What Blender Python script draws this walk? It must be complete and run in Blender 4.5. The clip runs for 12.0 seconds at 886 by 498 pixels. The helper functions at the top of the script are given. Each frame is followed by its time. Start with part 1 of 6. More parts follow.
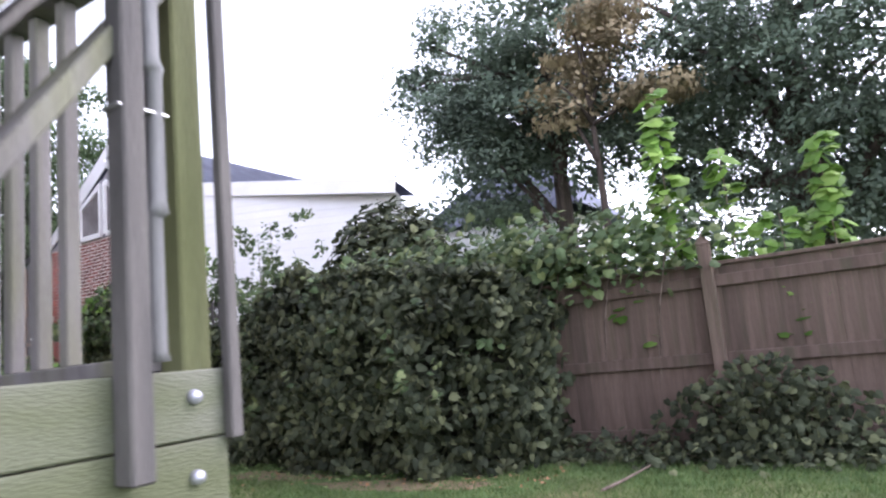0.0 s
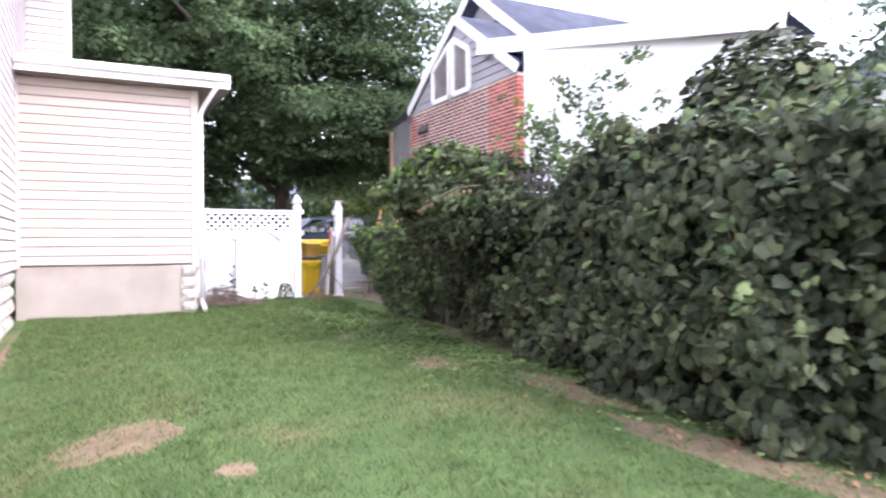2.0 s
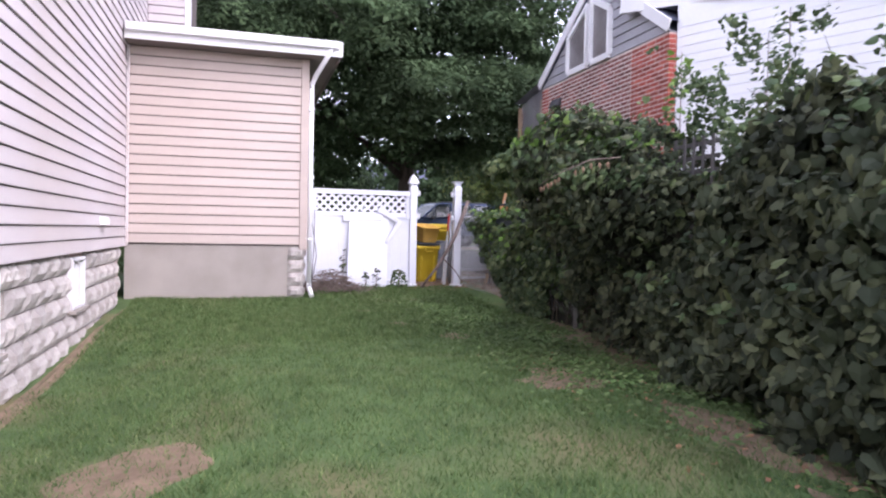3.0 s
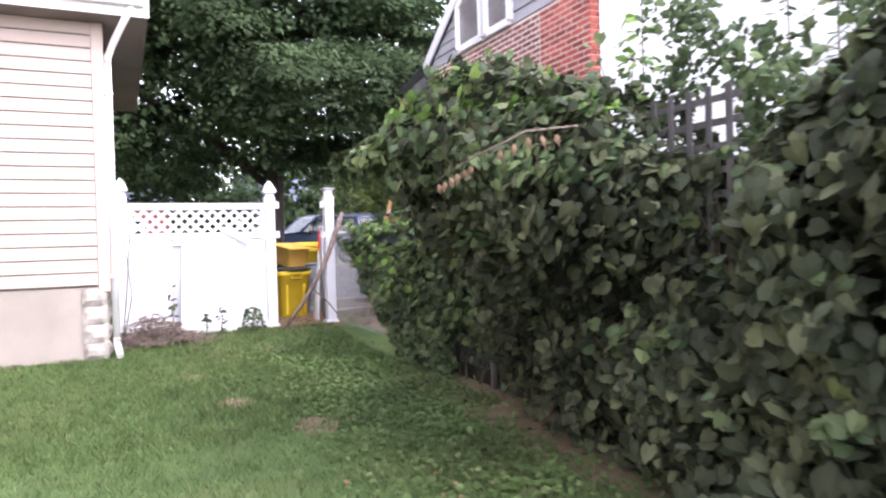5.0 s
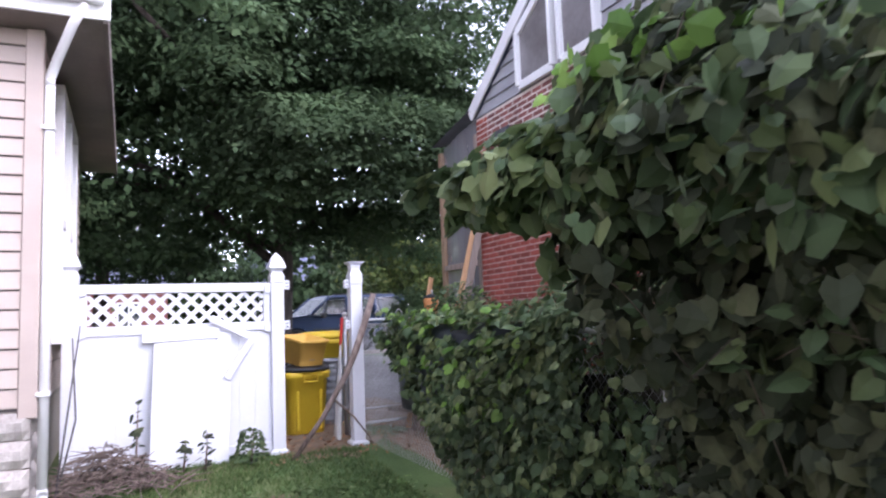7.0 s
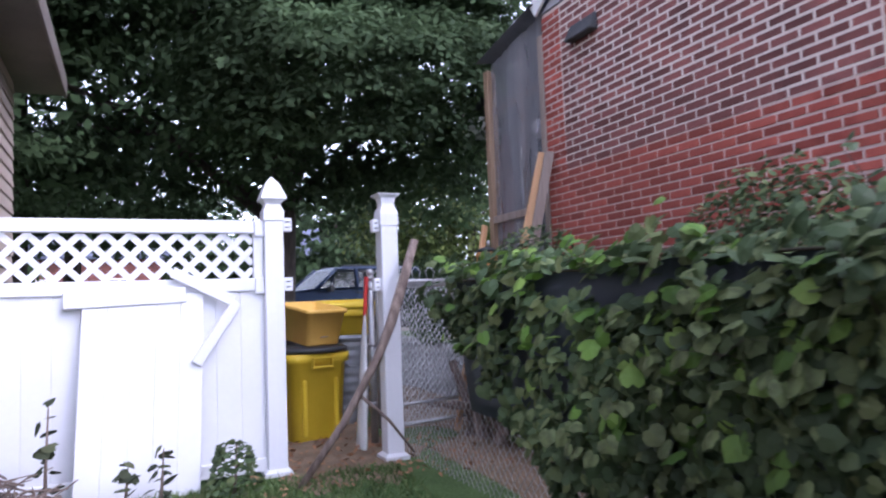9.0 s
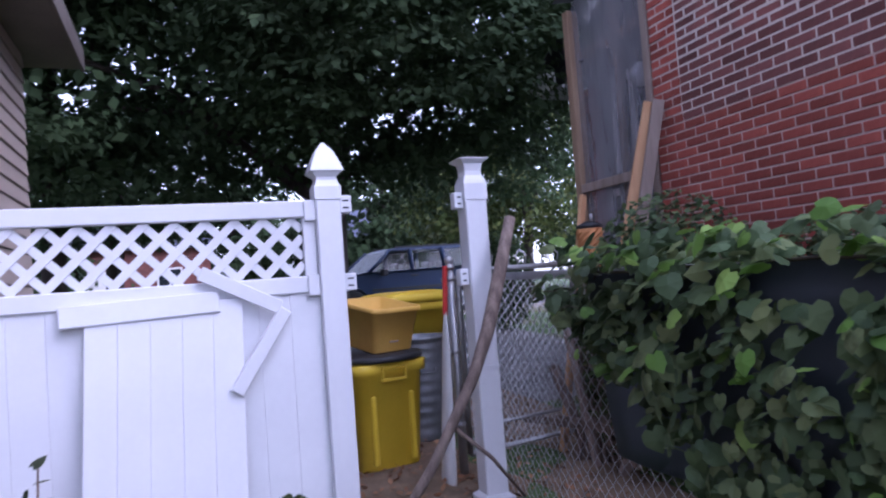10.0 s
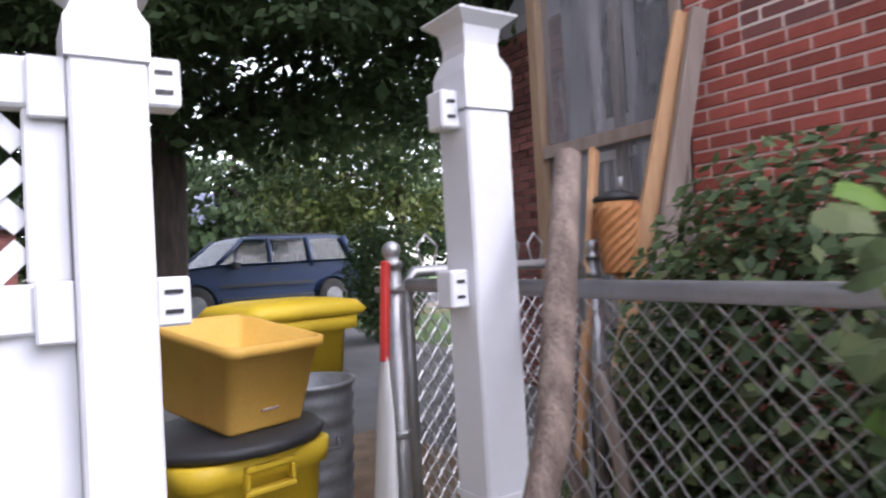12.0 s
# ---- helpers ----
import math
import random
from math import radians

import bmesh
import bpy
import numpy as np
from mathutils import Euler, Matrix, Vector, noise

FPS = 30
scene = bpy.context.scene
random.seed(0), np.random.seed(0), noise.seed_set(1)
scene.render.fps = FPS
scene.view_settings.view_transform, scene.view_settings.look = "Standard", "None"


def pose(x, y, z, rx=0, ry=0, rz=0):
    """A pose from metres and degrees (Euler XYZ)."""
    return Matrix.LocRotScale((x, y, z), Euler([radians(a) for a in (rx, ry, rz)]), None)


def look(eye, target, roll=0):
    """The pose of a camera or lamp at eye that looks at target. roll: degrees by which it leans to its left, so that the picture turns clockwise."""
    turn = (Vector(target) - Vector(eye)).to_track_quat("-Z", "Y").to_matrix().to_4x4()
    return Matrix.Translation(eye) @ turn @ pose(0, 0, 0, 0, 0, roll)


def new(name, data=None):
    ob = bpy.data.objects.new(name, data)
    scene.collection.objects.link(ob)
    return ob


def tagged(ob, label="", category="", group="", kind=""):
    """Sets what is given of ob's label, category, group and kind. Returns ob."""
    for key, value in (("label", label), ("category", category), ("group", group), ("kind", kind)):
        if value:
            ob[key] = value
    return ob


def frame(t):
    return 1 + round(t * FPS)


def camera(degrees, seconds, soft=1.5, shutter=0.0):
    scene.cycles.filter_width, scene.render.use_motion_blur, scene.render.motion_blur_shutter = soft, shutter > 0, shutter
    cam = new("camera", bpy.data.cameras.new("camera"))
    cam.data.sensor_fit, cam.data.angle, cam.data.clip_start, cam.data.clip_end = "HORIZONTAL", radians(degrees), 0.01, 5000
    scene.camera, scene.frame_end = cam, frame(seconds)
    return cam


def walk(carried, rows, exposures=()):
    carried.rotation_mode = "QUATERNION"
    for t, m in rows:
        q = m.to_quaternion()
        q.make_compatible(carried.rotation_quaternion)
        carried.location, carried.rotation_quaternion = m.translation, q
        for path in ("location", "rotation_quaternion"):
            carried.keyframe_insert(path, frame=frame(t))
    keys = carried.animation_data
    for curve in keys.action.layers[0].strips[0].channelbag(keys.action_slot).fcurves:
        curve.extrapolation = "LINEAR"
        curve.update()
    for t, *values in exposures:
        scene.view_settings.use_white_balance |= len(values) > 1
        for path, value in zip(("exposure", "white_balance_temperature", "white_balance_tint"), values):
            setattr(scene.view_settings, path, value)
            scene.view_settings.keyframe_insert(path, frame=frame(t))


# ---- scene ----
cam = camera(65.8, 12.0, soft=2.15, shutter=0.25)
PATH = [
    (0, (-0.089, 0.003, 1.03), (-1.121, 1.692, 1.332), -5.6),
    (0.3, (-0.136, 0.274, 1.035), (-1.16, 1.966, 1.32), -2.5),
    (0.5, (-0.206, 0.445, 1.02), (-1.193, 2.172, 1.218), -5.0),
    (0.8, (-0.31, 0.733, 1.025), (-1.46, 2.358, 1.214), -4.2),
    (1, (-0.415, 0.866, 1.01), (-1.747, 2.357, 1.058), -3.8),
    (1.5, (-0.607, 1.32, 1.112), (-2.227, 2.493, 1.083), 0.7),
    (2, (-1.006, 1.651, 1.141), (-2.785, 2.565, 1.129), -0.4),
    (2.5, (-1.574, 2.01, 1.109), (-3.484, 2.601, 1.068), 0.9),
    (3, (-2.155, 2.292, 1.115), (-4.075, 2.851, 1.066), 1.2),
    (3.2, (-2.381, 2.411, 1.111), (-4.323, 2.883, 1.025), 0.3),
    (4.8, (-4.279, 3.217, 1.258), (-6.042, 4.158, 1.194), -1.2),
    (5, (-4.541, 3.318, 1.249), (-6.351, 4.169, 1.224), -1.6),
    (5.5, (-5.181, 3.442, 1.276), (-7.018, 4.232, 1.283), -1.8),
    (6, (-5.786, 3.505, 1.289), (-7.6, 4.347, 1.28), -1.9),
    (6.5, (-6.416, 3.635, 1.393), (-8.283, 4.345, 1.499), -1.5),
    (6.7, (-6.63, 3.691, 1.411), (-8.469, 4.463, 1.566), -1.7),
    (8.3, (-8.462, 4.186, 1.166), (-10.222, 5.102, 1.419), -3.0),
    (8.5, (-8.662, 4.226, 1.18), (-10.443, 5.103, 1.422), -2.7),
    (9, (-9.252, 4.271, 1.243), (-11.064, 5.103, 1.392), -2.2),
    (9.5, (-9.845, 4.333, 1.302), (-11.718, 5.029, 1.387), -2.4),
    (10, (-10.402, 4.443, 1.369), (-12.27, 5.152, 1.456), -4.3),
    (10.5, (-10.969, 4.606, 1.384), (-12.64, 5.688, 1.581), -4.9),
    (11, (-11.487, 4.708, 1.457), (-13.12, 5.85, 1.637), -5.1),
    (11.3, (-11.775, 4.788, 1.455), (-13.343, 6.027, 1.529), -5.1),
    (11.5, (-12.006, 4.844, 1.455), (-13.582, 6.074, 1.528), -4.8),
    (12, (-12.54, 4.973, 1.431), (-14.218, 6.061, 1.474), -3.2),
]
walk(cam, [(t, look(eye, target, roll)) for t, eye, target, roll in PATH],
     exposures=[(0.0, 2.45, 6100, 22), (0.5, 2.15, 6100, 21), (0.9, 2.4, 6150, 21), (1.5, 3.0, 6100, 22), (2.0, 3.12, 6150, 22), (2.5, 2.4, 6000, 24), (3.2, 2.35, 6000, 25), (4.8, 3.18, 6250, 22), (5.5, 2.92, 6200, 22), (6.0, 2.9, 6000, 23), (6.5, 2.5, 5800, 23), (8.5, 2.75, 5800, 24), (9.0, 2.35, 5550, 24), (9.5, 2.05, 5400, 24), (10.0, 1.72, 5200, 32), (10.5, 2.1, 5700, 25), (11.5, 2.65, 6250, 22), (12.0, 2.55, 6200, 19)])

# ---- sky and sun ----
world = bpy.data.worlds.new("sky")
scene.world = world
world.use_nodes = True
wn = world.node_tree
sky = wn.nodes.new("ShaderNodeTexSky")
sky.sky_type = "NISHITA"
sky.sun_disc = False
SUN_ELEV, SUN_ROT = 42, 52
sky.sun_elevation, sky.sun_rotation = radians(SUN_ELEV), radians(SUN_ROT)
sky.dust_density, sky.air_density, sky.ozone_density = 1.0, 1.0, 1.0
hsv = wn.nodes.new("ShaderNodeHueSaturation")
hsv.inputs["Saturation"].default_value = 0.3
wn.links.new(sky.outputs[0], hsv.inputs["Color"])
bg = wn.nodes["Background"]
bg.inputs[1].default_value = 0.15
wn.links.new(hsv.outputs[0], bg.inputs[0])
sun = new("sun", bpy.data.lights.new("sun", "SUN"))
sun.data.energy, sun.data.angle, sun.data.color = 0.4, radians(40), (1.0, 0.93, 0.88)
# the sky's sun stands at rotation SUN_ROT, clockwise from +y
sd = Vector((math.sin(radians(SUN_ROT)) * math.cos(radians(SUN_ELEV)), math.cos(radians(SUN_ROT)) * math.cos(radians(SUN_ELEV)), math.sin(radians(SUN_ELEV))))
sun.matrix_world = look(sd * 60, (0, 0, 0))

# ---- materials ----
def mat(name, c1, c2, scale=3.0, rough=0.7, bump=0.15, bscale=60.0, metal=0.0, rnd=0.0, island=0.0, c3=None, stretch=(1, 1, 1), spec=0.4, fine=0.15):
    """Two colours mixed by large noise, a third by stains, fine grain on top, bump from grain."""
    m = bpy.data.materials.new(name)
    m.use_nodes = True
    nt = m.node_tree
    n, l = nt.nodes, nt.links
    p = n["Principled BSDF"]
    tc = n.new("ShaderNodeTexCoord")
    mp = n.new("ShaderNodeMapping")
    mp.inputs["Scale"].default_value = stretch
    l.new(tc.outputs["Object"], mp.inputs[0])
    big = n.new("ShaderNodeTexNoise")
    big.inputs["Scale"].default_value, big.inputs["Detail"].default_value = scale, 5
    l.new(mp.outputs[0], big.inputs[0])
    ramp = n.new("ShaderNodeValToRGB")
    ramp.color_ramp.elements[0].position, ramp.color_ramp.elements[1].position = 0.35, 0.65
    ramp.color_ramp.elements[0].color, ramp.color_ramp.elements[1].color = (*c1, 1), (*c2, 1)
    l.new(big.outputs[0], ramp.inputs[0])
    col = ramp.outputs[0]
    if c3:
        st = n.new("ShaderNodeTexNoise")
        st.inputs["Scale"].default_value, st.inputs["Detail"].default_value = scale * 0.37, 6
        l.new(mp.outputs[0], st.inputs[0])
        r2 = n.new("ShaderNodeValToRGB")
        r2.color_ramp.elements[0].position, r2.color_ramp.elements[1].position = 0.5, 0.7
        l.new(st.outputs[0], r2.inputs[0])
        mx = n.new("ShaderNodeMixRGB")
        mx.inputs[2].default_value = (*c3, 1)
        l.new(r2.outputs[0], mx.inputs[0])
        l.new(col, mx.inputs[1])
        col = mx.outputs[0]
    grain = n.new("ShaderNodeTexNoise")
    grain.inputs["Scale"].default_value, grain.inputs["Detail"].default_value = bscale, 4
    l.new(mp.outputs[0], grain.inputs[0])
    val = n.new("ShaderNodeMapRange")
    val.inputs[3].default_value, val.inputs[4].default_value = 1 - fine, 1 + fine
    l.new(grain.outputs[0], val.inputs[0])
    fac = val.outputs[0]
    for amount, node, out in ((rnd, "ShaderNodeObjectInfo", "Random"), (island, "ShaderNodeNewGeometry", "Random Per Island")):
        if amount:
            src = n.new(node)
            mr = n.new("ShaderNodeMapRange")
            mr.inputs[3].default_value, mr.inputs[4].default_value = 1 - amount, 1 + amount
            l.new(src.outputs[out], mr.inputs[0])
            mu = n.new("ShaderNodeMath")
            mu.operation = "MULTIPLY"
            l.new(fac, mu.inputs[0])
            l.new(mr.outputs[0], mu.inputs[1])
            fac = mu.outputs[0]
    hs = n.new("ShaderNodeHueSaturation")
    l.new(fac, hs.inputs["Value"])
    l.new(col, hs.inputs["Color"])
    l.new(hs.outputs[0], p.inputs["Base Color"])
    p.inputs["Roughness"].default_value = rough
    p.inputs["Metallic"].default_value = metal
    p.inputs["Specular IOR Level"].default_value = spec
    if bump:
        b = n.new("ShaderNodeBump")
        b.inputs["Strength"].default_value, b.inputs["Distance"].default_value = bump, 0.01
        l.new(grain.outputs[0], b.inputs["Height"])
        l.new(b.outputs[0], p.inputs["Normal"])
    return m


def leaf_mat(name, c1, c2, c3, rough=0.5, through_light=0.25, patchy=1.3, spec=0.22, swing=0.55):
    """Leaves: each one its own shade, a little light through the blade."""
    m = bpy.data.materials.new(name)
    m.use_nodes = True
    nt = m.node_tree
    n, l = nt.nodes, nt.links
    p = n["Principled BSDF"]
    g = n.new("ShaderNodeNewGeometry")
    r = n.new("ShaderNodeValToRGB")
    e = r.color_ramp.elements
    e[0].color, e[1].color = (*c1, 1), (*c3, 1)
    e[1].position = 0.97
    x = e.new(0.55)
    x.color = (*c2, 1)
    l.new(g.outputs["Random Per Island"], r.inputs[0])
    tc = n.new("ShaderNodeTexCoord")
    no = n.new("ShaderNodeTexNoise")
    no.inputs["Scale"].default_value = patchy
    l.new(tc.outputs["Object"], no.inputs[0])
    mr = n.new("ShaderNodeMapRange")
    mr.inputs[3].default_value, mr.inputs[4].default_value = 1.05 - swing, 1.05 + swing
    mr.inputs[1].default_value, mr.inputs[2].default_value = 0.3, 0.7
    l.new(no.outputs[0], mr.inputs[0])
    hs = n.new("ShaderNodeHueSaturation")
    l.new(mr.outputs[0], hs.inputs["Value"])
    l.new(r.outputs[0], hs.inputs["Color"])
    l.new(hs.outputs[0], p.inputs["Base Color"])
    p.inputs["Roughness"].default_value = rough
    p.inputs["Specular IOR Level"].default_value = spec
    tr = n.new("ShaderNodeBsdfTranslucent")
    l.new(hs.outputs[0], tr.inputs[0])
    mix = n.new("ShaderNodeMixShader")
    mix.inputs[0].default_value = through_light
    l.new(p.outputs[0], mix.inputs[1])
    l.new(tr.outputs[0], mix.inputs[2])
    l.new(mix.outputs[0], n["Material Output"].inputs[0])
    return m


VINYL = mat("white_vinyl", (0.66, 0.66, 0.7), (0.7, 0.7, 0.735), 2.0, 0.4, 0.03, 30, fine=0.03, c3=(0.61, 0.61, 0.64))
SIDING = mat("siding_vinyl", (0.54, 0.48, 0.475), (0.59, 0.53, 0.525), 0.8, 0.55, 0.05, 40, fine=0.04, rnd=0.03, stretch=(1, 1, 4), c3=(0.52, 0.45, 0.42))
SIDING_W = mat("cream_siding_vinyl", (0.43, 0.35, 0.305), (0.475, 0.39, 0.34), 0.8, 0.55, 0.05, 40, fine=0.04, rnd=0.03, stretch=(1, 1, 4), c3=(0.42, 0.345, 0.305))
# Dark brown wall body that paints the shadow line under each siding lap.
LAP_SHADE = mat("lap_shadow_brown", (0.12, 0.1, 0.095), (0.16, 0.135, 0.13), 2.0, 0.9, 0.1, 30)
TRIM = mat("white_trim", (0.74, 0.72, 0.72), (0.8, 0.78, 0.78), 2.0, 0.5, 0.05, 30, fine=0.05)
SOFFIT = mat("brown_soffit", (0.16, 0.13, 0.12), (0.2, 0.17, 0.15), 2.0, 0.7, 0.1, 30)
CONCRETE = mat("concrete", (0.29, 0.255, 0.225), (0.36, 0.315, 0.28), 1.6, 0.9, 0.3, 90, c3=(0.26, 0.23, 0.2), fine=0.12)
STONE = mat("stone_block", (0.31, 0.275, 0.25), (0.47, 0.43, 0.395), 5.0, 0.9, 0.6, 40, rnd=0.12, fine=0.2)
BRICK = mat("red_brick", (0.27, 0.062, 0.046), (0.4, 0.105, 0.075), 4.0, 0.85, 0.4, 120, rnd=0.3, fine=0.2)
BRICK_J = mat("red_brick_far", (0.27, 0.06, 0.045), (0.4, 0.1, 0.072), 4.0, 0.85, 0.4, 120, island=0.3, fine=0.2)
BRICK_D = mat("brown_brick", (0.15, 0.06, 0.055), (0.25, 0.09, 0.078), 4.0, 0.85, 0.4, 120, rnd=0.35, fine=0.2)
BRICK_DJ = mat("brown_brick_far", (0.15, 0.06, 0.055), (0.25, 0.09, 0.078), 4.0, 0.85, 0.4, 120, island=0.35, fine=0.2)
# Mortar darkened to carry the shade on the wall beside the porch.
SHADE_MORTAR = mat("shaded_mortar", (0.16, 0.12, 0.1), (0.22, 0.17, 0.15), 3.0, 0.95, 0.4, 150)
MORTAR = mat("mortar", (0.57, 0.42, 0.38), (0.68, 0.53, 0.48), 3.0, 0.95, 0.4, 150)
MORTAR_P = mat("pale_mortar", (0.64, 0.54, 0.49), (0.74, 0.64, 0.58), 3.0, 0.95, 0.4, 150)
WOOD_F = mat("weathered_fence_wood", (0.095, 0.066, 0.052), (0.15, 0.105, 0.085), 3.0, 0.85, 0.4, 40, rnd=0.22, stretch=(6, 6, 0.6), fine=0.25, c3=(0.08, 0.07, 0.045))
WOOD_D = mat("deck_wood", (0.115, 0.106, 0.104), (0.18, 0.17, 0.165), 3.0, 0.8, 0.4, 50, rnd=0.1, stretch=(5, 5, 0.7), fine=0.25, c3=(0.13, 0.135, 0.07))
WOOD_G = mat("mossy_deck_wood", (0.1, 0.112, 0.07), (0.17, 0.168, 0.145), 2.0, 0.85, 0.4, 50, stretch=(4, 1, 4), fine=0.22, c3=(0.085, 0.095, 0.05))
WOOD_OLIVE = mat("olive_mossy_post", (0.12, 0.125, 0.06), (0.17, 0.175, 0.095), 2.0, 0.85, 0.4, 50, stretch=(5, 5, 0.6), fine=0.22, c3=(0.11, 0.12, 0.05))
WOOD_DK = mat("dark_old_wood", (0.07, 0.065, 0.065), (0.12, 0.11, 0.105), 3.0, 0.85, 0.4, 50, stretch=(5, 5, 0.6), fine=0.25)
BAMBOO = mat("grey_bamboo", (0.1, 0.1, 0.1), (0.17, 0.17, 0.175), 4.0, 0.6, 0.2, 50, stretch=(6, 6, 0.8))
LUMBER = mat("new_lumber", (0.5, 0.27, 0.13), (0.6, 0.36, 0.19), 3.0, 0.7, 0.3, 40, stretch=(5, 5, 0.5))
LUMBER_MID = mat("aged_lumber", (0.24, 0.15, 0.095), (0.33, 0.22, 0.14), 3.0, 0.75, 0.3, 40, stretch=(5, 5, 0.5), fine=0.2)
LUMBER_OLD = mat("grey_lumber", (0.25, 0.19, 0.16), (0.34, 0.27, 0.23), 3.0, 0.8, 0.3, 40, stretch=(5, 5, 0.5))
BARK = mat("bark", (0.045, 0.035, 0.03), (0.085, 0.065, 0.055), 5.0, 0.95, 0.8, 30, stretch=(3, 3, 0.6), fine=0.3)
STEM = mat("vine_stem", (0.05, 0.04, 0.03), (0.09, 0.07, 0.045), 6.0, 0.85, 0.3, 40, fine=0.2)
BRANCH = mat("dry_branch", (0.13, 0.095, 0.08), (0.25, 0.19, 0.16), 9.0, 0.9, 0.8, 60, stretch=(3, 3, 0.6), fine=0.45)
STEEL = mat("galvanised", (0.36, 0.36, 0.37), (0.48, 0.48, 0.49), 6.0, 0.45, 0.1, 60, metal=0.8, fine=0.12)
STEEL_DULL = mat("dull_galvanised", (0.17, 0.175, 0.185), (0.26, 0.265, 0.28), 6.0, 0.55, 0.15, 60, metal=0.7, fine=0.2)
STEEL_BRIGHT = mat("bolt_zinc", (0.42, 0.42, 0.5), (0.5, 0.5, 0.58), 6.0, 0.4, 0.1, 60, metal=0.6)
YELLOW = mat("yellow_bin_plastic", (0.62, 0.42, 0.02), (0.68, 0.47, 0.03), 3.0, 0.45, 0.08, 80, fine=0.07, c3=(0.5, 0.34, 0.03))
TUB = mat("ochre_tub_plastic", (0.66, 0.38, 0.07), (0.72, 0.43, 0.1), 3.0, 0.5, 0.08, 80, fine=0.1, c3=(0.47, 0.25, 0.05))
BLACK = mat("black_plastic", (0.02, 0.02, 0.022), (0.035, 0.035, 0.038), 4.0, 0.5, 0.1, 60)
RED = mat("red_plastic", (0.5, 0.03, 0.03), (0.56, 0.05, 0.04), 3.0, 0.4, 0.05, 60)
SHINGLE = mat("slate_shingle", (0.095, 0.105, 0.15), (0.13, 0.14, 0.19), 3.0, 0.9, 0.5, 60, fine=0.25, c3=(0.085, 0.09, 0.13))
ROOF_DK = mat("dark_shingle", (0.05, 0.05, 0.055), (0.08, 0.08, 0.085), 3.0, 0.9, 0.5, 60, fine=0.25)
GREYSIDE = mat("grey_gable_siding", (0.3, 0.29, 0.31), (0.36, 0.35, 0.37), 1.5, 0.65, 0.1, 30, rnd=0.06)
WHITESIDE = mat("white_siding", (0.76, 0.75, 0.76), (0.81, 0.8, 0.81), 1.0, 0.6, 0.05, 30, rnd=0.02, fine=0.04)
PLASTIC_SHEET = mat("grey_plastic_sheet", (0.3, 0.295, 0.32), (0.4, 0.39, 0.42), 1.2, 0.35, 0.3, 6, stretch=(3, 1, 0.5), fine=0.2)
TARP = mat("blue_grey_tarp", (0.06, 0.075, 0.095), (0.08, 0.1, 0.125), 1.5, 0.42, 0.12, 9, fine=0.1)
PAINT_CAR = mat("blue_car_paint", (0.016, 0.032, 0.08), (0.022, 0.04, 0.092), 1.0, 0.4, 0.0, 30, fine=0.03, spec=0.3)
RUBBER = mat("tyre_rubber", (0.02, 0.02, 0.02), (0.03, 0.03, 0.03), 5.0, 0.85, 0.2, 60)
DIRT = mat("bare_dirt", (0.15, 0.105, 0.065), (0.23, 0.16, 0.105), 6.0, 0.95, 0.6, 50, fine=0.3, c3=(0.16, 0.11, 0.07))
ASPHALT = mat("driveway", (0.13, 0.125, 0.12), (0.19, 0.18, 0.175), 1.5, 0.95, 0.4, 90, fine=0.2)
STREET = mat("asphalt", (0.09, 0.09, 0.095), (0.13, 0.13, 0.135), 1.0, 0.95, 0.4, 90, fine=0.2)
LITTER = mat("dead_leaves", (0.2, 0.1, 0.05), (0.32, 0.18, 0.1), 3.0, 0.9, 0.0, 60, island=0.4)
ORANGE = mat("orange_wicker", (0.5, 0.2, 0.07), (0.62, 0.3, 0.12), 8.0, 0.7, 0.5, 60, fine=0.25)
CLOTH = mat("white_sheet_plastic", (0.62, 0.61, 0.6), (0.72, 0.71, 0.7), 3.0, 0.6, 0.2, 20, fine=0.06)

IVY = leaf_mat("ivy_leaf", (0.03, 0.038, 0.023), (0.052, 0.062, 0.036), (0.105, 0.115, 0.06), 0.65, 0.15, spec=0.14)
IVY_BRIGHT = leaf_mat("bright_leaf", (0.07, 0.14, 0.025), (0.12, 0.22, 0.04), (0.24, 0.36, 0.09), 0.5, 0.3)
IVY_MID = leaf_mat("weed_leaf", (0.048, 0.075, 0.036), (0.074, 0.108, 0.05), (0.125, 0.16, 0.07), 0.6, 0.2, spec=0.16)
SHRUB = leaf_mat("shrub_leaf", (0.048, 0.076, 0.035), (0.076, 0.114, 0.05), (0.145, 0.175, 0.072), 0.5, 0.25)
TREE_L = leaf_mat("tree_leaf", (0.052, 0.082, 0.04), (0.07, 0.104, 0.05), (0.09, 0.13, 0.063), 0.65, 0.42, 0.6, spec=0.1)
TREE_R = leaf_mat("cedar_leaf", (0.085, 0.115, 0.085), (0.105, 0.14, 0.1), (0.135, 0.17, 0.12), 0.65, 0.22, 0.8, spec=0.12)
TREE_BROWN = leaf_mat("browned_leaf", (0.22, 0.18, 0.11), (0.27, 0.22, 0.135), (0.32, 0.26, 0.16), 0.7, 0.25)
TREE_Y = leaf_mat("light_tree_leaf", (0.05, 0.072, 0.02), (0.085, 0.115, 0.03), (0.15, 0.17, 0.05), 0.5, 0.3)
GRASS = leaf_mat("grass_blade", (0.06, 0.105, 0.032), (0.092, 0.152, 0.048), (0.18, 0.215, 0.085), 0.6, 0.25, patchy=5.0, swing=0.25)
CLOVER = leaf_mat("clover_leaf", (0.07, 0.12, 0.036), (0.105, 0.165, 0.052), (0.16, 0.21, 0.08), 0.55, 0.3)

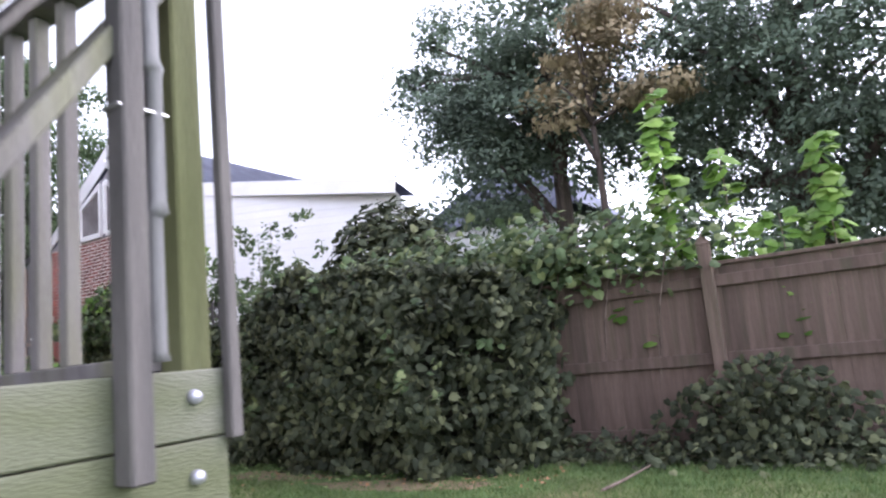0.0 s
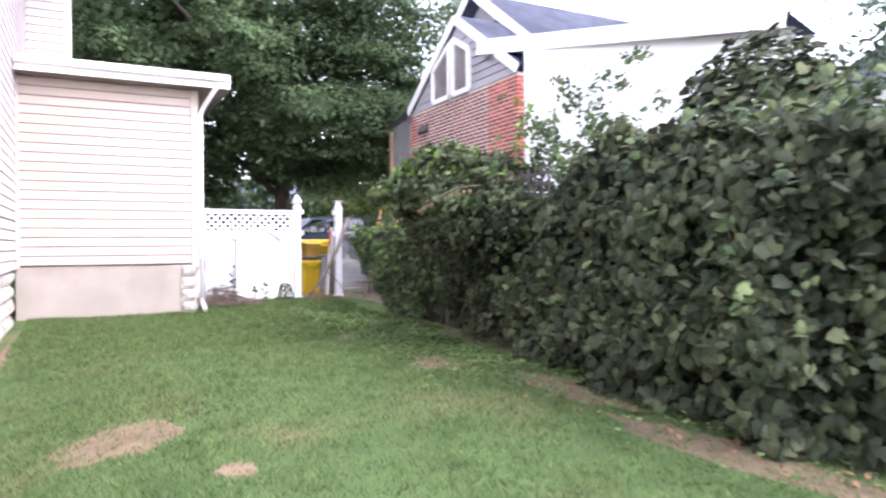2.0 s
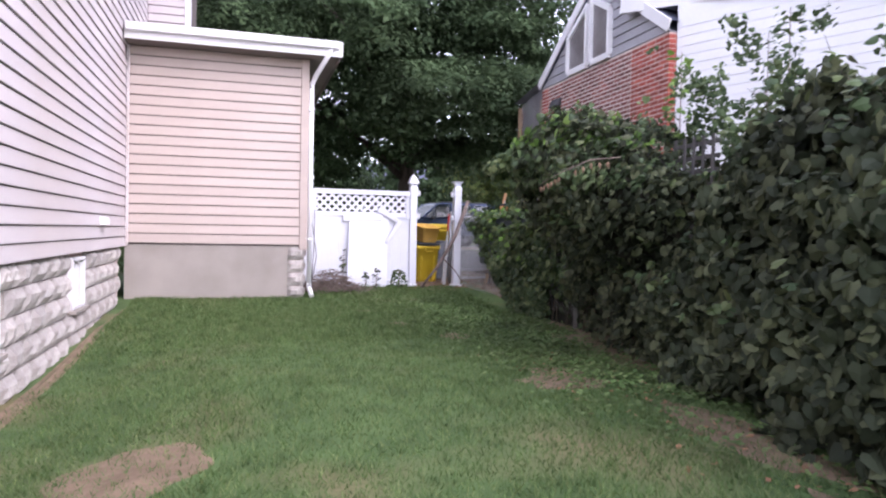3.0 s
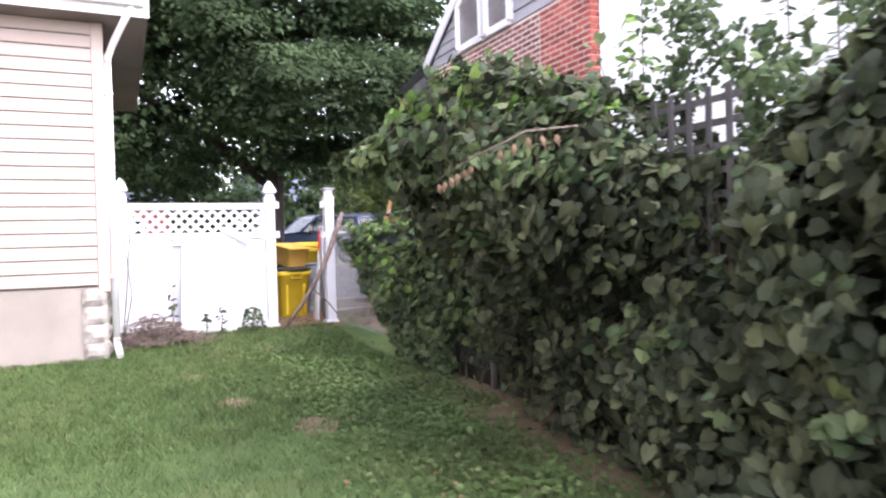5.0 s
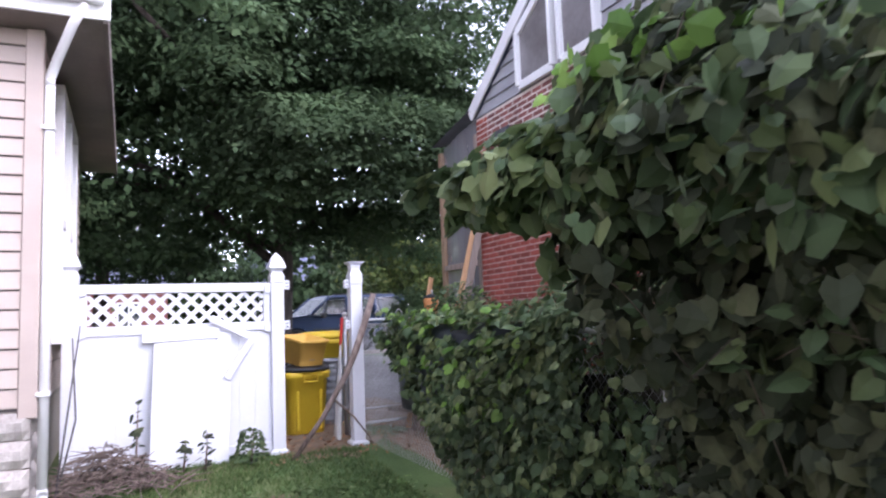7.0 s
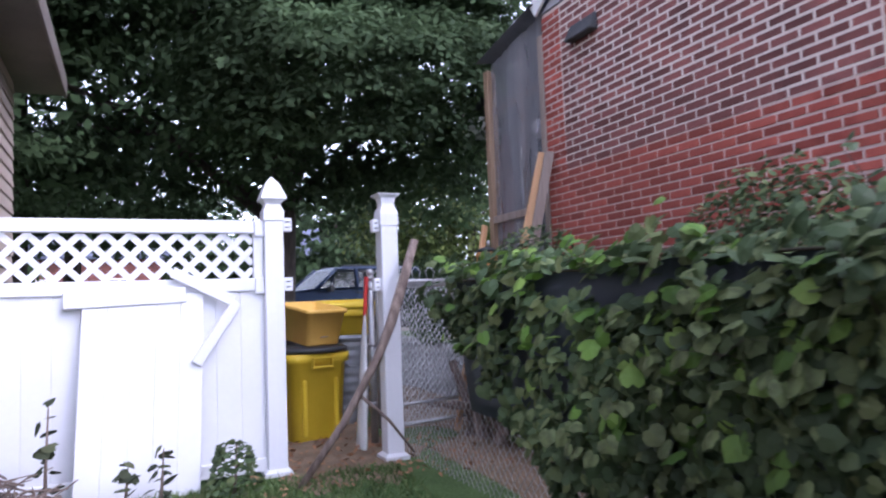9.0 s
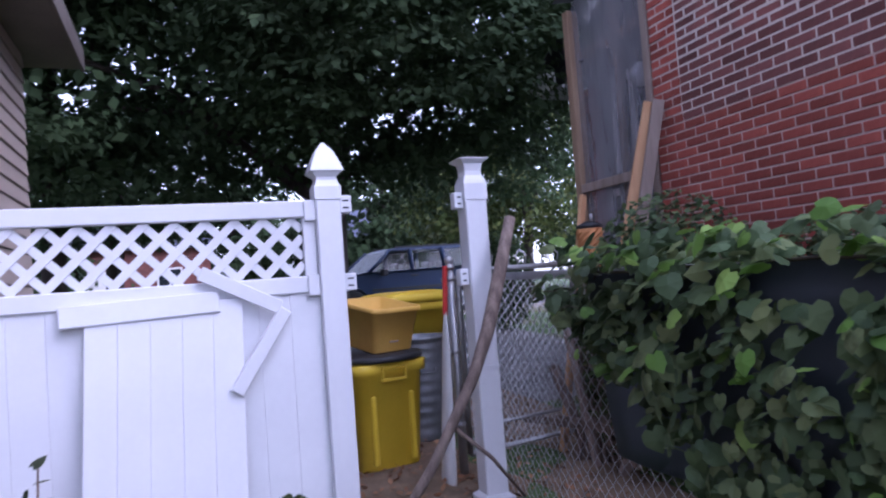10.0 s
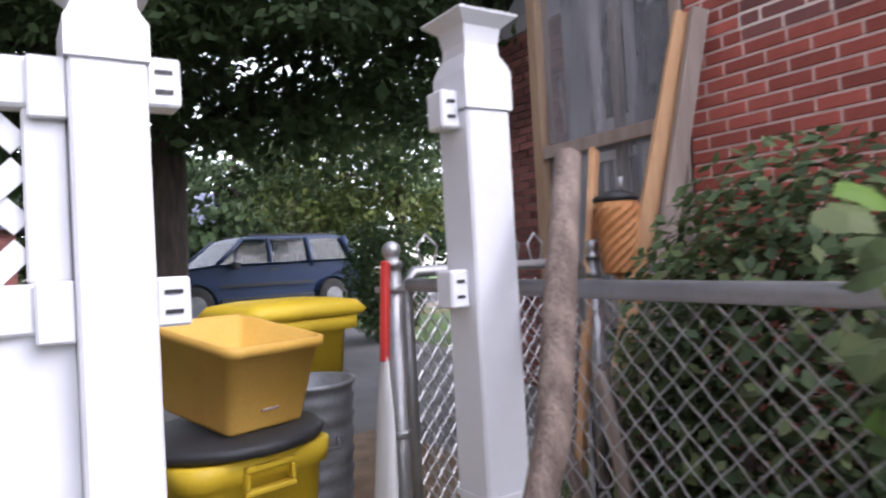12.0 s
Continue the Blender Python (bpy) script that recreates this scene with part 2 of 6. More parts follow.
DRY_LEAF = leaf_mat("dried_leaf", (0.13, 0.08, 0.05), (0.2, 0.13, 0.085), (0.28, 0.19, 0.13), 0.8, 0.2)

GLASS = bpy.data.materials.new("window_glass")
GLASS.use_nodes = True
gp = GLASS.node_tree.nodes["Principled BSDF"]
gp.inputs["Base Color"].default_value = (0.02, 0.025, 0.03, 1)
gp.inputs["Roughness"].default_value, gp.inputs["Specular IOR Level"].default_value = 0.04, 0.8

def ground_material():
    m = mat("lawn_soil", (0.05, 0.088, 0.024), (0.08, 0.132, 0.04), 2.2, 0.95, 0.7, 45, fine=0.35, c3=(0.15, 0.13, 0.06))
    return m

LAWN = ground_material()


# ---- building helpers ----
def finish(name, bm, material):
    me = bpy.data.meshes.new(name)
    bmesh.ops.recalc_face_normals(bm, faces=bm.faces)
    bm.to_mesh(me)
    bm.free()
    me.materials.append(material)
    return new(name, me)


def part(name, bm, material, parent, label=""):
    ob = finish(name, bm, material)
    ob.parent = parent
    return tagged(ob, label)


def thing(name, loc, label, category, group="", rz=0.0, kind=""):
    ob = new(name)
    ob.empty_display_size = 0.1
    ob.matrix_basis = pose(*loc, 0, 0, rz)
    return tagged(ob, label, category, group, kind)


def share(name, mesh, parent, m):
    """A piece on shared mesh data."""
    ob = new(name, mesh)
    ob.parent = parent
    ob.matrix_basis = m
    return ob


def box(bm, x0, x1, y0, y1, z0, z1, bevel=0.0, m=None):
    r = bmesh.ops.create_cube(bm, size=1.0)
    vs = r["verts"]
    for v in vs:
        v.co = Vector(((x0 + x1) / 2 + v.co.x * (x1 - x0), (y0 + y1) / 2 + v.co.y * (y1 - y0), (z0 + z1) / 2 + v.co.z * (z1 - z0)))
    if bevel:
        es = list({e for v in vs for e in v.link_edges})
        r = bmesh.ops.bevel(bm, geom=es, offset=bevel, segments=1, affect="EDGES", clamp_overlap=True)
        vs = list({v for f in r["faces"] for v in f.verts} | {v for v in vs if v.is_valid})
    if m is not None:
        bmesh.ops.transform(bm, matrix=m, verts=[v for v in vs if v.is_valid])
    return bm


def boxes(*rows, bevel=0.0):
    bm = bmesh.new()
    for r in rows:
        box(bm, *r, bevel=bevel)
    return bm


def beam(bm, a, b, w, d, bevel=0.004, spin=0.0):
    """A squared timber from a to b, w wide and d deep."""
    a, b = Vector(a), Vector(b)
    q = (b - a).to_track_quat("Z", "Y").to_matrix().to_4x4()
    m = Matrix.Translation(a) @ q @ Matrix.Rotation(radians(spin), 4, "Z")
    box(bm, -w / 2, w / 2, -d / 2, d / 2, 0, (b - a).length, bevel, m)
    return bm


def tube(bm, pts, radii, n=8, cap=True):
    """A bent, tapered round bar."""
    rings = []
    pts = [Vector(p) for p in pts]
    for i, p in enumerate(pts):
        d = (pts[min(i + 1, len(pts) - 1)] - pts[max(i - 1, 0)]).normalized()
        u = d.orthogonal().normalized() if i == 0 else (rings_u - d * rings_u.dot(d)).normalized()
        rings_u = u
        v = d.cross(u)
        r = radii[i] if isinstance(radii, (list, tuple)) else radii
        rings.append([bm.verts.new(p + (u * math.cos(2 * math.pi * k / n) + v * math.sin(2 * math.pi * k / n)) * r) for k in range(n)])
    for a, b in zip(rings, rings[1:]):
        for k in range(n):
            f = bm.faces.new((a[k], a[(k + 1) % n], b[(k + 1) % n], b[k]))
            f.smooth = True
    if cap:
        bm.faces.new(rings[0][::-1])
        bm.faces.new(rings[-1])
    return bm


def stack(bm, rows, cx=0.0, cy=0.0, n=4, turn=45.0, cap=True, flat=1.0):
    """Rings of n corners at half widths and heights: square caps, round cans."""
    rings = []
    k0 = 1 / math.cos(math.pi / n) if n == 4 else 1
    for h, z in rows:
        rings.append([bm.verts.new((cx + h * k0 * math.cos(radians(turn) + 2 * math.pi * k / n), cy + flat * h * k0 * math.sin(radians(turn) + 2 * math.pi * k / n), z)) for k in range(n)])
    for a, b in zip(rings, rings[1:]):
        for k in range(n):
            f = bm.faces.new((a[k], a[(k + 1) % n], b[(k + 1) % n], b[k]))
            f.smooth = n > 6
    if cap:
        bm.faces.new(rings[0][::-1])
        bm.faces.new(rings[-1])
    return bm


def arrays_mesh(name, verts, faces, material):
    """A mesh from arrays: verts (N, 3), faces (M, k) of one size."""
    me = bpy.data.meshes.new(name)
    k = faces.shape[1]
    me.vertices.add(len(verts))
    me.vertices.foreach_set("co", verts.astype(np.float32).ravel())
    me.loops.add(faces.size)
    me.loops.foreach_set("vertex_index", faces.astype(np.int32).ravel())
    me.polygons.add(len(faces))
    me.polygons.foreach_set("loop_start", np.arange(0, faces.size, k, dtype=np.int32))
    me.polygons.foreach_set("loop_total", np.full(len(faces), k, dtype=np.int32))
    me.update(calc_edges=True)
    me.shade_flat()
    me.materials.append(material)
    return me


HEART_V = np.array([(0, 0, 0), (0, 1, -0.1), (-0.3, -0.16, -0.06), (-0.52, 0.22, -0.1), (-0.34, 0.64, -0.1), (0.3, -0.16, -0.06), (0.52, 0.22, -0.1), (0.34, 0.64, -0.1), (0, 0.45, 0.03)])
HEART_F = np.array([(0, 8, 3, 2), (8, 1, 4, 3), (0, 5, 6, 8), (8, 6, 7, 1)])
LOBED_V = np.array([(0, 0, 0), (-0.22, -0.17, -0.05), (-0.48, 0.0, -0.1), (-0.53, 0.26, -0.1), (-0.5, 0.48, -0.14), (-0.33, 0.68, -0.1), (0, 1.0, -0.17), (0.33, 0.68, -0.1), (0.5, 0.48, -0.14), (0.53, 0.26, -0.1), (0.48, 0.0, -0.1), (0.22, -0.17, -0.05), (0, 0.4, 0.03)])
LOBED_F = np.array([(12, 0, 1, 2), (12, 2, 3, 4), (12, 4, 5, 6), (12, 6, 7, 8), (12, 8, 9, 10), (12, 10, 11, 0)])
BLADE_V = np.array([(0, 0, 0), (-0.3, 0.45, -0.03), (0, 1, -0.1), (0.3, 0.45, -0.03)])
BLADE_F = np.array([(0, 3, 2, 1)])


def leaves(pos, normal, size, shape, rng, droop=0.6, jitter=0.55):
    """Leaf blades at pos, facing along normal with jitter, tips hanging by droop. Returns verts and faces."""
    V, F = shape
    n = len(pos)
    nor = normal + rng.normal(0, jitter, (n, 3))
    nor /= np.linalg.norm(nor, axis=1)[:, None] + 1e-9
    tip = rng.normal(0, 1, (n, 3)) * (1 - droop) + np.array([0, 0, -1.0]) * droop
    tip -= nor * np.sum(tip * nor, axis=1)[:, None]
    tip /= np.linalg.norm(tip, axis=1)[:, None] + 1e-9
    side = np.cross(tip, nor)
    s = size[:, None, None]
    v = pos[:, None, :] + s * (side[:, None, :] * V[None, :, 0, None] + tip[:, None, :] * (V[None, :, 1, None] - 0.4) + nor[:, None, :] * V[None, :, 2, None])
    f = F[None] + (np.arange(n) * len(V))[:, None, None]
    return v.reshape(-1, 3), f.reshape(-1, F.shape[1])


HEART, BLADE, LOBED = (HEART_V, HEART_F), (BLADE_V, BLADE_F), (LOBED_V, LOBED_F)


def foliage(name, parent, pos, normal, size, shape, material, seed, droop=0.6, jitter=0.55, label=""):
    rng = np.random.default_rng(seed)
    v, f = leaves(pos, normal, size, shape, rng, droop, jitter)
    ob = new(name, arrays_mesh(name, v, f, material))
    ob.parent = parent
    return tagged(ob, label, kind="stuff")


def prism(bm, pts, y0, y1):
    """A flat outline in x and z, given depth along y."""
    a = [bm.verts.new((x, y0, z)) for x, z in pts]
    b = [bm.verts.new((x, y1, z)) for x, z in pts]
    bm.faces.new(a)
    bm.faces.new(b[::-1])
    for k in range(len(pts)):
        bm.faces.new((a[k], a[(k + 1) % len(pts)], b[(k + 1) % len(pts)], b[k]))
    return bm


def siding(parent, length, z0, z1, m, material, exposure=0.1395, out=0.02):
    """Lapped boards, one object each: the board runs along local x, its face looks along local -y."""
    bm = bmesh.new()
    # Boards stop short; a dark wall body then shows as the lap shadow.
    pro = [(0.002, 0), (-out, 0), (-out, 0.012), (-0.005, exposure - 0.013), (0.002, exposure - 0.013)]
    a = [bm.verts.new((0, y, z)) for y, z in pro]
    b = [bm.verts.new((length, y, z)) for y, z in pro]
    for k in range(5):
        bm.faces.new((a[k], a[(k + 1) % 5], b[(k + 1) % 5], b[k]))
    bm.faces.new(a)
    bm.faces.new(b[::-1])
    bmesh.ops.recalc_face_normals(bm, faces=bm.faces)
    me = bpy.data.meshes.new("siding_board")
    bm.to_mesh(me)
    bm.free()
    me.materials.append(material)
    z = z0
    while z + exposure <= z1 + 0.02:
        share("siding_board", me, parent, m @ Matrix.Translation((0, 0, z)))
        z += exposure


def gz(x, y):
    """Height of the ground."""
    def ramp(v, a, b):
        t = min(max((v - a) / (b - a), 0), 1)
        return t * t * (3 - 2 * t)
    h = 0.15 * ramp(-x, 11.6, 13.8) + 0.38 * ramp(-x, 14.5, 24.0)
    h -= 0.18 * ramp(-y, -2.2, -0.8) * ramp(x, -12.0, -8.0)
    h += 0.02 * (noise.noise((x * 0.6, y * 0.6, 0)) + 0.4 * noise.noise((x * 2.1, y * 2.1, 3)))
    return h


# ---- ground ----
def sheet(name, xs, ys, material, lift=0.0, keep=None):
    vs = [(x, y, gz(x, y) + lift) for y in ys for x in xs]
    nx = len(xs)
    fs = [(j * nx + i, j * nx + i + 1, (j + 1) * nx + i + 1, (j + 1) * nx + i) for j in range(len(ys) - 1) for i in range(nx - 1)]
    ob = new(name, arrays_mesh(name, np.array(vs), np.array(fs), material))
    for p in ob.data.polygons:
        p.use_smooth = True
    return ob


near_x = list(np.arange(-31, 7.01, 0.3))
near_y = list(np.arange(-7, 20.01, 0.3))
ground = sheet("ground", [-600, -200, -90, -50, -38] + near_x + [12, 30, 100, 400], [-400, -100, -40, -15] + near_y + [26, 40, 100, 400], LAWN)
tagged(ground, "mown green lawn with worn brown earth", "ground", kind="structure")


def patch(name, cx, cy, rx, ry, material, label, seed, lift=0.002, n=26):
    """An irregular bare patch lying on the lawn."""
    rng = random.Random(seed)
    bm = bmesh.new()
    rings = []
    wob = [rng.uniform(0.7, 1.15) for _ in range(n)]
    c = bm.verts.new((cx, cy, gz(cx, cy) + lift + 0.008))
    for r in (0.5, 0.85, 1.0):
        ring = []
        for k in range(n):
            a = 2 * math.pi * k / n
            w = (wob[k] + wob[k - 1]) / 2
            x, y = cx + rx * r * w * math.cos(a), cy + ry * r * w * math.sin(a)
            ring.append(bm.verts.new((x, y, gz(x, y) + (lift + rng.uniform(0, 0.008) if r < 1 else -0.015))))
        rings.append(ring)
    for k in range(n):
        bm.faces.new((c, rings[0][k], rings[0][(k + 1) % n]))
    for a, b in zip(rings, rings[1:]):
        for k in range(n):
            bm.faces.new((a[k], b[k], b[(k + 1) % n], a[(k + 1) % n]))
    ob = finish(name, bm, material)
    return tagged(ob, label, "dirt patch", kind="structure")


PATCHES = [(-5.6, 1.8, 0.42, 0.42), (-6.85, 4.65, 0.32, 0.42), (-11.5, 3.92, 0.13, 0.17), (-12.5, 4.9, 0.12, 0.16), (-7.2, 4.75, 0.3, 0.25), (-4.6, 2.3, 0.15, 0.12), (-5.35, 5.0, 0.9, 0.28), (-3.6, 4.75, 1.2, 0.25), (-9.2, 4.5, 0.3, 0.2), (-10.2, 4.1, 0.22, 0.18)]
for i, (cx, cy, rx, ry) in enumerate(PATCHES):
    patch("bare_patch", cx, cy, rx, ry, DIRT, "bare brown earth patch in the lawn", i)
patch("gate_earth", -14.6, 5.6, 1.5, 0.75, DIRT, "trodden brown earth littered with dead leaves", 40)
patch("wall_earth", -8.0, 0.77, 4.4, 0.08, DIRT, "strip of brown earth along the house wall", 41)
patch("hedge_earth", -8.5, 5.95, 3.6, 0.55, DIRT, "dark earth under the hedge", 42)
patch("side_earth", -15.9, 6.95, 1.5, 0.7, DIRT, "bare brown earth beside the porch", 44, lift=0.02)
patch("neighbour_earth", -12.6, 7.0, 2.6, 0.9, DIRT, "dark earth under the shrubs", 43)
drive = sheet("driveway", list(np.arange(-24.0, -15.7, 0.4)), list(np.arange(5.6, 9.7, 0.4)), ASPHALT, 0.012)
tagged(drive, "worn grey asphalt driveway", "driveway", kind="structure")
road = sheet("road", list(np.arange(-32, -25.0, 0.5)), list(np.arange(-40, 60, 1.0)), STREET, 0.012)
tagged(road, "grey asphalt street", "road", kind="structure")
kerb = finish("kerb", boxes((-25.05, -24.85, -40, 60, 0.4, 0.62), bevel=0.01), CONCRETE)
tagged(kerb, "grey concrete kerb along the street", "kerb", kind="structure")


# ---- our house ----
WX, WY, AY = -12.68, 0.69, 3.2        # addition's front, main wall, addition's side
house = tagged(finish("wall_main", boxes((-14.8, -3.6, -6.0, WY - 0.02, 0.84, 6.4)), LAP_SHADE), "pale vinyl-sided house wall in long lapped boards", "wall", kind="structure")
siding(house, 11.2, 0.83, 6.4, Matrix.Translation((-3.6, WY - 0.02, 0)) @ Matrix.Rotation(math.pi, 4, "Z"), SIDING)
rear = tagged(finish("wall_main_base", boxes((WX + 0.02, -3.6, -6.0, WY - 0.1, -0.6, 0.84)), MORTAR), "mortared base wall of rock-faced blocks", "wall", kind="structure")


def rock_block(seed, w, h, d=0.09):
    rng = random.Random(seed)
    bm = bmesh.new()
    bmesh.ops.create_grid(bm, x_segments=5, y_segments=3, size=0.5)
    for v in bm.verts:
        e = max(abs(v.co.x), abs(v.co.y)) > 0.49
        x, z = v.co.x * w, v.co.y * h
        v.co = Vector((x, 0.0 if e else -(0.025 + rng.uniform(0, 0.04)), z))
    r = bmesh.ops.extrude_edge_only(bm, edges=[e for e in bm.edges if e.is_boundary])
    for v in [g for g in r["geom"] if isinstance(g, bmesh.types.BMVert)]:
        v.co.y += d
    bmesh.ops.recalc_face_normals(bm, faces=bm.faces)
    me = bpy.data.meshes.new("stone_block")
    bm.to_mesh(me)
    bm.free()
    me.materials.append(STONE)
    return me


BLOCKS = [rock_block(s, 0.4, 0.2) for s in range(5)]
HALF = [rock_block(9 + s, 0.2, 0.2) for s in range(3)]
WINS = [(-7.62, -6.95, 0.2, 0.76), (-10.3, -9.75, 0.25, 0.78)]
rng = random.Random(5)
turn180 = Matrix.Rotation(math.pi, 4, "Z")
for row in range(6):
    z = 0.73 - row * 0.21
    x = -3.7 - (0.2 if row % 2 else 0)
    while x > WX + 0.2:
        if not any(a - 0.2 < x < b + 0.2 and c - 0.08 < z < d + 0.08 for a, b, c, d in WINS):
            share("stone_block", rng.choice(BLOCKS), rear, Matrix.Translation((x, WY - 0.06, z)) @ turn180)
        else:
            for xx in (x - 0.1, x + 0.1):
                if not any(a - 0.08 < xx < b + 0.08 and c - 0.08 < z < d + 0.08 for a, b, c, d in WINS):
                    share("stone_block", rng.choice(HALF), rear, Matrix.Translation((xx, WY - 0.06, z)) @ turn180)
        x -= 0.41
for i, (a, b, c, d) in enumerate(WINS):
    w = thing("window_%d" % (i + 1), ((a + b) / 2, WY - 0.06, c), "small basement window in a white metal frame", "window", kind="structure")
    hw, h = (b - a) / 2, d - c
    part("window_frame", boxes((-hw, hw, -0.06, 0.03, 0, 0.04), (-hw, hw, -0.06, 0.03, h - 0.04, h), (-hw, -hw + 0.04, -0.06, 0.03, 0.04, h - 0.04), (hw - 0.04, hw, -0.06, 0.03, 0.04, h - 0.04), bevel=0.004), TRIM, w)
    part("mullion", boxes((-0.015, 0.015, -0.05, 0.02, 0.04, h - 0.04)), TRIM, w)
    for s in (-1, 1):
        part("pane", boxes((min(s * 0.015, s * (hw - 0.04)), max(s * 0.015, s * (hw - 0.04)), -0.03, -0.022, 0.04, h - 0.04)), GLASS, w)
    part("window_sill", boxes((-hw - 0.03, hw + 0.03, -0.05, 0.07, -0.04, -0.002), bevel=0.005), CONCRETE, w)
vent = thing("dryer_vent", (-11.0, WY, 1.12), "white plastic vent hood on the siding", "vent")
bmv = bmesh.new()
stack(bmv, [(0.1, 0), (0.1, 0.05), (0.085, 0.09)], flat=0.7)
part("hood", bmv, TRIM, vent)
upper = tagged(finish("wall_jog", boxes((-16.5, -14.81, -3.0, 1.35, 3.9, 6.4)), LAP_SHADE), "pale vinyl-sided upper wall", "wall", kind="structure")
siding(upper, 0.66, 3.9, 6.4, Matrix.Translation((-14.81, WY, 0)) @ Matrix.Rotation(math.pi / 2, 4, "Z"), SIDING)
tagged(finish("trim_jog", boxes((-14.81, -14.775, 1.27, 1.37, 3.9, 6.4), bevel=0.004), TRIM), "white corner board", "trim", kind="structure")
tagged(finish("roof_main", boxes((-16.9, -3.2, -6.4, 1.75, 6.4, 6.62)), ROOF_DK), "dark shingled main roof", "roof", kind="structure")

add = tagged(finish("wall_addition", boxes((-17.35, WX - 0.02, WY - 0.02, AY - 0.02, 0.86, 3.66)), LAP_SHADE), "cream vinyl-sided addition wall in lapped boards", "wall", kind="structure")
siding(add, AY - WY - 0.12, 0.88, 3.66, Matrix.Translation((WX - 0.02, WY + 0.01, 0)) @ Matrix.Rotation(math.pi / 2, 4, "Z"), SIDING_W)
siding(add, 0.92, 0.88, 3.66, Matrix.Translation((WX - 0.14, AY - 0.02, 0)) @ turn180, SIDING_W)
siding(add, 1.7, 0.88, 3.66, Matrix.Translation((-15.64, AY - 0.02, 0)) @ turn180, SIDING_W)
siding(add, 1.9, 0.88, 1.3, Matrix.Translation((-13.74, AY - 0.02, 0)) @ turn180, SIDING_W)
base = tagged(finish("wall_addition_base", boxes((-17.35, WX - 0.03, WY - 0.02, AY - 0.06, -0.5, 0.855)), CONCRETE), "smooth grey concrete foundation", "wall", kind="structure")
for k in range(5):
    share("stone_block", rock_block(30 + k, 0.24, 0.185), base, Matrix.Translation((WX - 0.015, AY - 0.15, 0.75 - k * 0.195)) @ Matrix.Rotation(math.pi / 2, 4, "Z"))
    share("stone_block", rock_block(40 + k, 0.4, 0.185), base, Matrix.Translation((WX - 0.25, AY - 0.045, 0.75 - k * 0.195)) @ turn180)
tagged(finish("trim_corner", boxes((WX - 0.14, WX + 0.012, AY - 0.11, AY + 0.012, 0.8, 3.66), bevel=0.008), SIDING_W), "cream corner board of the addition", "trim", kind="structure")
tagged(finish("trim_inner", boxes((WX - 0.02, WX + 0.02, WY, WY + 0.03, 0.84, 3.66)), SIDING), "inner corner trim", "trim", kind="structure")
roof = thing("roof_addition", (0, 0, 0), "low roof with white gutter and brown soffit", "roof", kind="structure")
part("roof_deck", boxes((-17.75, -12.36, WY, 3.6, 3.8, 3.87)), ROOF_DK, roof, "dark shingles")
part("fascia", boxes((-12.36, -12.335, WY + 0.01, 3.66, 3.66, 3.88), bevel=0.003), TRIM, roof)
part("gutter", boxes((-12.335, -12.26, WY + 0.03, 3.62, 3.76, 3.87), bevel=0.012), TRIM, roof)
part("soffit", boxes((-17.75, -12.36, WY, 3.61, 3.665, 3.69)), SOFFIT, roof)
part("side_fascia", boxes((-17.75, -12.36, 3.612, 3.645, 3.64, 3.86), bevel=0.003), SOFFIT, roof)
dsp = thing("downspout", (-12.7, 3.25, 0), "white downspout at the addition's corner", "downspout")
part("pipe", tube(bmesh.new(), [(0, 0, 0.25), (0, 0, 3.3)], 0.035, 10), TRIM, dsp)
part("elbow", tube(bmesh.new(), [(0.38, 0.25, 3.76), (0.34, 0.17, 3.62), (0.08, 0.05, 3.42), (0, 0, 3.3), (0, 0, 3.24)], 0.0365, 10), TRIM, dsp)
part("shoe", tube(bmesh.new(), [(0, 0, 0.3), (0, 0, 0.24), (0.15, 0.03, 0.12)], 0.0365, 10), TRIM, dsp)
for z in (0.95, 2.9):
    part("strap", boxes((-0.05, 0.05, -0.05, 0.042, z, z + 0.03), bevel=0.003), TRIM, dsp)
wn3 = thing("window_3", (-14.69, AY - 0.02, 1.3), "tall double-hung window in a white frame", "window", kind="structure")
part("window_frame", boxes((-0.95, 0.95, 0.0, 0.09, 0, 0.09), (-0.95, 0.95, 0.0, 0.09, 2.2, 2.3), (-0.95, -0.84, 0.0, 0.09, 0.09, 2.2), (0.84, 0.95, 0.0, 0.09, 0.09, 2.2), (-0.07, 0.07, 0.0, 0.09, 0.09, 2.2), bevel=0.006), TRIM, wn3)
for s in (-1, 1):
    part("sash_rail", boxes((min(s * 0.07, s * 0.84), max(s * 0.07, s * 0.84), 0.01, 0.06, 1.1, 1.18), bevel=0.004), TRIM, wn3)
    part("pane", boxes((min(s * 0.07, s * 0.84), max(s * 0.07, s * 0.84), 0.02, 0.03, 0.09, 2.2)), GLASS, wn3)

# ---- deck at the start ----
DX, DY, DZ = -1.3, 1.03, 1.085
deck = thing("deck", (0, 0, 0), "weathered wooden deck with bolted rim boards and railing", "deck")
deck.matrix_basis = Matrix.Translation((-0.014, 0.0, 0.128)) @ Matrix.Scale(0.845, 4)
part("rim_board", boxes((DX - 0.04, DX, -3.0, DY, DZ - 0.14, DZ), bevel=0.004), WOOD_G, deck, "mossy green rim board")
part("rim_board", boxes((DX - 0.04, DX, -3.0, DY, DZ - 0.284, DZ - 0.144), bevel=0.004), WOOD_G, deck, "mossy green rim board")
part("side_rim", boxes((-4.2, DX - 0.14, DY - 0.04, DY, DZ - 0.284, DZ), bevel=0.004), WOOD_D, deck)
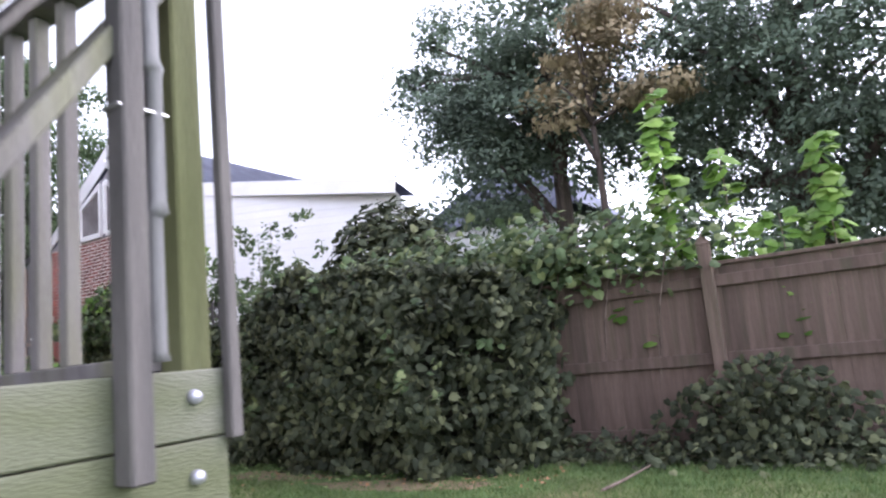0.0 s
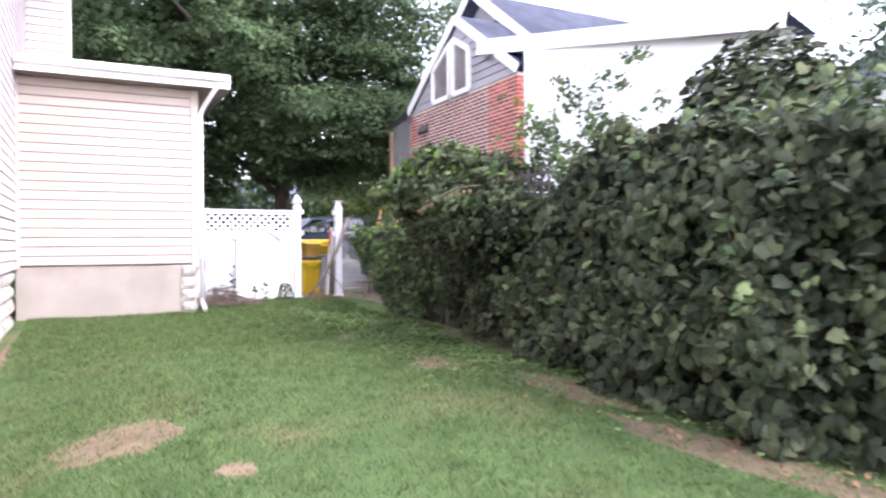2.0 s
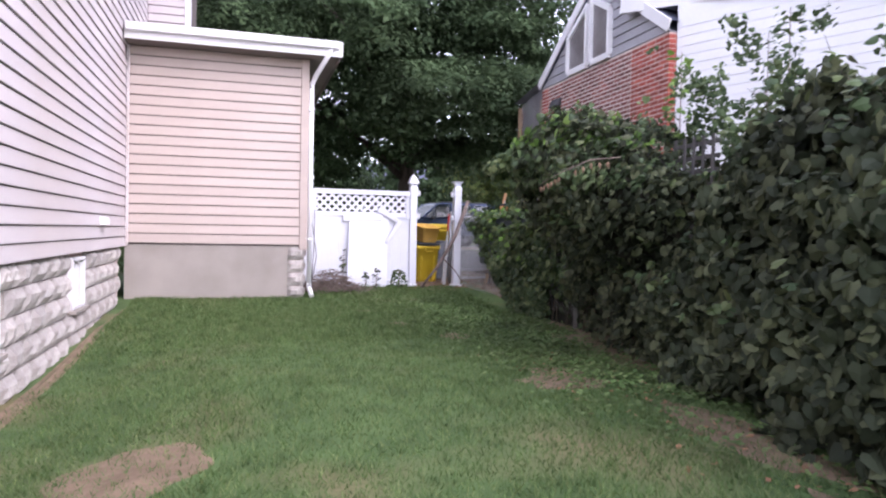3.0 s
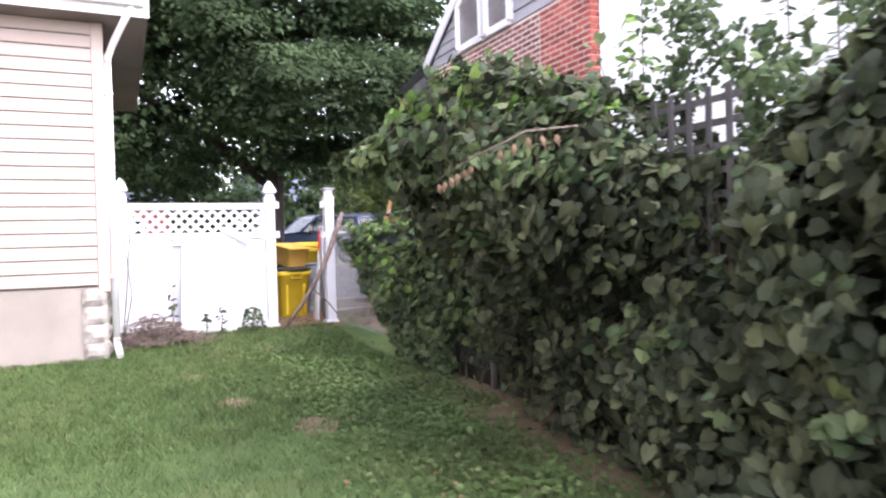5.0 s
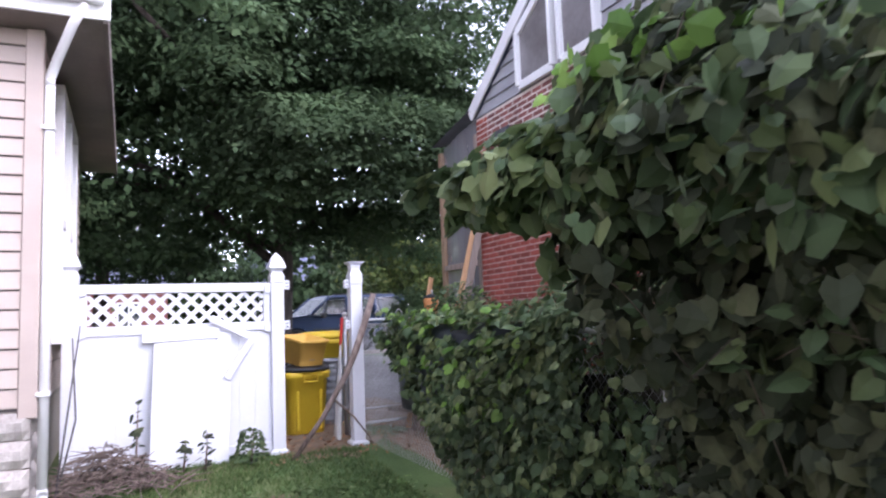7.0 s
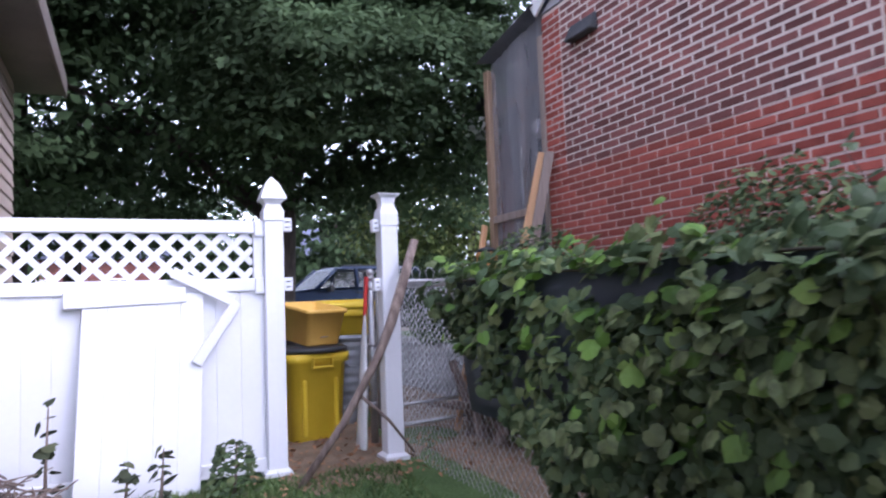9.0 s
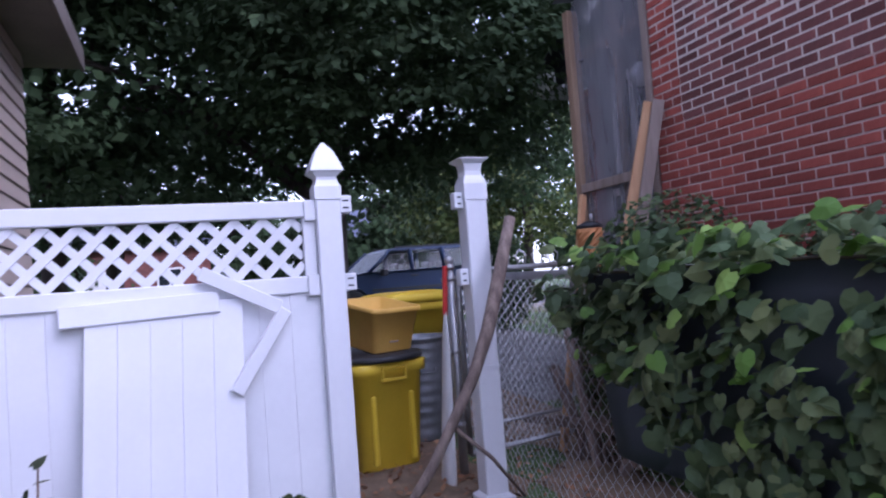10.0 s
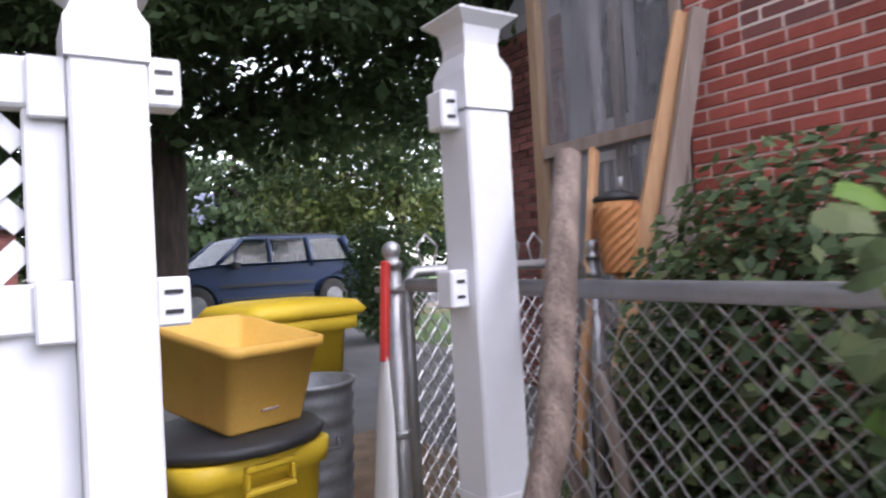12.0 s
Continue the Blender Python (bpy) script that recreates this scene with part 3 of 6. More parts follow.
for k in range(20):
    x = DX - 0.11 - 0.142 * k
    part("deck_board", boxes((x - 0.068, x + 0.068, -3.0, DY - 0.05, DZ - 0.03, DZ - 0.002), bevel=0.004), WOOD_D, deck)
part("toe_rail", boxes((-4.2, DX - 0.12, DY - 0.1, DY - 0.012, DZ + 0.002, DZ + 0.04), bevel=0.004), WOOD_D, deck)
part("corner_post", boxes((DX - 0.135, DX - 0.045, DY - 0.07, DY + 0.005, -0.55, 3.3), bevel=0.006), WOOD_OLIVE, deck, "mossy green square post")
part("post", boxes((-3.4, -3.31, DY - 0.14, DY - 0.05, -0.55, 3.3), bevel=0.006), WOOD_D, deck)
part("post", boxes((DX - 0.135, DX - 0.045, -2.9, -2.81, -0.55, 3.3), bevel=0.006), WOOD_D, deck)
part("baluster", boxes((DX + 0.002, DX + 0.03, DY - 0.012, DY + 0.02, DZ - 0.15, 3.2), bevel=0.004), WOOD_DK, deck, "dark grey weathered upright")
for k in range(12):
    x = DX - 0.5 - 0.135 * k
    part("baluster", boxes((x - 0.02, x + 0.02, DY - 0.075, DY - 0.035, DZ + 0.04, 2.1), bevel=0.004), WOOD_D, deck)
part("top_rail", boxes((-3.4, DX - 0.05, DY - 0.1, DY - 0.01, 2.1, 2.14), bevel=0.004), WOOD_D, deck)
part("plank", boxes((DX + 0.002, DX + 0.06, 0.765, 0.815, DZ - 0.2, 3.2), bevel=0.005), WOOD_DK, deck, "dark weathered upright plank")
bm = bmesh.new()
for a, b in (((DX - 0.022, 0.93, 1.97), (DX - 0.022, 0.48, 1.34)), ((DX - 0.022, 0.76, 2.04), (DX - 0.022, 0.32, 1.42))):
    beam(bm, a, b, 0.11, 0.04)
    part("brace", bm, WOOD_D, deck)
    bm = bmesh.new()
bm.free()
part("awning_board", beam(bmesh.new(), (DX - 0.07, 0.86, 2.1), (DX - 0.07, 0.3, 1.33), 0.16, 0.02), WOOD_DK, deck, "dark board behind the braces")
part("roof_beam", boxes((-4.2, DX + 0.02, 0.2, 1.1, 3.3, 3.45), bevel=0.006), WOOD_DK, deck)
for z in (DZ - 0.055, DZ - 0.215):
    bm = bmesh.new()
    stack(bm, [(0.002, 0.02), (0.012, 0.016), (0.016, 0.006), (0.016, 0)], n=12)
    bmesh.ops.transform(bm, matrix=Matrix.Translation((DX, 0.945, z)) @ Matrix.Rotation(math.pi / 2, 4, "Y"), verts=bm.verts)
    part("bolt", bm, STEEL_BRIGHT, deck, "round zinc bolt head")
bm = bmesh.new()
pts, rad = [], []
for k in range(7):
    z0 = DZ + 0.02 + k * 0.3
    for dz, r in ((0, 0.024), (0.02, 0.019), (0.28, 0.018), (0.295, 0.023)):
        pts.append((DX + 0.03 + 0.01 * math.sin(k), 0.845 + 0.004 * math.sin(k * 2.0), z0 + dz))
        rad.append(r)
tube(bm, pts, rad, 10)
part("bamboo_pole", bm, BAMBOO, deck, "grey jointed bamboo pole")
part("tie_wire", boxes((DX - 0.002, DX + 0.055, 0.76, 0.87, 1.6, 1.606), bevel=0.0), STEEL, deck)


# ---- neighbour's brick wing ----
BY, BX0, BX1, BZ = 7.95, -14.75, -10.52, 3.98
wing = tagged(finish("wall_neighbour_brick", boxes((BX0 + 0.01, BX1 - 0.01, BY + 0.0025, BY + 3.0, -0.3, BZ)), MORTAR), "red brick neighbour wall with a walled-up brown brick opening", "wall", kind="structure")
bl, bh, jt = 0.2005, 0.055, 0.0127


def brick_mesh(name, length, material):
    bm = boxes((0, length, -0.004, 0.09, 0, bh), bevel=0.0035)
    bmesh.ops.recalc_face_normals(bm, faces=bm.faces)
    me = bpy.data.meshes.new(name)
    bm.to_mesh(me)
    bm.free()
    me.materials.append(material)
    return me


BR, BRD = brick_mesh("brick", bl, BRICK), brick_mesh("brick", bl, BRICK_D)
BRH, BRDH = brick_mesh("brick", 0.094, BRICK), brick_mesh("brick", 0.094, BRICK_D)
PL, PR = -14.44, -11.49
far = {"red": [], "dark": []}
count = 0
rows = int((BZ - 0.1) / (bh + jt))
for r in range(rows):
    z = 0.1 + r * (bh + jt)
    spans = [(BX0, BX1, False)]
    if z > 2.4:
        spans = [(BX0, PL - 0.012, False), (PL, PR - 0.012, True), (PR, BX1, False)]
    for x0, x1, dark in spans:
        x = x0 if r % 2 == 0 else x0 - (bl + jt) / 2
        while x < x1 - 0.02:
            a, b = max(x, x0), min(x + bl, x1)
            if b - a > 0.03:
                full = b - a > bl - 0.005
                half = abs(b - a - 0.094) < 0.012
                near = 1.3 < z < 2.75 and x < -12.4
                if near and (full or half) and count < 300:
                    me = (BRD if dark else BR) if full else (BRDH if dark else BRH)
                    share("brick", me, wing, Matrix.Translation((a, BY, z)))
                    count += 1
                else:
                    far["dark" if dark else "red"].append((a, b, z))
            x += bl + jt
for key, material in (("red", BRICK_J), ("dark", BRICK_DJ)):
    vs, fs = [], []
    for a, b, z in far[key]:
        e, o = 0.004, len(vs)
        y0 = BY - 0.004 + 0.003 * rng.random()
        vs += [(a, BY + 0.03, z), (b, BY + 0.03, z), (b, BY + 0.03, z + bh), (a, BY + 0.03, z + bh), (a + e, y0, z + e), (b - e, y0, z + e), (b - e, y0, z + bh - e), (a + e, y0, z + bh - e)]
        fs += [(o + 4, o + 5, o + 6, o + 7), (o, o + 1, o + 5, o + 4), (o + 1, o + 2, o + 6, o + 5), (o + 2, o + 3, o + 7, o + 6), (o + 3, o, o + 4, o + 7)]
    ob = new("bricks", arrays_mesh("bricks", np.array(vs), np.array(fs), material))
    ob.parent = wing
    tagged(ob, kind="stuff")
# end face of the wing
vs, fs = [], []
for r in range(rows):
    z = 0.1 + r * (bh + jt)
    y = BY + (0.0 if r % 2 else 0.1)
    for k in range(-1, 12):
        o, a, b, x1 = len(vs), max(y + k * 0.2132, BY + 0.001), y + k * 0.2132 + bl, BX1
        if b - a < 0.05:
            continue
        vs += [(x1 - 0.02, a, z), (x1 - 0.02, b, z), (x1 - 0.02, b, z + bh), (x1 - 0.02, a, z + bh), (x1, a, z), (x1, b, z), (x1, b, z + bh), (x1, a, z + bh)]
        fs += [(o + 4, o + 5, o + 6, o + 7), (o, o + 1, o + 5, o + 4), (o + 1, o + 2, o + 6, o + 5), (o + 2, o + 3, o + 7, o + 6), (o + 3, o, o + 4, o + 7)]
ob = new("bricks", arrays_mesh("bricks", np.array(vs), np.array(fs), BRICK_J))
ob.parent = wing
tagged(ob, kind="stuff")
pm = finish("mortar_panel", boxes((PL - 0.012, PR, BY - 0.0008, BY + 0.01, 2.4, BZ - 0.004)), MORTAR_P)
pm.parent = wing
tagged(pm, "pale mortar of the walled-up opening")
bv = thing("wall_vent", (-14.07, BY - 0.004, 3.52), "dark metal vent hood on the brick wall", "vent")
bm = bmesh.new()
box(bm, -0.19, 0.19, -0.1, 0, 0.0, 0.16, 0.01)
for v in bm.verts:
    if v.co.y < -0.05 and v.co.z > 0.1:
        v.co.y += 0.07
part("hood", bm, ROOF_DK, bv)

# gable over the brick
GX, GZ, GH = (BX0 + BX1) / 2, BZ, 5.38
gable = thing("neighbour_gable", (0, 0, 0), "grey-sided gable with white rake boards and a pointed window pair", "gable", kind="structure")
bm = prism(bmesh.new(), [(BX0, GZ + 0.004), (BX1, GZ + 0.004), (GX, GH)], BY + 0.02, BY + 2.9)
part("gable_body", bm, GREYSIDE, gable)
slope = (GH - GZ) / (GX - BX0)
for k in range(8):
    z = GZ + 0.01 + k * 0.15
    x0, x1 = BX0 + (z - GZ) / slope, BX1 - (z - GZ) / slope
    u0, u1 = BX0 + (z + 0.145 - GZ) / slope, BX1 - (z + 0.145 - GZ) / slope
    if u1 - u0 < 0.1:
        break
    bm = bmesh.new()
    q = [bm.verts.new(p) for p in ((x0, BY - 0.012, z), (x1, BY - 0.012, z), (u1, BY + 0.008, z + 0.145), (u0, BY + 0.008, z + 0.145), (x0, BY + 0.02, z), (x1, BY + 0.02, z))]
    bm.faces.new((q[0], q[1], q[2], q[3]))
    bm.faces.new((q[0], q[4], q[5], q[1]))
    part("siding_board", bm, GREYSIDE, gable)
for s in (-1, 1):
    xe = BX0 - 0.06 if s < 0 else BX1 + 0.06
    ze = GZ - 0.06 * slope
    bm = beam(bmesh.new(), (xe, BY - 0.055, ze + 0.1), (GX, BY - 0.055, GH + 0.1), 0.03, 0.17)
    part("rake_board", bm, TRIM, gable)
    bm = bmesh.new()
    q = [bm.verts.new(p) for p in ((xe, BY - 0.035, ze + 0.18), (GX, BY - 0.035, GH + 0.18), (GX, BY + 2.6, GH + 0.18), (xe, BY + 2.6, ze + 0.18))]
    bm.faces.new(q)
    bmesh.ops.solidify(bm, geom=bm.faces[:], thickness=0.07)
    part("roof_slope", bm, SHINGLE, gable, "blue-grey shingles")
# Grey reflection of the gable panes, put into their base colour.
PANE_REFLECTION = mat("grey_reflection_pane", (0.16, 0.14, 0.14), (0.24, 0.22, 0.22), 2.0, 0.15, 0.0, 20)
# windows of the gable
for x0, x1, zl, zr in ((-13.56, -12.86, 4.68, 5.06), (-12.7, -12.1, 5.1, 4.78)):
    bm = prism(bmesh.new(), [(x0, GZ + 0.06), (x1, GZ + 0.06), (x1, zr), (x0, zl)], BY - 0.03, BY + 0.01)
    wnd = part("gable_window", bm, PANE_REFLECTION, gable, "dark pointed window")
    bm = bmesh.new()
    ps = [(x0, GZ + 0.06), (x1, GZ + 0.06), (x1, zr), (x0, zl)]
    for a, b in zip(ps, ps[1:] + ps[:1]):
        beam(bm, (a[0], BY - 0.04, a[1]), (b[0], BY - 0.04, b[1]), 0.05, 0.1)
    part("frame", bm, TRIM, wnd)

# white wing and the roofs behind
W0, W1 = Vector((-10.5, 8.05)), Vector((-6.88, 9.63))
wd = (W1 - W0).normalized()
ang = math.atan2(wd.y, wd.x)
wlen = (W1 - W0).length
wm = Matrix.Translation((W0.x, W0.y, 0)) @ Matrix.Rotation(ang, 4, "Z")
bm = boxes((0, wlen, 0.02, 3.0, 0, 3.9))
for v in bm.verts:
    if v.co.z > 3 and v.co.x < 1:
        v.co.z = 4.5
white = tagged(finish("wall_neighbour_white", bm, WHITESIDE), "white lapped siding wall, bright, partly overgrown", "wall", kind="structure")
white.matrix_basis = wm
siding(white, wlen, 0.05, 3.9, Matrix.Translation((0, 0.02, 0)), WHITESIDE, 0.128, 0.009)
siding(white, wlen * 0.6, 3.9, 4.2, Matrix.Translation((0, 0.02, 0)), WHITESIDE, 0.128, 0.009)

fas = thing("neighbour_eave", (0, 0, 0), "deep white eave boards along the white wall", "eave", kind="structure")
bm = bmesh.new()
P0, P1 = Vector((-11.5, 7.75, 4.62)), Vector((-6.7, 9.45, 3.97))
beam(bm, P0, P1, 0.04, 0.26, spin=0)
part("fascia", bm, TRIM, fas)
bm = bmesh.new()
nrm = Vector((-wd.y, wd.x, 0))
q = [bm.verts.new(p) for p in (P0 + Vector((0, 0, -0.1)), P1 + Vector((0, 0, -0.1)), P1 + nrm * 0.8 + Vector((0, 0, -0.1)), P0 + nrm * 0.8 + Vector((0, 0, -0.1)))]
bm.faces.new(q)
bmesh.ops.solidify(bm, geom=bm.faces[:], thickness=0.03)
part("soffit", bm, TRIM, fas)
bm = bmesh.new()
q = [bm.verts.new(p) for p in (P0 + Vector((0.02, 0, 0.1)), P1 + Vector((0, 0, 0.1)), P1 + nrm * 2.0 + Vector((0, 0, 0.25)), P0 + nrm * 2.0 + Vector((0, 0, 0.25)))]
bm.faces.new(q)
bmesh.ops.solidify(bm, geom=bm.faces[:], thickness=0.05)
part("roof_slope", bm, SHINGLE, fas)
big = thing("neighbour_house", (0, 0, 0), "neighbour house with blue-grey shingled gable roof and white rakes", "house")
RX, RZ = -13.9, 6.6
bm = prism(bmesh.new(), [(-17.0, 3.9), (-10.8, 3.9), (-10.8, 4.3), (RX, RZ - 0.1), (-17.0, 4.3)], 9.3, 18.2)
part("gable_wall", bm, GREYSIDE, big)
part("lower_wall", boxes((-17.0, -10.9, 11.1, 18.0, 0, 3.9)), WHITESIDE, big)
for s in (-1, 1):
    xe, ze = RX + s * 3.2, RZ - 2.35
    bm = bmesh.new()
    q = [bm.verts.new(p) for p in ((xe, 9.0, ze), (RX, 9.0, RZ), (RX, 18.5, RZ), (xe, 18.5, ze))]
    bm.faces.new(q)
    bmesh.ops.solidify(bm, geom=bm.faces[:], thickness=0.08)
    part("roof_slope", bm, SHINGLE, big)
    part("rake_board", beam(bmesh.new(), (xe, 8.96, ze), (RX, 8.96, RZ), 0.03, 0.2), TRIM, big)
part("attic_window", boxes((-13.5, -12.9, 9.24, 9.32, 5.45, 5.85), bevel=0.004), GLASS, big)
far_house = thing("far_house", (0, 0, 0), "blue-grey roof of a house behind the trees", "house")
bm = bmesh.new()
q = [bm.verts.new(p) for p in ((-10.6, 15.5, 4.3), (-5.6, 15.5, 4.3), (-7.2, 17.5, 6.1), (-9.0, 17.5, 6.1), (-10.6, 19.5, 4.3), (-5.6, 19.5, 4.3))]
for a in ((0, 1, 2, 3), (1, 5, 2), (5, 4, 3, 2), (4, 0, 3)):
    bm.faces.new([q[k] for k in a])
part("roof", bm, SHINGLE, far_house)
part("wall", boxes((-10.3, -6.2, 15.9, 19.2, 0, 4.3)), WHITESIDE, far_house)

# The porch interior's dimness is painted as this darker grey back wall.
PORCH_DIM = mat("dim_inner_wall", (0.16, 0.16, 0.175), (0.22, 0.22, 0.235), 3.0, 0.5, 0.1, 20)
PORCH_ROOF = mat("grey_roof_felt", (0.14, 0.14, 0.145), (0.2, 0.2, 0.205), 3.0, 0.8, 0.2, 40, fine=0.15)
# plastic-sheeted porch
porch = thing("porch", (0, 0, 0), "porch closed with cloudy grey plastic sheeting on wooden posts", "porch")
bm = bmesh.new()
nx, nz = 14, 16
grid = [[bm.verts.new((-15.85 + 1.05 * i / nx, BY + 0.03 + 0.02 * math.sin(i * 1.7) * math.sin(k * 0.5 + i), 0.2 + (3.66 + 0.17 * i / nx) * k / nz)) for i in range(nx + 1)] for k in range(nz + 1)]
for k in range(nz):
    for i in range(nx):
        bm.faces.new((grid[k][i], grid[k][i + 1], grid[k + 1][i + 1], grid[k + 1][i])).smooth = True
nt = PLASTIC_SHEET.node_tree
tr = nt.nodes.new("ShaderNodeBsdfTransparent")
tr.inputs[0].default_value = (0.9, 0.88, 0.88, 1)
mx = nt.nodes.new("ShaderNodeMixShader")
mx.inputs[0].default_value = 0.44
nt.links.new(tr.outputs[0], mx.inputs[1])
nt.links.new(nt.nodes["Principled BSDF"].outputs[0], mx.inputs[2])
nt.links.new(mx.outputs[0], nt.nodes["Material Output"].inputs["Surface"])
part("plastic_sheet", bm, PLASTIC_SHEET, porch, "cloudy grey plastic sheeting")
part("post", boxes((-15.95, -15.86, BY - 0.02, BY + 0.1, 0.1, 3.8), bevel=0.006), LUMBER_MID, porch)
part("post", boxes((-14.84, -14.765, BY - 0.01, BY + 0.09, 0.1, 3.8), bevel=0.006), LUMBER_OLD, porch)
part("rail", boxes((-15.84, -14.84, BY - 0.03, BY + 0.005, 2.06, 2.14), bevel=0.004), LUMBER_OLD, porch)
pwin = part("inner_window", boxes((-15.6, -15.53, BY + 0.2, BY + 0.26, 2.2, 3.08), (-15.33, -15.27, BY + 0.2, BY + 0.26, 2.2, 3.08), (-15.53, -15.33, BY + 0.205, BY + 0.255, 3.0, 3.08), (-15.53, -15.33, BY + 0.205, BY + 0.255, 2.2, 2.27), bevel=0.004), VINYL, porch, "white window frame behind the sheet")
part("inner_pane", boxes((-15.53, -15.33, BY + 0.225, BY + 0.235, 2.27, 3.0)), GLASS, pwin)
part("inner_pane", boxes((-15.26, -14.86, BY + 0.225, BY + 0.235, 2.3, 2.95)), GLASS, pwin)
for u in (-15.66, -15.5, -15.42, -15.34, -15.2, -15.08, -14.95):
    part("baluster", boxes((u - 0.018, u + 0.018, BY + 0.16, BY + 0.2, 1.0, 2.0), bevel=0.004), VINYL, pwin)
part("lower_rail", boxes((-15.72, -14.9, BY + 0.15, BY + 0.21, 2.0, 2.06), bevel=0.004), VINYL, pwin)
bm = bmesh.new()
stack(bm, [(0.03, 2.86), (0.07, 2.88), (0.085, 2.96), (0.06, 3.04), (0.03, 3.06)], -15.1, BY + 0.16, n=14)
part("porch_lamp", bm, VINYL, porch, "white lamp hanging behind the sheet")
part("stud", boxes((-15.32, -15.27, BY + 0.06, BY + 0.12, 0.1, 3.88), bevel=0.004), LUMBER_OLD, porch)
part("header", boxes((-15.84, -14.84, BY + 0.05, BY + 0.1, 3.3, 3.38), bevel=0.004), LUMBER_OLD, porch)
part("brace", tube(bmesh.new(), [(-15.84, BY + 0.07, 1.45), (-15.3, BY + 0.07, 0.9)], 0.03, 4), LUMBER_OLD, porch)
part("back_wall", boxes((-15.95, -14.77, BY + 0.3, BY + 0.36, 0.1, 3.85)), PORCH_DIM, porch)
# Brown brick and darkened mortar paint in the shade of this recessed wall.
iw = part("inner_wall", boxes((-17.85, -15.96, BY + 1.2, BY + 1.45, 0.1, 3.55)), SHADE_MORTAR, porch, "brick wall with its shade put into dark colours")
bm = boxes((-0.1, 0.1, -0.02, 0.0, 0.0, 0.06), bevel=0.003)
bk = bpy.data.meshes.new("brick")
bm.to_mesh(bk)
bm.free()
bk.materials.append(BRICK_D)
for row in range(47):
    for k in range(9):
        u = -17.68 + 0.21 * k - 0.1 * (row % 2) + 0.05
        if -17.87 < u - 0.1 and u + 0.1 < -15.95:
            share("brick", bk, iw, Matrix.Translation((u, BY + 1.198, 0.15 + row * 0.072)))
bm = bmesh.new()
q = [bm.verts.new(p) for p in ((-15.98, BY - 0.1, 3.9), (-14.77, BY - 0.1, 4.1), (-14.77, BY + 1.3, 4.3), (-15.98, BY + 1.3, 4.1))]
bm.faces.new(q)
bmesh.ops.solidify(bm, geom=bm.faces[:], thickness=0.06)
part("porch_roof", bm, PORCH_ROOF, porch, "flat grey porch roof edge")
# the main eave behind the porch
eave = thing("rear_eave", (0, 0, 0), "grey-sided house end with white gutter under the eave", "eave", kind="structure")
for k in range(5):
    z = 3.555 + 0.15 * k
    u = -17.85 + (z - 3.555) * 1.1
    bm = bmesh.new()
    prism(bm, [(u, z), (-15.97, z), (-15.97, z + 0.147), (u + 0.16, z + 0.147)], BY + 1.19 - 0.004 * (k % 2), BY + 1.4)
    part("siding_board", bm, GREYSIDE, eave)
bm = bmesh.new()
q = [bm.verts.new(p) for p in ((-18.45, BY + 0.95, 3.82), (-17.05, BY + 0.95, 4.6), (-17.05, BY + 3.2, 4.6), (-18.45, BY + 3.2, 3.82))]
bm.faces.new(q)
bmesh.ops.solidify(bm, geom=bm.faces[:], thickness=0.1)
part("roof_slope", bm, ROOF_DK, eave)
part("gutter", boxes((-18.45, -17.98, BY + 0.93, BY + 1.1, 3.72, 3.92), bevel=0.015), TRIM, eave)
part("soffit", boxes((-18.43, -17.85, BY + 1.1, BY + 3.0, 3.68, 3.72)), GREYSIDE, eave)

# ---- wooden fence ----
FY = 6.2
fence = thing("wooden_fence", (0, 0, 0), "weathered brown board fence with three rails", "fence")
bm = boxes((-0.075, 0.075, 0, 0.018, -0.1, 1.56), bevel=0.003)
me = bpy.data.meshes.new("fence_board")
bm.to_mesh(me)
bm.free()
me.materials.append(WOOD_F)
rng = random.Random(11)
x = 6.0
while x > -9.0:
    share("fence_board", me, fence, pose(x, FY + (0.0035 if int(round(-x / 0.1415)) % 2 else 0) + 0.001 * rng.random(), -0.02 + 0.03 * rng.random(), 0, rng.uniform(-0.2, 0.2), 0))
    x -= 0.1415
for z in (1.37, 0.72, 0.1):
    part("fence_rail", boxes((-9.0, 6.0, FY - 0.042, FY - 0.004, z, z + 0.1), bevel=0.006), WOOD_F, fence)
part("cap_rail", boxes((-9.0, 6.0, FY - 0.03, FY + 0.05, 1.552, 1.585), bevel=0.006), WOOD_F, fence)
for x in (-1.23, 1.2, 3.6, -3.66, -6.1):
    bm = boxes((x - 0.05, x + 0.05, FY - 0.145, FY - 0.045, -0.2, 1.72), bevel=0.006)
    stack(bm, [(0.05, 1.72), (0.055, 1.74), (0.002, 1.84)], x, FY - 0.095)
    part("fence_post", bm, WOOD_F, fence)

# ---- white vinyl fence and gate posts ----
PX = -13.885


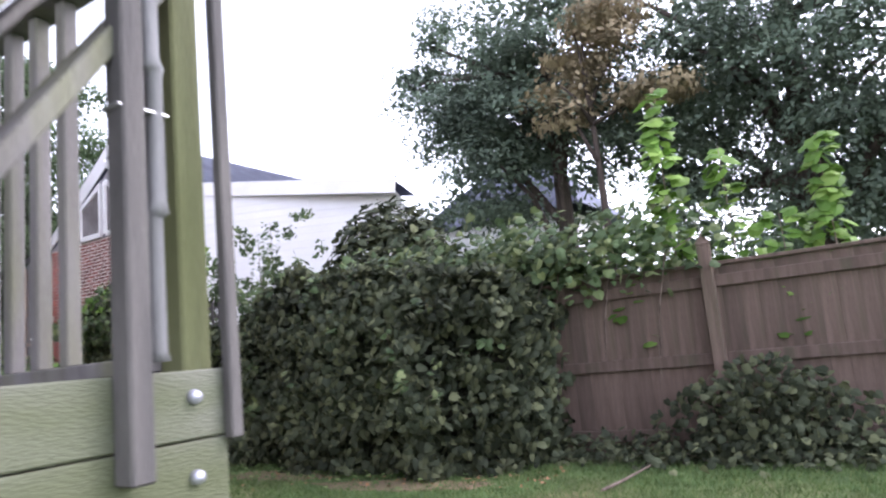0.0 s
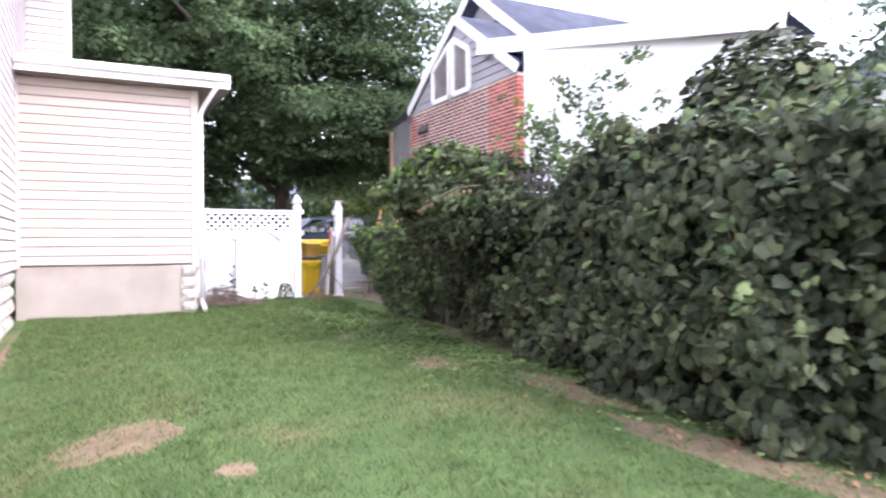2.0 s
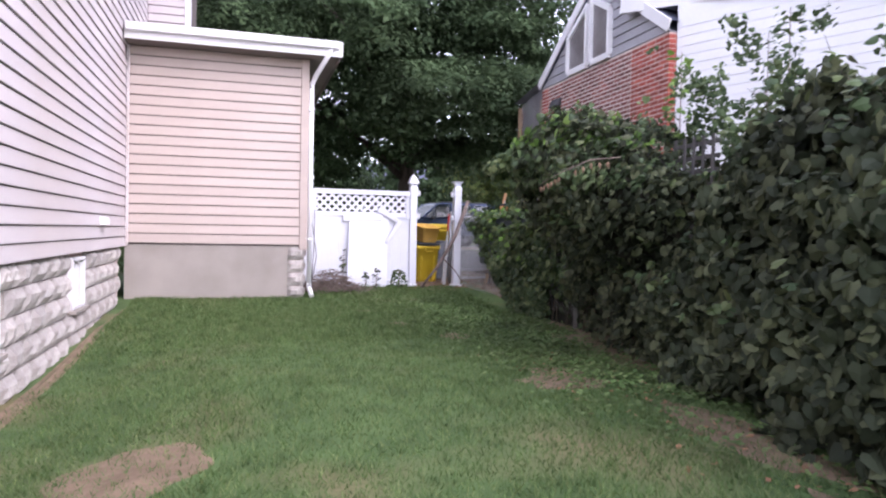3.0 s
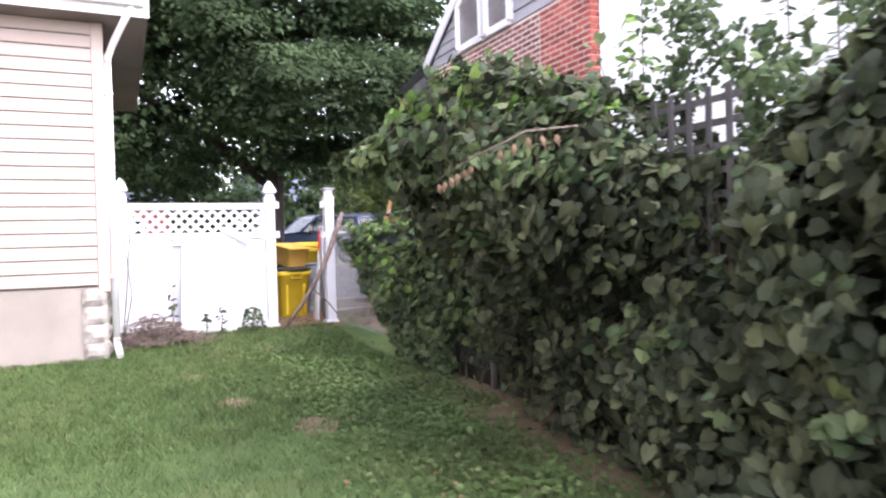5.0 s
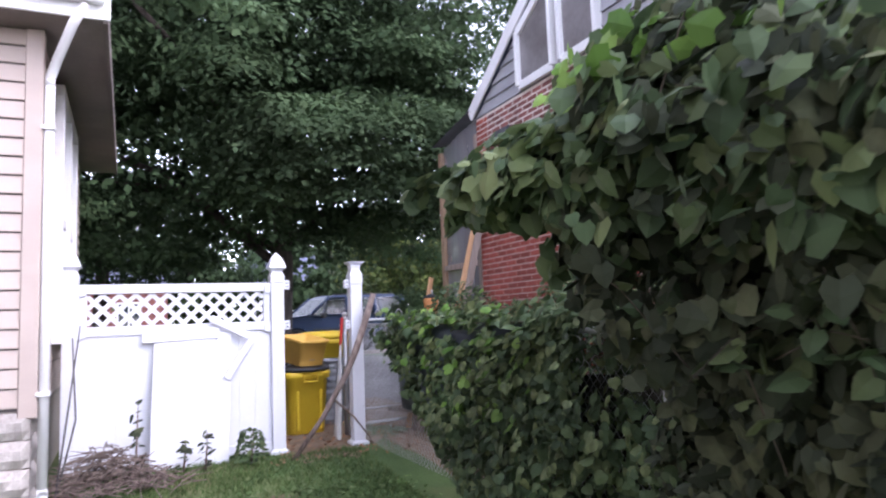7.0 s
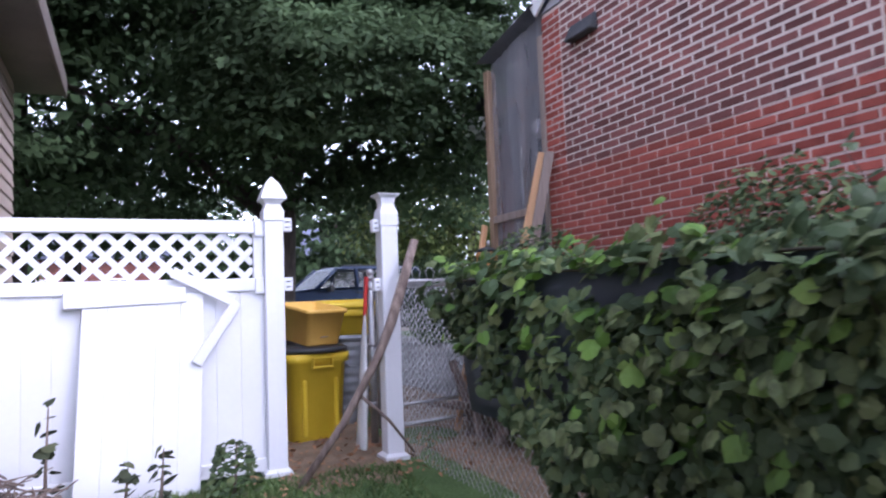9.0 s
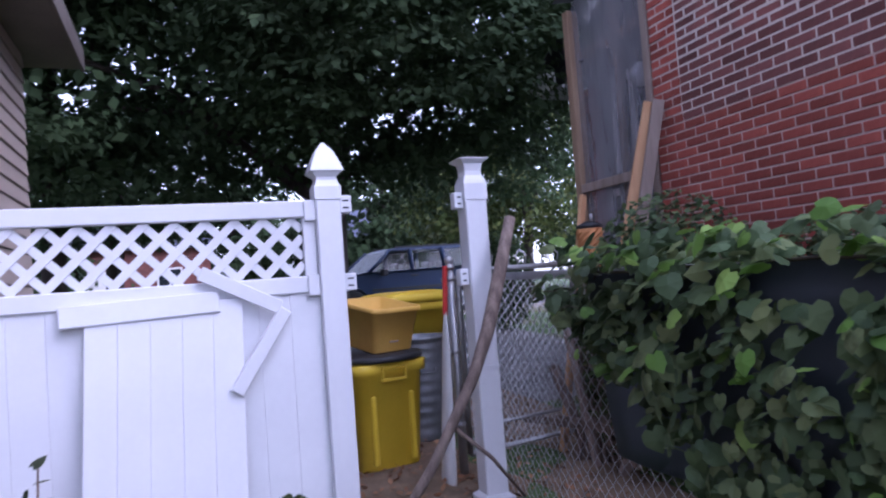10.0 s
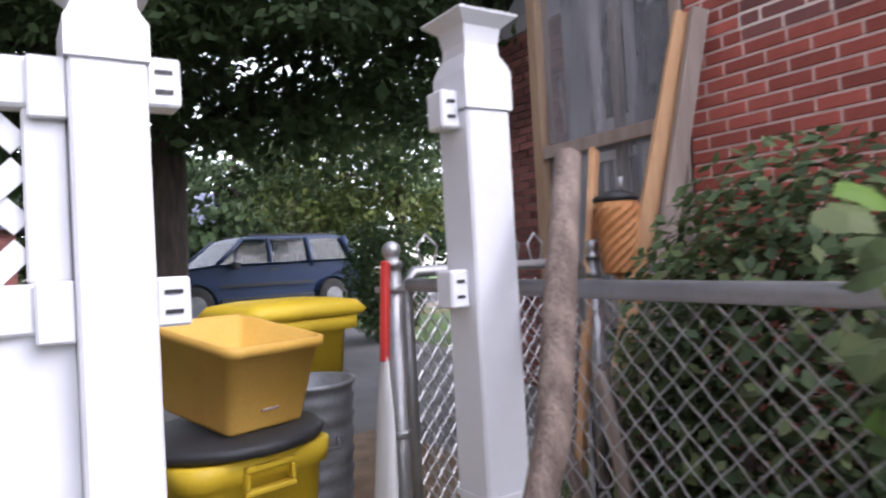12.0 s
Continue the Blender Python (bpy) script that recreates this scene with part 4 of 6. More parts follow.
def vinyl_post(x, y, z0, z1, broken, label):
    p = thing("fence_post", (x, y, z0), label, "fence post", "white vinyl posts")
    h = z1 - z0
    part("shaft", boxes((-0.063, 0.063, -0.063, 0.063, -0.05, h - 0.3), bevel=0.006), VINYL, p)
    bm = bmesh.new()
    if broken:
        stack(bm, [(0.068, h - 0.3), (0.068, h - 0.21), (0.062, h - 0.19), (0.05, h - 0.165), (0.048, h - 0.14), (0.055, h - 0.1), (0.085, h - 0.075), (0.085, h - 0.07), (0.07, h - 0.078), (0.03, h - 0.1)])
        part("cap_base", bm, VINYL, p, "flared cap base with its tip broken off")
    else:
        stack(bm, [(0.068, h - 0.3), (0.068, h - 0.235), (0.06, h - 0.22), (0.052, h - 0.2), (0.052, h - 0.185), (0.07, h - 0.165), (0.085, h - 0.155), (0.082, h - 0.145), (0.07, h - 0.11), (0.045, h - 0.05), (0.006, h)])
        part("cap", bm, VINYL, p, "pointed white cap")
    bm = bmesh.new()
    stack(bm, [(0.09, -0.02), (0.09, 0.025), (0.066, 0.045)])
    part("skirt", bm, VINYL, p)
    return p


postA = vinyl_post(PX, 5.142, gz(PX, 5.14), 2.115, False, "white vinyl fence post with a pointed cap")
postB = vinyl_post(PX, 5.955, gz(PX, 5.95), 2.09, True, "white vinyl gate post with a broken cap")
part("seam", boxes((-0.066, 0.066, -0.066, 0.066, 0.72, 0.735)), VINYL, postB)
vinyl_post(PX, 3.33, gz(PX, 3.33), 2.13, False, "white vinyl fence post beside the house corner")
for p, s, za in ((postA, 1, 1.79), (postA, 1, 1.39), (postB, -1, 1.79), (postB, -1, 1.37)):
    zb = za - p.location.z
    y0, y1 = (0.064, 0.125) if s > 0 else (-0.115, -0.064)
    br = part("bracket", boxes((-0.03, 0.035, y0, y1, zb - 0.045, zb + 0.045), bevel=0.005), VINYL, p, "white rail bracket")
    for dz in (-0.018, 0.018):
        part("slot", boxes((0.0352, 0.0375, y0 + 0.015, y1 - 0.015, zb + dz - 0.004, zb + dz + 0.004)), BLACK, br)

PY0, PY1 = 3.393, 5.079
panel = thing("vinyl_fence", (PX, 0, 0.15), "white vinyl privacy fence with a lattice top", "fence")
part("top_rail", boxes((-0.022, 0.03, PY0, PY1, 1.58, 1.665), bevel=0.006), VINYL, panel)
part("middle_rail", boxes((-0.022, 0.03, PY0, PY1, 1.2, 1.285), bevel=0.006), VINYL, panel)
part("bottom_rail", boxes((-0.022, 0.03, PY0, PY1, 0.03, 0.12), bevel=0.006), VINYL, panel)
for y in (PY0 + 0.035, PY1 - 0.035):
    part("lattice_stile", boxes((-0.018, 0.024, y - 0.033, y + 0.033, 1.286, 1.579), bevel=0.004), VINYL, panel)
for y, z in ((PY0 + 0.03, 1.62), (PY1 - 0.03, 1.62), (PY0 + 0.03, 1.243), (PY1 - 0.03, 1.243)):
    part("bracket", boxes((0.03, 0.045, y - 0.03, y + 0.03, z - 0.06, z + 0.045), bevel=0.004), VINYL, panel)
n = 11
w = (PY1 - PY0) / n
for k in range(n):
    part("board", boxes((-0.012, 0.012, PY0 + k * w + 0.0003, PY0 + (k + 1) * w - 0.0003, 0.1, 1.21), bevel=0.002), VINYL, panel)


def lattice(parent, y0, y1, z0, z1, x, pitch, width, material, name="lattice_slat"):
    h = z1 - z0
    for s in (1, -1):
        off = 0.004 * s
        c = y0 - h if s > 0 else y0
        while c < y1 + (0 if s > 0 else h):
            a, b = (c, c + h) if s > 0 else (c, c - h)
            t0, t1 = sorted(((y0 - a) / (b - a), (y1 - a) / (b - a)))
            t0, t1 = max(t0, 0), min(t1, 1)
            if t1 - t0 > 0.12:
                bm = beam(bmesh.new(), (x + off, a + (b - a) * t0, z0 + h * t0), (x + off, a + (b - a) * t1, z0 + h * t1), 0.007, width, 0.001)
                part(name, bm, material, parent)
            c += pitch


lattice(panel, PY0 + 0.07, PY1 - 0.07, 1.284, 1.582, 0.0, 0.137, 0.04, VINYL)

lean = thing("loose_panel", (PX + 0.2, 4.31, gz(PX + 0.2, 4.3)), "broken white vinyl gate panel leaning on the fence", "fence panel")
lm = pose(0, 0, 0, -2.2, -7.5, 0)
n, lw = 5, 0.68
for k in range(n):
    part("board", box(bmesh.new(), -0.012, 0.012, -lw / 2 + k * lw / n + 0.0003, -lw / 2 + (k + 1) * lw / n - 0.0003, 0.0, 1.22, 0.002, lm), VINYL, lean)
part("rail", box(bmesh.new(), -0.02, 0.026, -lw / 2 - 0.02, lw / 2 - 0.02, 1.14, 1.24, 0.005, lm @ pose(0, 0, 0, 4.0, 0, 0)), VINYL, lean)
part("brace", beam(bmesh.new(), (-0.13, 0.2, 1.33), (-0.12, 0.56, 1.14), 0.025, 0.07), VINYL, lean, "snapped white brace")
part("brace", beam(bmesh.new(), (-0.125, 0.585, 1.13), (-0.07, 0.33, 0.76), 0.025, 0.065), VINYL, lean, "snapped white brace")

# ---- chain-link fence, posts and little gate ----
def chainlink(name, length, h, m, parent, w=0.033):
    """Woven wire: zigzag wires that meet their neighbours."""
    vs, fs = [], []
    nz = int(h / w)
    r = 0.0021
    for i in range(int(length / w)):
        prev = None
        for k in range(nz + 1):
            x = i * w + (w if (k + i) % 2 else 0)
            z = k * w
            y = 0.003 * (1 if k % 2 else -1)
            o = len(vs)
            vs += [(x - r, y, z), (x + r, y - r, z), (x + r * 0.5, y + r, z)]
            if prev is not None:
                for a in range(3):
                    b = (a + 1) % 3
                    fs.append((prev + a, prev + b, o + b, o + a))
            prev = o
    ob = new(name, arrays_mesh(name, np.array(vs), np.array(fs), STEEL))
    ob.parent = parent
    ob.matrix_basis = m
    return tagged(ob, "galvanised diamond wire mesh", kind="stuff")


CY, CZ = 6.06, 1.37
link = thing("chain_link_fence", (0, 0, 0), "galvanised chain-link fence along the boundary", "fence")
chainlink("wire_mesh", 4.9, 1.22, pose(-14.4, CY + 0.02, 0.15), link)
bm = tube(bmesh.new(), [(-14.42, CY, CZ), (-9.4, CY, CZ - 0.08)], 0.021, 12)
part("top_rail", bm, STEEL, link)


def steel_post(x, y, z1, label, ball=True):
    p = thing("steel_post", (x, y, gz(x, y)), label, "post", "chain-link posts")
    h = z1 - gz(x, y)
    part("pipe", tube(bmesh.new(), [(0, 0, -0.05), (0, 0, h - 0.07)], 0.028, 12), STEEL, p)
    if ball:
        bm = bmesh.new()
        stack(bm, [(0.033, h - 0.085), (0.033, h - 0.062), (0.02, h - 0.058), (0.026, h - 0.045), (0.031, h - 0.03), (0.026, h - 0.012), (0.012, h - 0.002), (0.002, h)], n=12)
        part("ball_cap", bm, STEEL, p, "round steel ball cap")
    for z in (0.3, 0.75, h - 0.16):
        bm = bmesh.new()
        stack(bm, [(0.031, z), (0.034, z + 0.004), (0.034, z + 0.02), (0.031, z + 0.024)], n=12)
        box(bm, -0.012, 0.012, -0.06, -0.03, z + 0.003, z + 0.021, 0.002)
        part("clamp", bm, STEEL, p)
    return p


steel_post(-14.42, 6.0, 1.51, "galvanised corner post with a ball cap")
steel_post(-14.62, 7.07, 1.5, "galvanised gate post with a ball cap")
for x in (-9.45,):
    steel_post(x, CY, 1.36, "galvanised line post in the hedge", False)
gate = thing("wire_gate", (-14.44, 6.06, 0.2), "small chain-link gate with looped wire top", "gate", rz=100.5)
part("gate_frame", tube(bmesh.new(), [(0, 0, 0.06), (0, 0, 1.18), (0.03, 0, 1.21), (0.91, 0, 1.21), (0.95, 0, 1.18), (0.95, 0, 0.06), (0.0, 0, 0.06)], 0.019, 10), STEEL, gate)
chainlink("wire_mesh", 0.92, 1.12, pose(0.02, 0, 0.07), gate)
for k in range(6):
    part("scroll", tube(bmesh.new(), [(0.07 + 0.14 * k, 0, 1.22), (0.05 + 0.14 * k, 0, 1.29), (0.09 + 0.14 * k, 0, 1.33), (0.14 + 0.14 * k, 0, 1.29), (0.12 + 0.14 * k, 0, 1.22)], 0.005, 6), STEEL, gate)
part("bottom_bar", tube(bmesh.new(), [(0, 0, 0.22), (0.95, 0, 0.22)], 0.012, 8), STEEL, gate)

# dry branch leaning on the post
bm = bmesh.new()
tube(bm, [(-13.5, 5.2, 0.13), (-13.48, 5.48, 0.5), (-13.49, 5.72, 0.88), (-13.52, 5.83, 1.1), (-13.62, 5.96, 1.36), (-13.72, 6.1, 1.67)], [0.022, 0.027, 0.032, 0.034, 0.034, 0.028], 10)
for v in bm.verts:
    d = noise.noise(v.co * 9) * 0.008
    v.co += Vector((d, d * 0.6, 0))
stick = tagged(finish("dry_branch", bm, BRANCH), "thick bare dry branch leaning on the gate post", "branch")
bm = bmesh.new()
tube(bm, [(-13.49, 5.6, 0.66), (-13.52, 5.8, 0.48), (-13.55, 5.98, 0.25)], [0.014, 0.011, 0.006], 6)
ob = finish("twig", bm, BRANCH)
ob.parent = stick

# ---- bins beyond the gate ----
def round_rect(bm, rows, n=6):
    """Stacked rounded rectangles: (half x, half y, corner, z)."""
    rings = []
    for hx, hy, c, z in rows:
        ring = []
        for qx, qy, a0 in ((1, 1, 0), (-1, 1, 90), (-1, -1, 180), (1, -1, 270)):
            for k in range(n + 1):
                a = radians(a0 + 90 * k / n)
                ring.append(bm.verts.new((qx * (hx - c) + c * math.cos(a), qy * (hy - c) + c * math.sin(a), z)))
        rings.append(ring)
    m = len(rings[0])
    for a, b in zip(rings, rings[1:]):
        for k in range(m):
            bm.faces.new((a[k], a[(k + 1) % m], b[(k + 1) % m], b[k])).smooth = True
    bm.faces.new(rings[0][::-1])
    bm.faces.new(rings[-1])
    return bm


BX, BYC = -15.0, 5.62
gb = gz(BX, BYC)
bin1 = thing("yellow_bin", (BX, BYC, gb), "yellow plastic rubbish bin with moulded handle and black lid", "rubbish bin", "yellow bins", rz=12)
bm = bmesh.new()
round_rect(bm, [(0.2, 0.2, 0.06, 0), (0.215, 0.215, 0.07, 0.02), (0.25, 0.25, 0.08, 0.62), (0.275, 0.275, 0.09, 0.63), (0.28, 0.28, 0.09, 0.7), (0.265, 0.265, 0.09, 0.705)])
part("body", bm, YELLOW, bin1)
part("grip", boxes((0.262, 0.3, -0.09, 0.09, 0.585, 0.605), (0.262, 0.3, -0.09, 0.09, 0.66, 0.68), (0.262, 0.3, -0.09, -0.075, 0.606, 0.659), (0.262, 0.3, 0.075, 0.09, 0.606, 0.659), bevel=0.005), YELLOW, bin1)
for y in (-0.14, 0.14):
    part("rib", boxes((0.2, 0.252, y - 0.02, y + 0.02, 0.05, 0.5), bevel=0.01), YELLOW, bin1)
bm = bmesh.new()
stack(bm, [(0.29, 0.706), (0.33, 0.712), (0.34, 0.735), (0.32, 0.75), (0.15, 0.765)], n=28)
part("lid", bm, BLACK, bin1, "dark upturned round lid")
TX, TY, TZ = -15.02, 5.68, gb + 0.766
tub = thing("storage_tub", (TX, TY, TZ), "empty ochre-yellow plastic tub standing on the bin", "tub", rz=27)
tub.matrix_basis = pose(TX, TY - 0.03, TZ + 0.028, 0, 9, 20)
bm = bmesh.new()
round_rect(bm, [(0.2, 0.155, 0.03, 0), (0.205, 0.16, 0.035, 0.012), (0.235, 0.185, 0.04, 0.265), (0.253, 0.203, 0.045, 0.268), (0.253, 0.203, 0.045, 0.3), (0.237, 0.187, 0.04, 0.3), (0.2, 0.155, 0.03, 0.02)])
part("body", bm, TUB, tub)
part("scuff", boxes((0.22, 0.226, -0.05, 0.02, 0.07, 0.078)), LUMBER_OLD, tub, "dark scuff")
cart = thing("wheeled_cart", (-16.15, 6.25, gz(-16.15, 6.25)), "tall yellow wheeled rubbish cart with a lid", "rubbish bin", "yellow bins", rz=10)
bm = bmesh.new()
round_rect(bm, [(0.2, 0.2, 0.05, 0.08), (0.25, 0.26, 0.06, 0.92), (0.3, 0.31, 0.06, 0.93), (0.3, 0.31, 0.06, 1.0)])
part("body", bm, YELLOW, cart)
bm = bmesh.new()
round_rect(bm, [(0.31, 0.33, 0.05, 1.002), (0.33, 0.35, 0.05, 1.03), (0.3, 0.32, 0.08, 1.08), (0.2, 0.2, 0.08, 1.1)])
part("lid", bm, YELLOW, cart, "domed yellow lid")
for y in (-0.22, 0.22):
    bm = bmesh.new()
    stack(bm, [(0.12, -0.03), (0.125, 0), (0.12, 0.03)], n=18)
    bmesh.ops.transform(bm, matrix=Matrix.Translation((-0.22, y, 0.125)) @ Matrix.Rotation(math.pi / 2, 4, "X"), verts=bm.verts)
    part("wheel", bm, RUBBER, cart)
part("axle", tube(bmesh.new(), [(-0.22, -0.24, 0.125), (-0.22, 0.24, 0.125)], 0.012, 8), STEEL, cart)
part("foot", boxes((0.1, 0.2, -0.15, 0.15, 0, 0.09), bevel=0.01), YELLOW, cart)
can = thing("metal_can", (-15.5, 6.1, gz(-15.5, 6.1)), "ribbed galvanised metal rubbish can", "rubbish bin")
bm = bmesh.new()
rows_c = [(0.19, 0), (0.195, 0.01)]
for k in range(9):
    z = 0.04 + k * 0.08
    rows_c += [(0.195 + 0.003 * k, z), (0.203 + 0.003 * k, z + 0.02), (0.195 + 0.003 * k, z + 0.04)]
rows_c += [(0.222, 0.75), (0.235, 0.76), (0.235, 0.78), (0.215, 0.775), (0.2, 0.3)]
stack(bm, rows_c, n=30)
part("body", bm, STEEL_DULL, can)
for s in (-1, 1):
    part("can_handle", tube(bmesh.new(), [(0.22 * s, -0.06, 0.55), (0.26 * s, -0.05, 0.52), (0.26 * s, 0.05, 0.52), (0.22 * s, 0.06, 0.55)], 0.007, 6), STEEL_DULL, can)
shovel = thing("shovel", (-14.32, 5.86, gz(-14.3, 5.86)), "white sheeted pole with a red handle leaning on the post", "shovel")
bm = bmesh.new()
stack(bm, [(0.1, 0.0), (0.105, 0.02), (0.085, 0.4), (0.05, 0.85), (0.022, 1.0), (0.012, 1.02)], n=10, flat=0.3)
for v in bm.verts:
    v.co.y += 0.07 * v.co.z
    v.co.x -= 0.05 * v.co.z
part("wrap", bm, CLOTH, shovel, "crumpled white wrap")
part("red_handle", beam(bmesh.new(), (-0.05, 0.07, 1.0), (-0.07, 0.1, 1.3), 0.022, 0.03), RED, shovel)
pipe = tagged(finish("black_pipe", tube(bmesh.new(), [(-16.9, 6.75, gz(-16.9, 6.7)), (-16.95, 6.7, 0.55), (-17.05, 6.62, 0.95)], [0.05, 0.04, 0.05], 8), BLACK), "bent black plastic pipe standing by the bins", "pipe")

# ---- neighbour's clutter ----
scrap = thing("scrap_wood", (-14.1, 6.85, gz(-14.1, 6.85)), "heap of broken sticks and scrap wood behind the wire fence", "scrap wood")
rw = random.Random(21)
for k in range(16):
    x, y = rw.uniform(-0.3, 0.35), rw.uniform(-0.15, 0.2)
    h = rw.uniform(0.35, 0.9)
    part("stick", beam(bmesh.new(), (x, y, 0), (x + rw.uniform(-0.35, 0.1), y + rw.uniform(-0.1, 0.3), h), rw.uniform(0.015, 0.04), rw.uniform(0.03, 0.08), 0.002, rw.uniform(0, 90)), BRANCH if k % 3 else LUMBER_OLD, scrap)
for k in range(8):
    a = rw.uniform(0, 3.1)
    x, y, z = rw.uniform(-0.4, 0.6), rw.uniform(-0.2, 0.3), 0.03 + 0.035 * k
    part("stick", beam(bmesh.new(), (x - 0.4 * math.cos(a), y - 0.2 * math.sin(a), z), (x + 0.4 * math.cos(a), y + 0.2 * math.sin(a), z + 0.03), 0.03, 0.05, 0.002), BRANCH, scrap)
bm = beam(bmesh.new(), (-14.95, 7.3, gz(-15, 7.3)), (-14.67, 7.84, 2.6), 0.035, 0.09)
tagged(finish("plank", bm, LUMBER), "long orange-brown plank leaning on the porch", "plank")
bm = beam(bmesh.new(), (-14.8, 7.35, gz(-15, 7.3)), (-14.6, 7.87, 2.6), 0.035, 0.09)
tagged(finish("plank", bm, LUMBER_OLD), "grey weathered plank leaning on the porch", "plank")
bm = beam(bmesh.new(), (-14.5, 6.75, gz(-14.5, 6.7)), (-14.7, 7.2, 1.9), 0.03, 0.06)
tagged(finish("plank", bm, LUMBER), "short orange plank leaning behind the wire fence", "plank")
torch = thing("wicker_torch", (-14.5, 7.1, gz(-14.5, 7.1)), "orange woven wicker torch with a black metal top", "torch")
part("pole", tube(bmesh.new(), [(0, 0, -0.02), (0, 0, 1.25)], 0.018, 8), LUMBER, torch)
bm = bmesh.new()
rows_t = [(0.03, 1.2)] + [(0.06 + 0.002 * k, 1.215 + 0.02 * k) for k in range(14)] + [(0.085, 1.5)]
stack(bm, rows_t, n=20)
bm.verts.ensure_lookup_table()
for k in range(20, 300):
    if (k // 20 + k % 20) % 2:
        bm.verts[k].co.x *= 1.12
        bm.verts[k].co.y *= 1.12
for fc in bm.faces:
    fc.smooth = False
part("basket", bm, ORANGE, torch)
bm = bmesh.new()
stack(bm, [(0.092, 1.502), (0.095, 1.52), (0.05, 1.54), (0.02, 1.55)], n=14)
part("black_top", bm, BLACK, torch)
part("wick", tube(bmesh.new(), [(0.03, 0, 1.545), (0.03, 0, 1.6)], 0.012, 8), STEEL, torch)
tarp = thing("tarp", (0, 0, 0), "dark blue-grey tarp hung along the wire fence behind vines", "tarp")
bm = bmesh.new()
nx, nz = 20, 8
g2 = [[bm.verts.new((-12.85 + 2.7 * i / nx + 0.1 * (1 - k / nz), CY - 0.045 - 0.02 * math.sin(i * 0.9 + k * 0.3), 0.62 + (0.73 - 0.012 * math.sin(i * 1.3)) * k / nz)) for i in range(nx + 1)] for k in range(nz + 1)]
for k in range(nz):
    for i in range(nx):
        bm.faces.new((g2[k][i], g2[k][i + 1], g2[k + 1][i + 1], g2[k + 1][i])).smooth = True
bmesh.ops.solidify(bm, geom=bm.faces[:], thickness=0.004)
part("tarp_sheet", bm, TARP, tarp)
part("hem_rope", tube(bmesh.new(), [(-12.85 + 0.27 * k, CY - 0.05, 1.352 - 0.01 * (k % 2)) for k in range(11)], 0.006, 6), STEM, tarp)
for k in range(5):
    part("tie", tube(bmesh.new(), [(-12.8 + 0.62 * k, CY - 0.06, 1.32), (-12.8 + 0.62 * k, CY - 0.03, 1.385), (-12.8 + 0.62 * k, CY + 0.03, 1.36)], 0.004, 5), STEM, tarp)
trel = thing("trellis", (-7.1, 5.93, 1.3), "dark wooden lattice trellis standing in the hedge", "trellis", rz=0)
for k in range(5):
    part("slat", boxes((-0.3 + k * 0.125, -0.262 + k * 0.125, -0.012, 0.0, -1.3, 0.66), bevel=0.002), WOOD_DK, trel)
    part("slat", boxes((-0.34, 0.28, 0.002, 0.014, 0.12 + k * 0.115, 0.155 + k * 0.115), bevel=0.002), WOOD_DK, trel)

# ---- car on the street ----
car = thing("car", (-26.2, 9.12, gz(-26.0, 9.05) + 0.012), "dark blue estate SUV parked on the street", "car", rz=-80)


def arch(cx, r=0.41, n=9):
    return [(cx + r * math.cos(math.pi * k / n), 0.36 + r * math.sin(math.pi * k / n)) for k in range(n + 1)]


# lower body: an outline with wheel arches, the flanks drawn in towards the roof
prof = [(2.28, 0.42), (2.36, 0.56), (2.34, 0.78), (2.24, 0.92), (1.75, 1.02), (1.12, 1.09), (-2.28, 1.13), (-2.36, 0.82), (-2.32, 0.42)] + [(-1.92, 0.34)] + arch(-1.45)[::-1] + arch(1.45)[::-1] + [(1.95, 0.34)]
bm = bmesh.new()
lanes = ((-0.8, 0.96), (-0.9, 1.0), (0.9, 1.0), (0.8, 0.96))
rows_b = [[bm.verts.new((x * (1 if z < 0.5 or abs(w) > 0.85 else k), w, z * k if z > 0.9 else z)) for x, z in prof] for w, k in lanes]
for a, b in zip(rows_b, rows_b[1:]):
    for k in range(len(prof)):
        bm.faces.new((a[k], a[(k + 1) % len(prof)], b[(k + 1) % len(prof)], b[k]))
bm.faces.new(rows_b[0])
bm.faces.new(rows_b[-1][::-1])
bmesh.ops.triangulate(bm, faces=[f for f in bm.faces if len(f.verts) > 4])
part("body", bm, PAINT_CAR, car)
for s in (-1, 1):
    part("door_handle", boxes((-0.2, 0.0, s * 0.905 - 0.012, s * 0.905 + 0.012, 0.95, 0.985), bevel=0.004), BLACK, car)
    part("sill_trim", boxes((-0.98, 0.98, s * 0.9 - 0.02, s * 0.9 + 0.02, 0.36, 0.47), bevel=0.01), BLACK, car, "dark sill trim")
    part("side_moulding", boxes((-0.98, 0.98, s * 0.903 - 0.008, s * 0.903 + 0.008, 0.66, 0.72), bevel=0.003), BLACK, car)
    part("indicator", boxes((2.16, 2.3, s * 0.87 - 0.03, s * 0.87 + 0.03, 0.7, 0.82), bevel=0.01), LUMBER, car, "amber indicator")
CARGLASS = bpy.data.materials.new("car_glass")
CARGLASS.use_nodes = True
nt = CARGLASS.node_tree
gl = nt.nodes["Principled BSDF"]
gl.inputs["Base Color"].default_value = (0.01, 0.012, 0.014, 1)
gl.inputs["Roughness"].default_value, gl.inputs["Specular IOR Level"].default_value = 0.04, 1.0
tr = nt.nodes.new("ShaderNodeBsdfTransparent")
tr.inputs[0].default_value = (0.72, 0.8, 0.8, 1)
mx = nt.nodes.new("ShaderNodeMixShader")
mx.inputs[0].default_value = 0.42
nt.links.new(tr.outputs[0], mx.inputs[1])
nt.links.new(gl.outputs[0], mx.inputs[2])
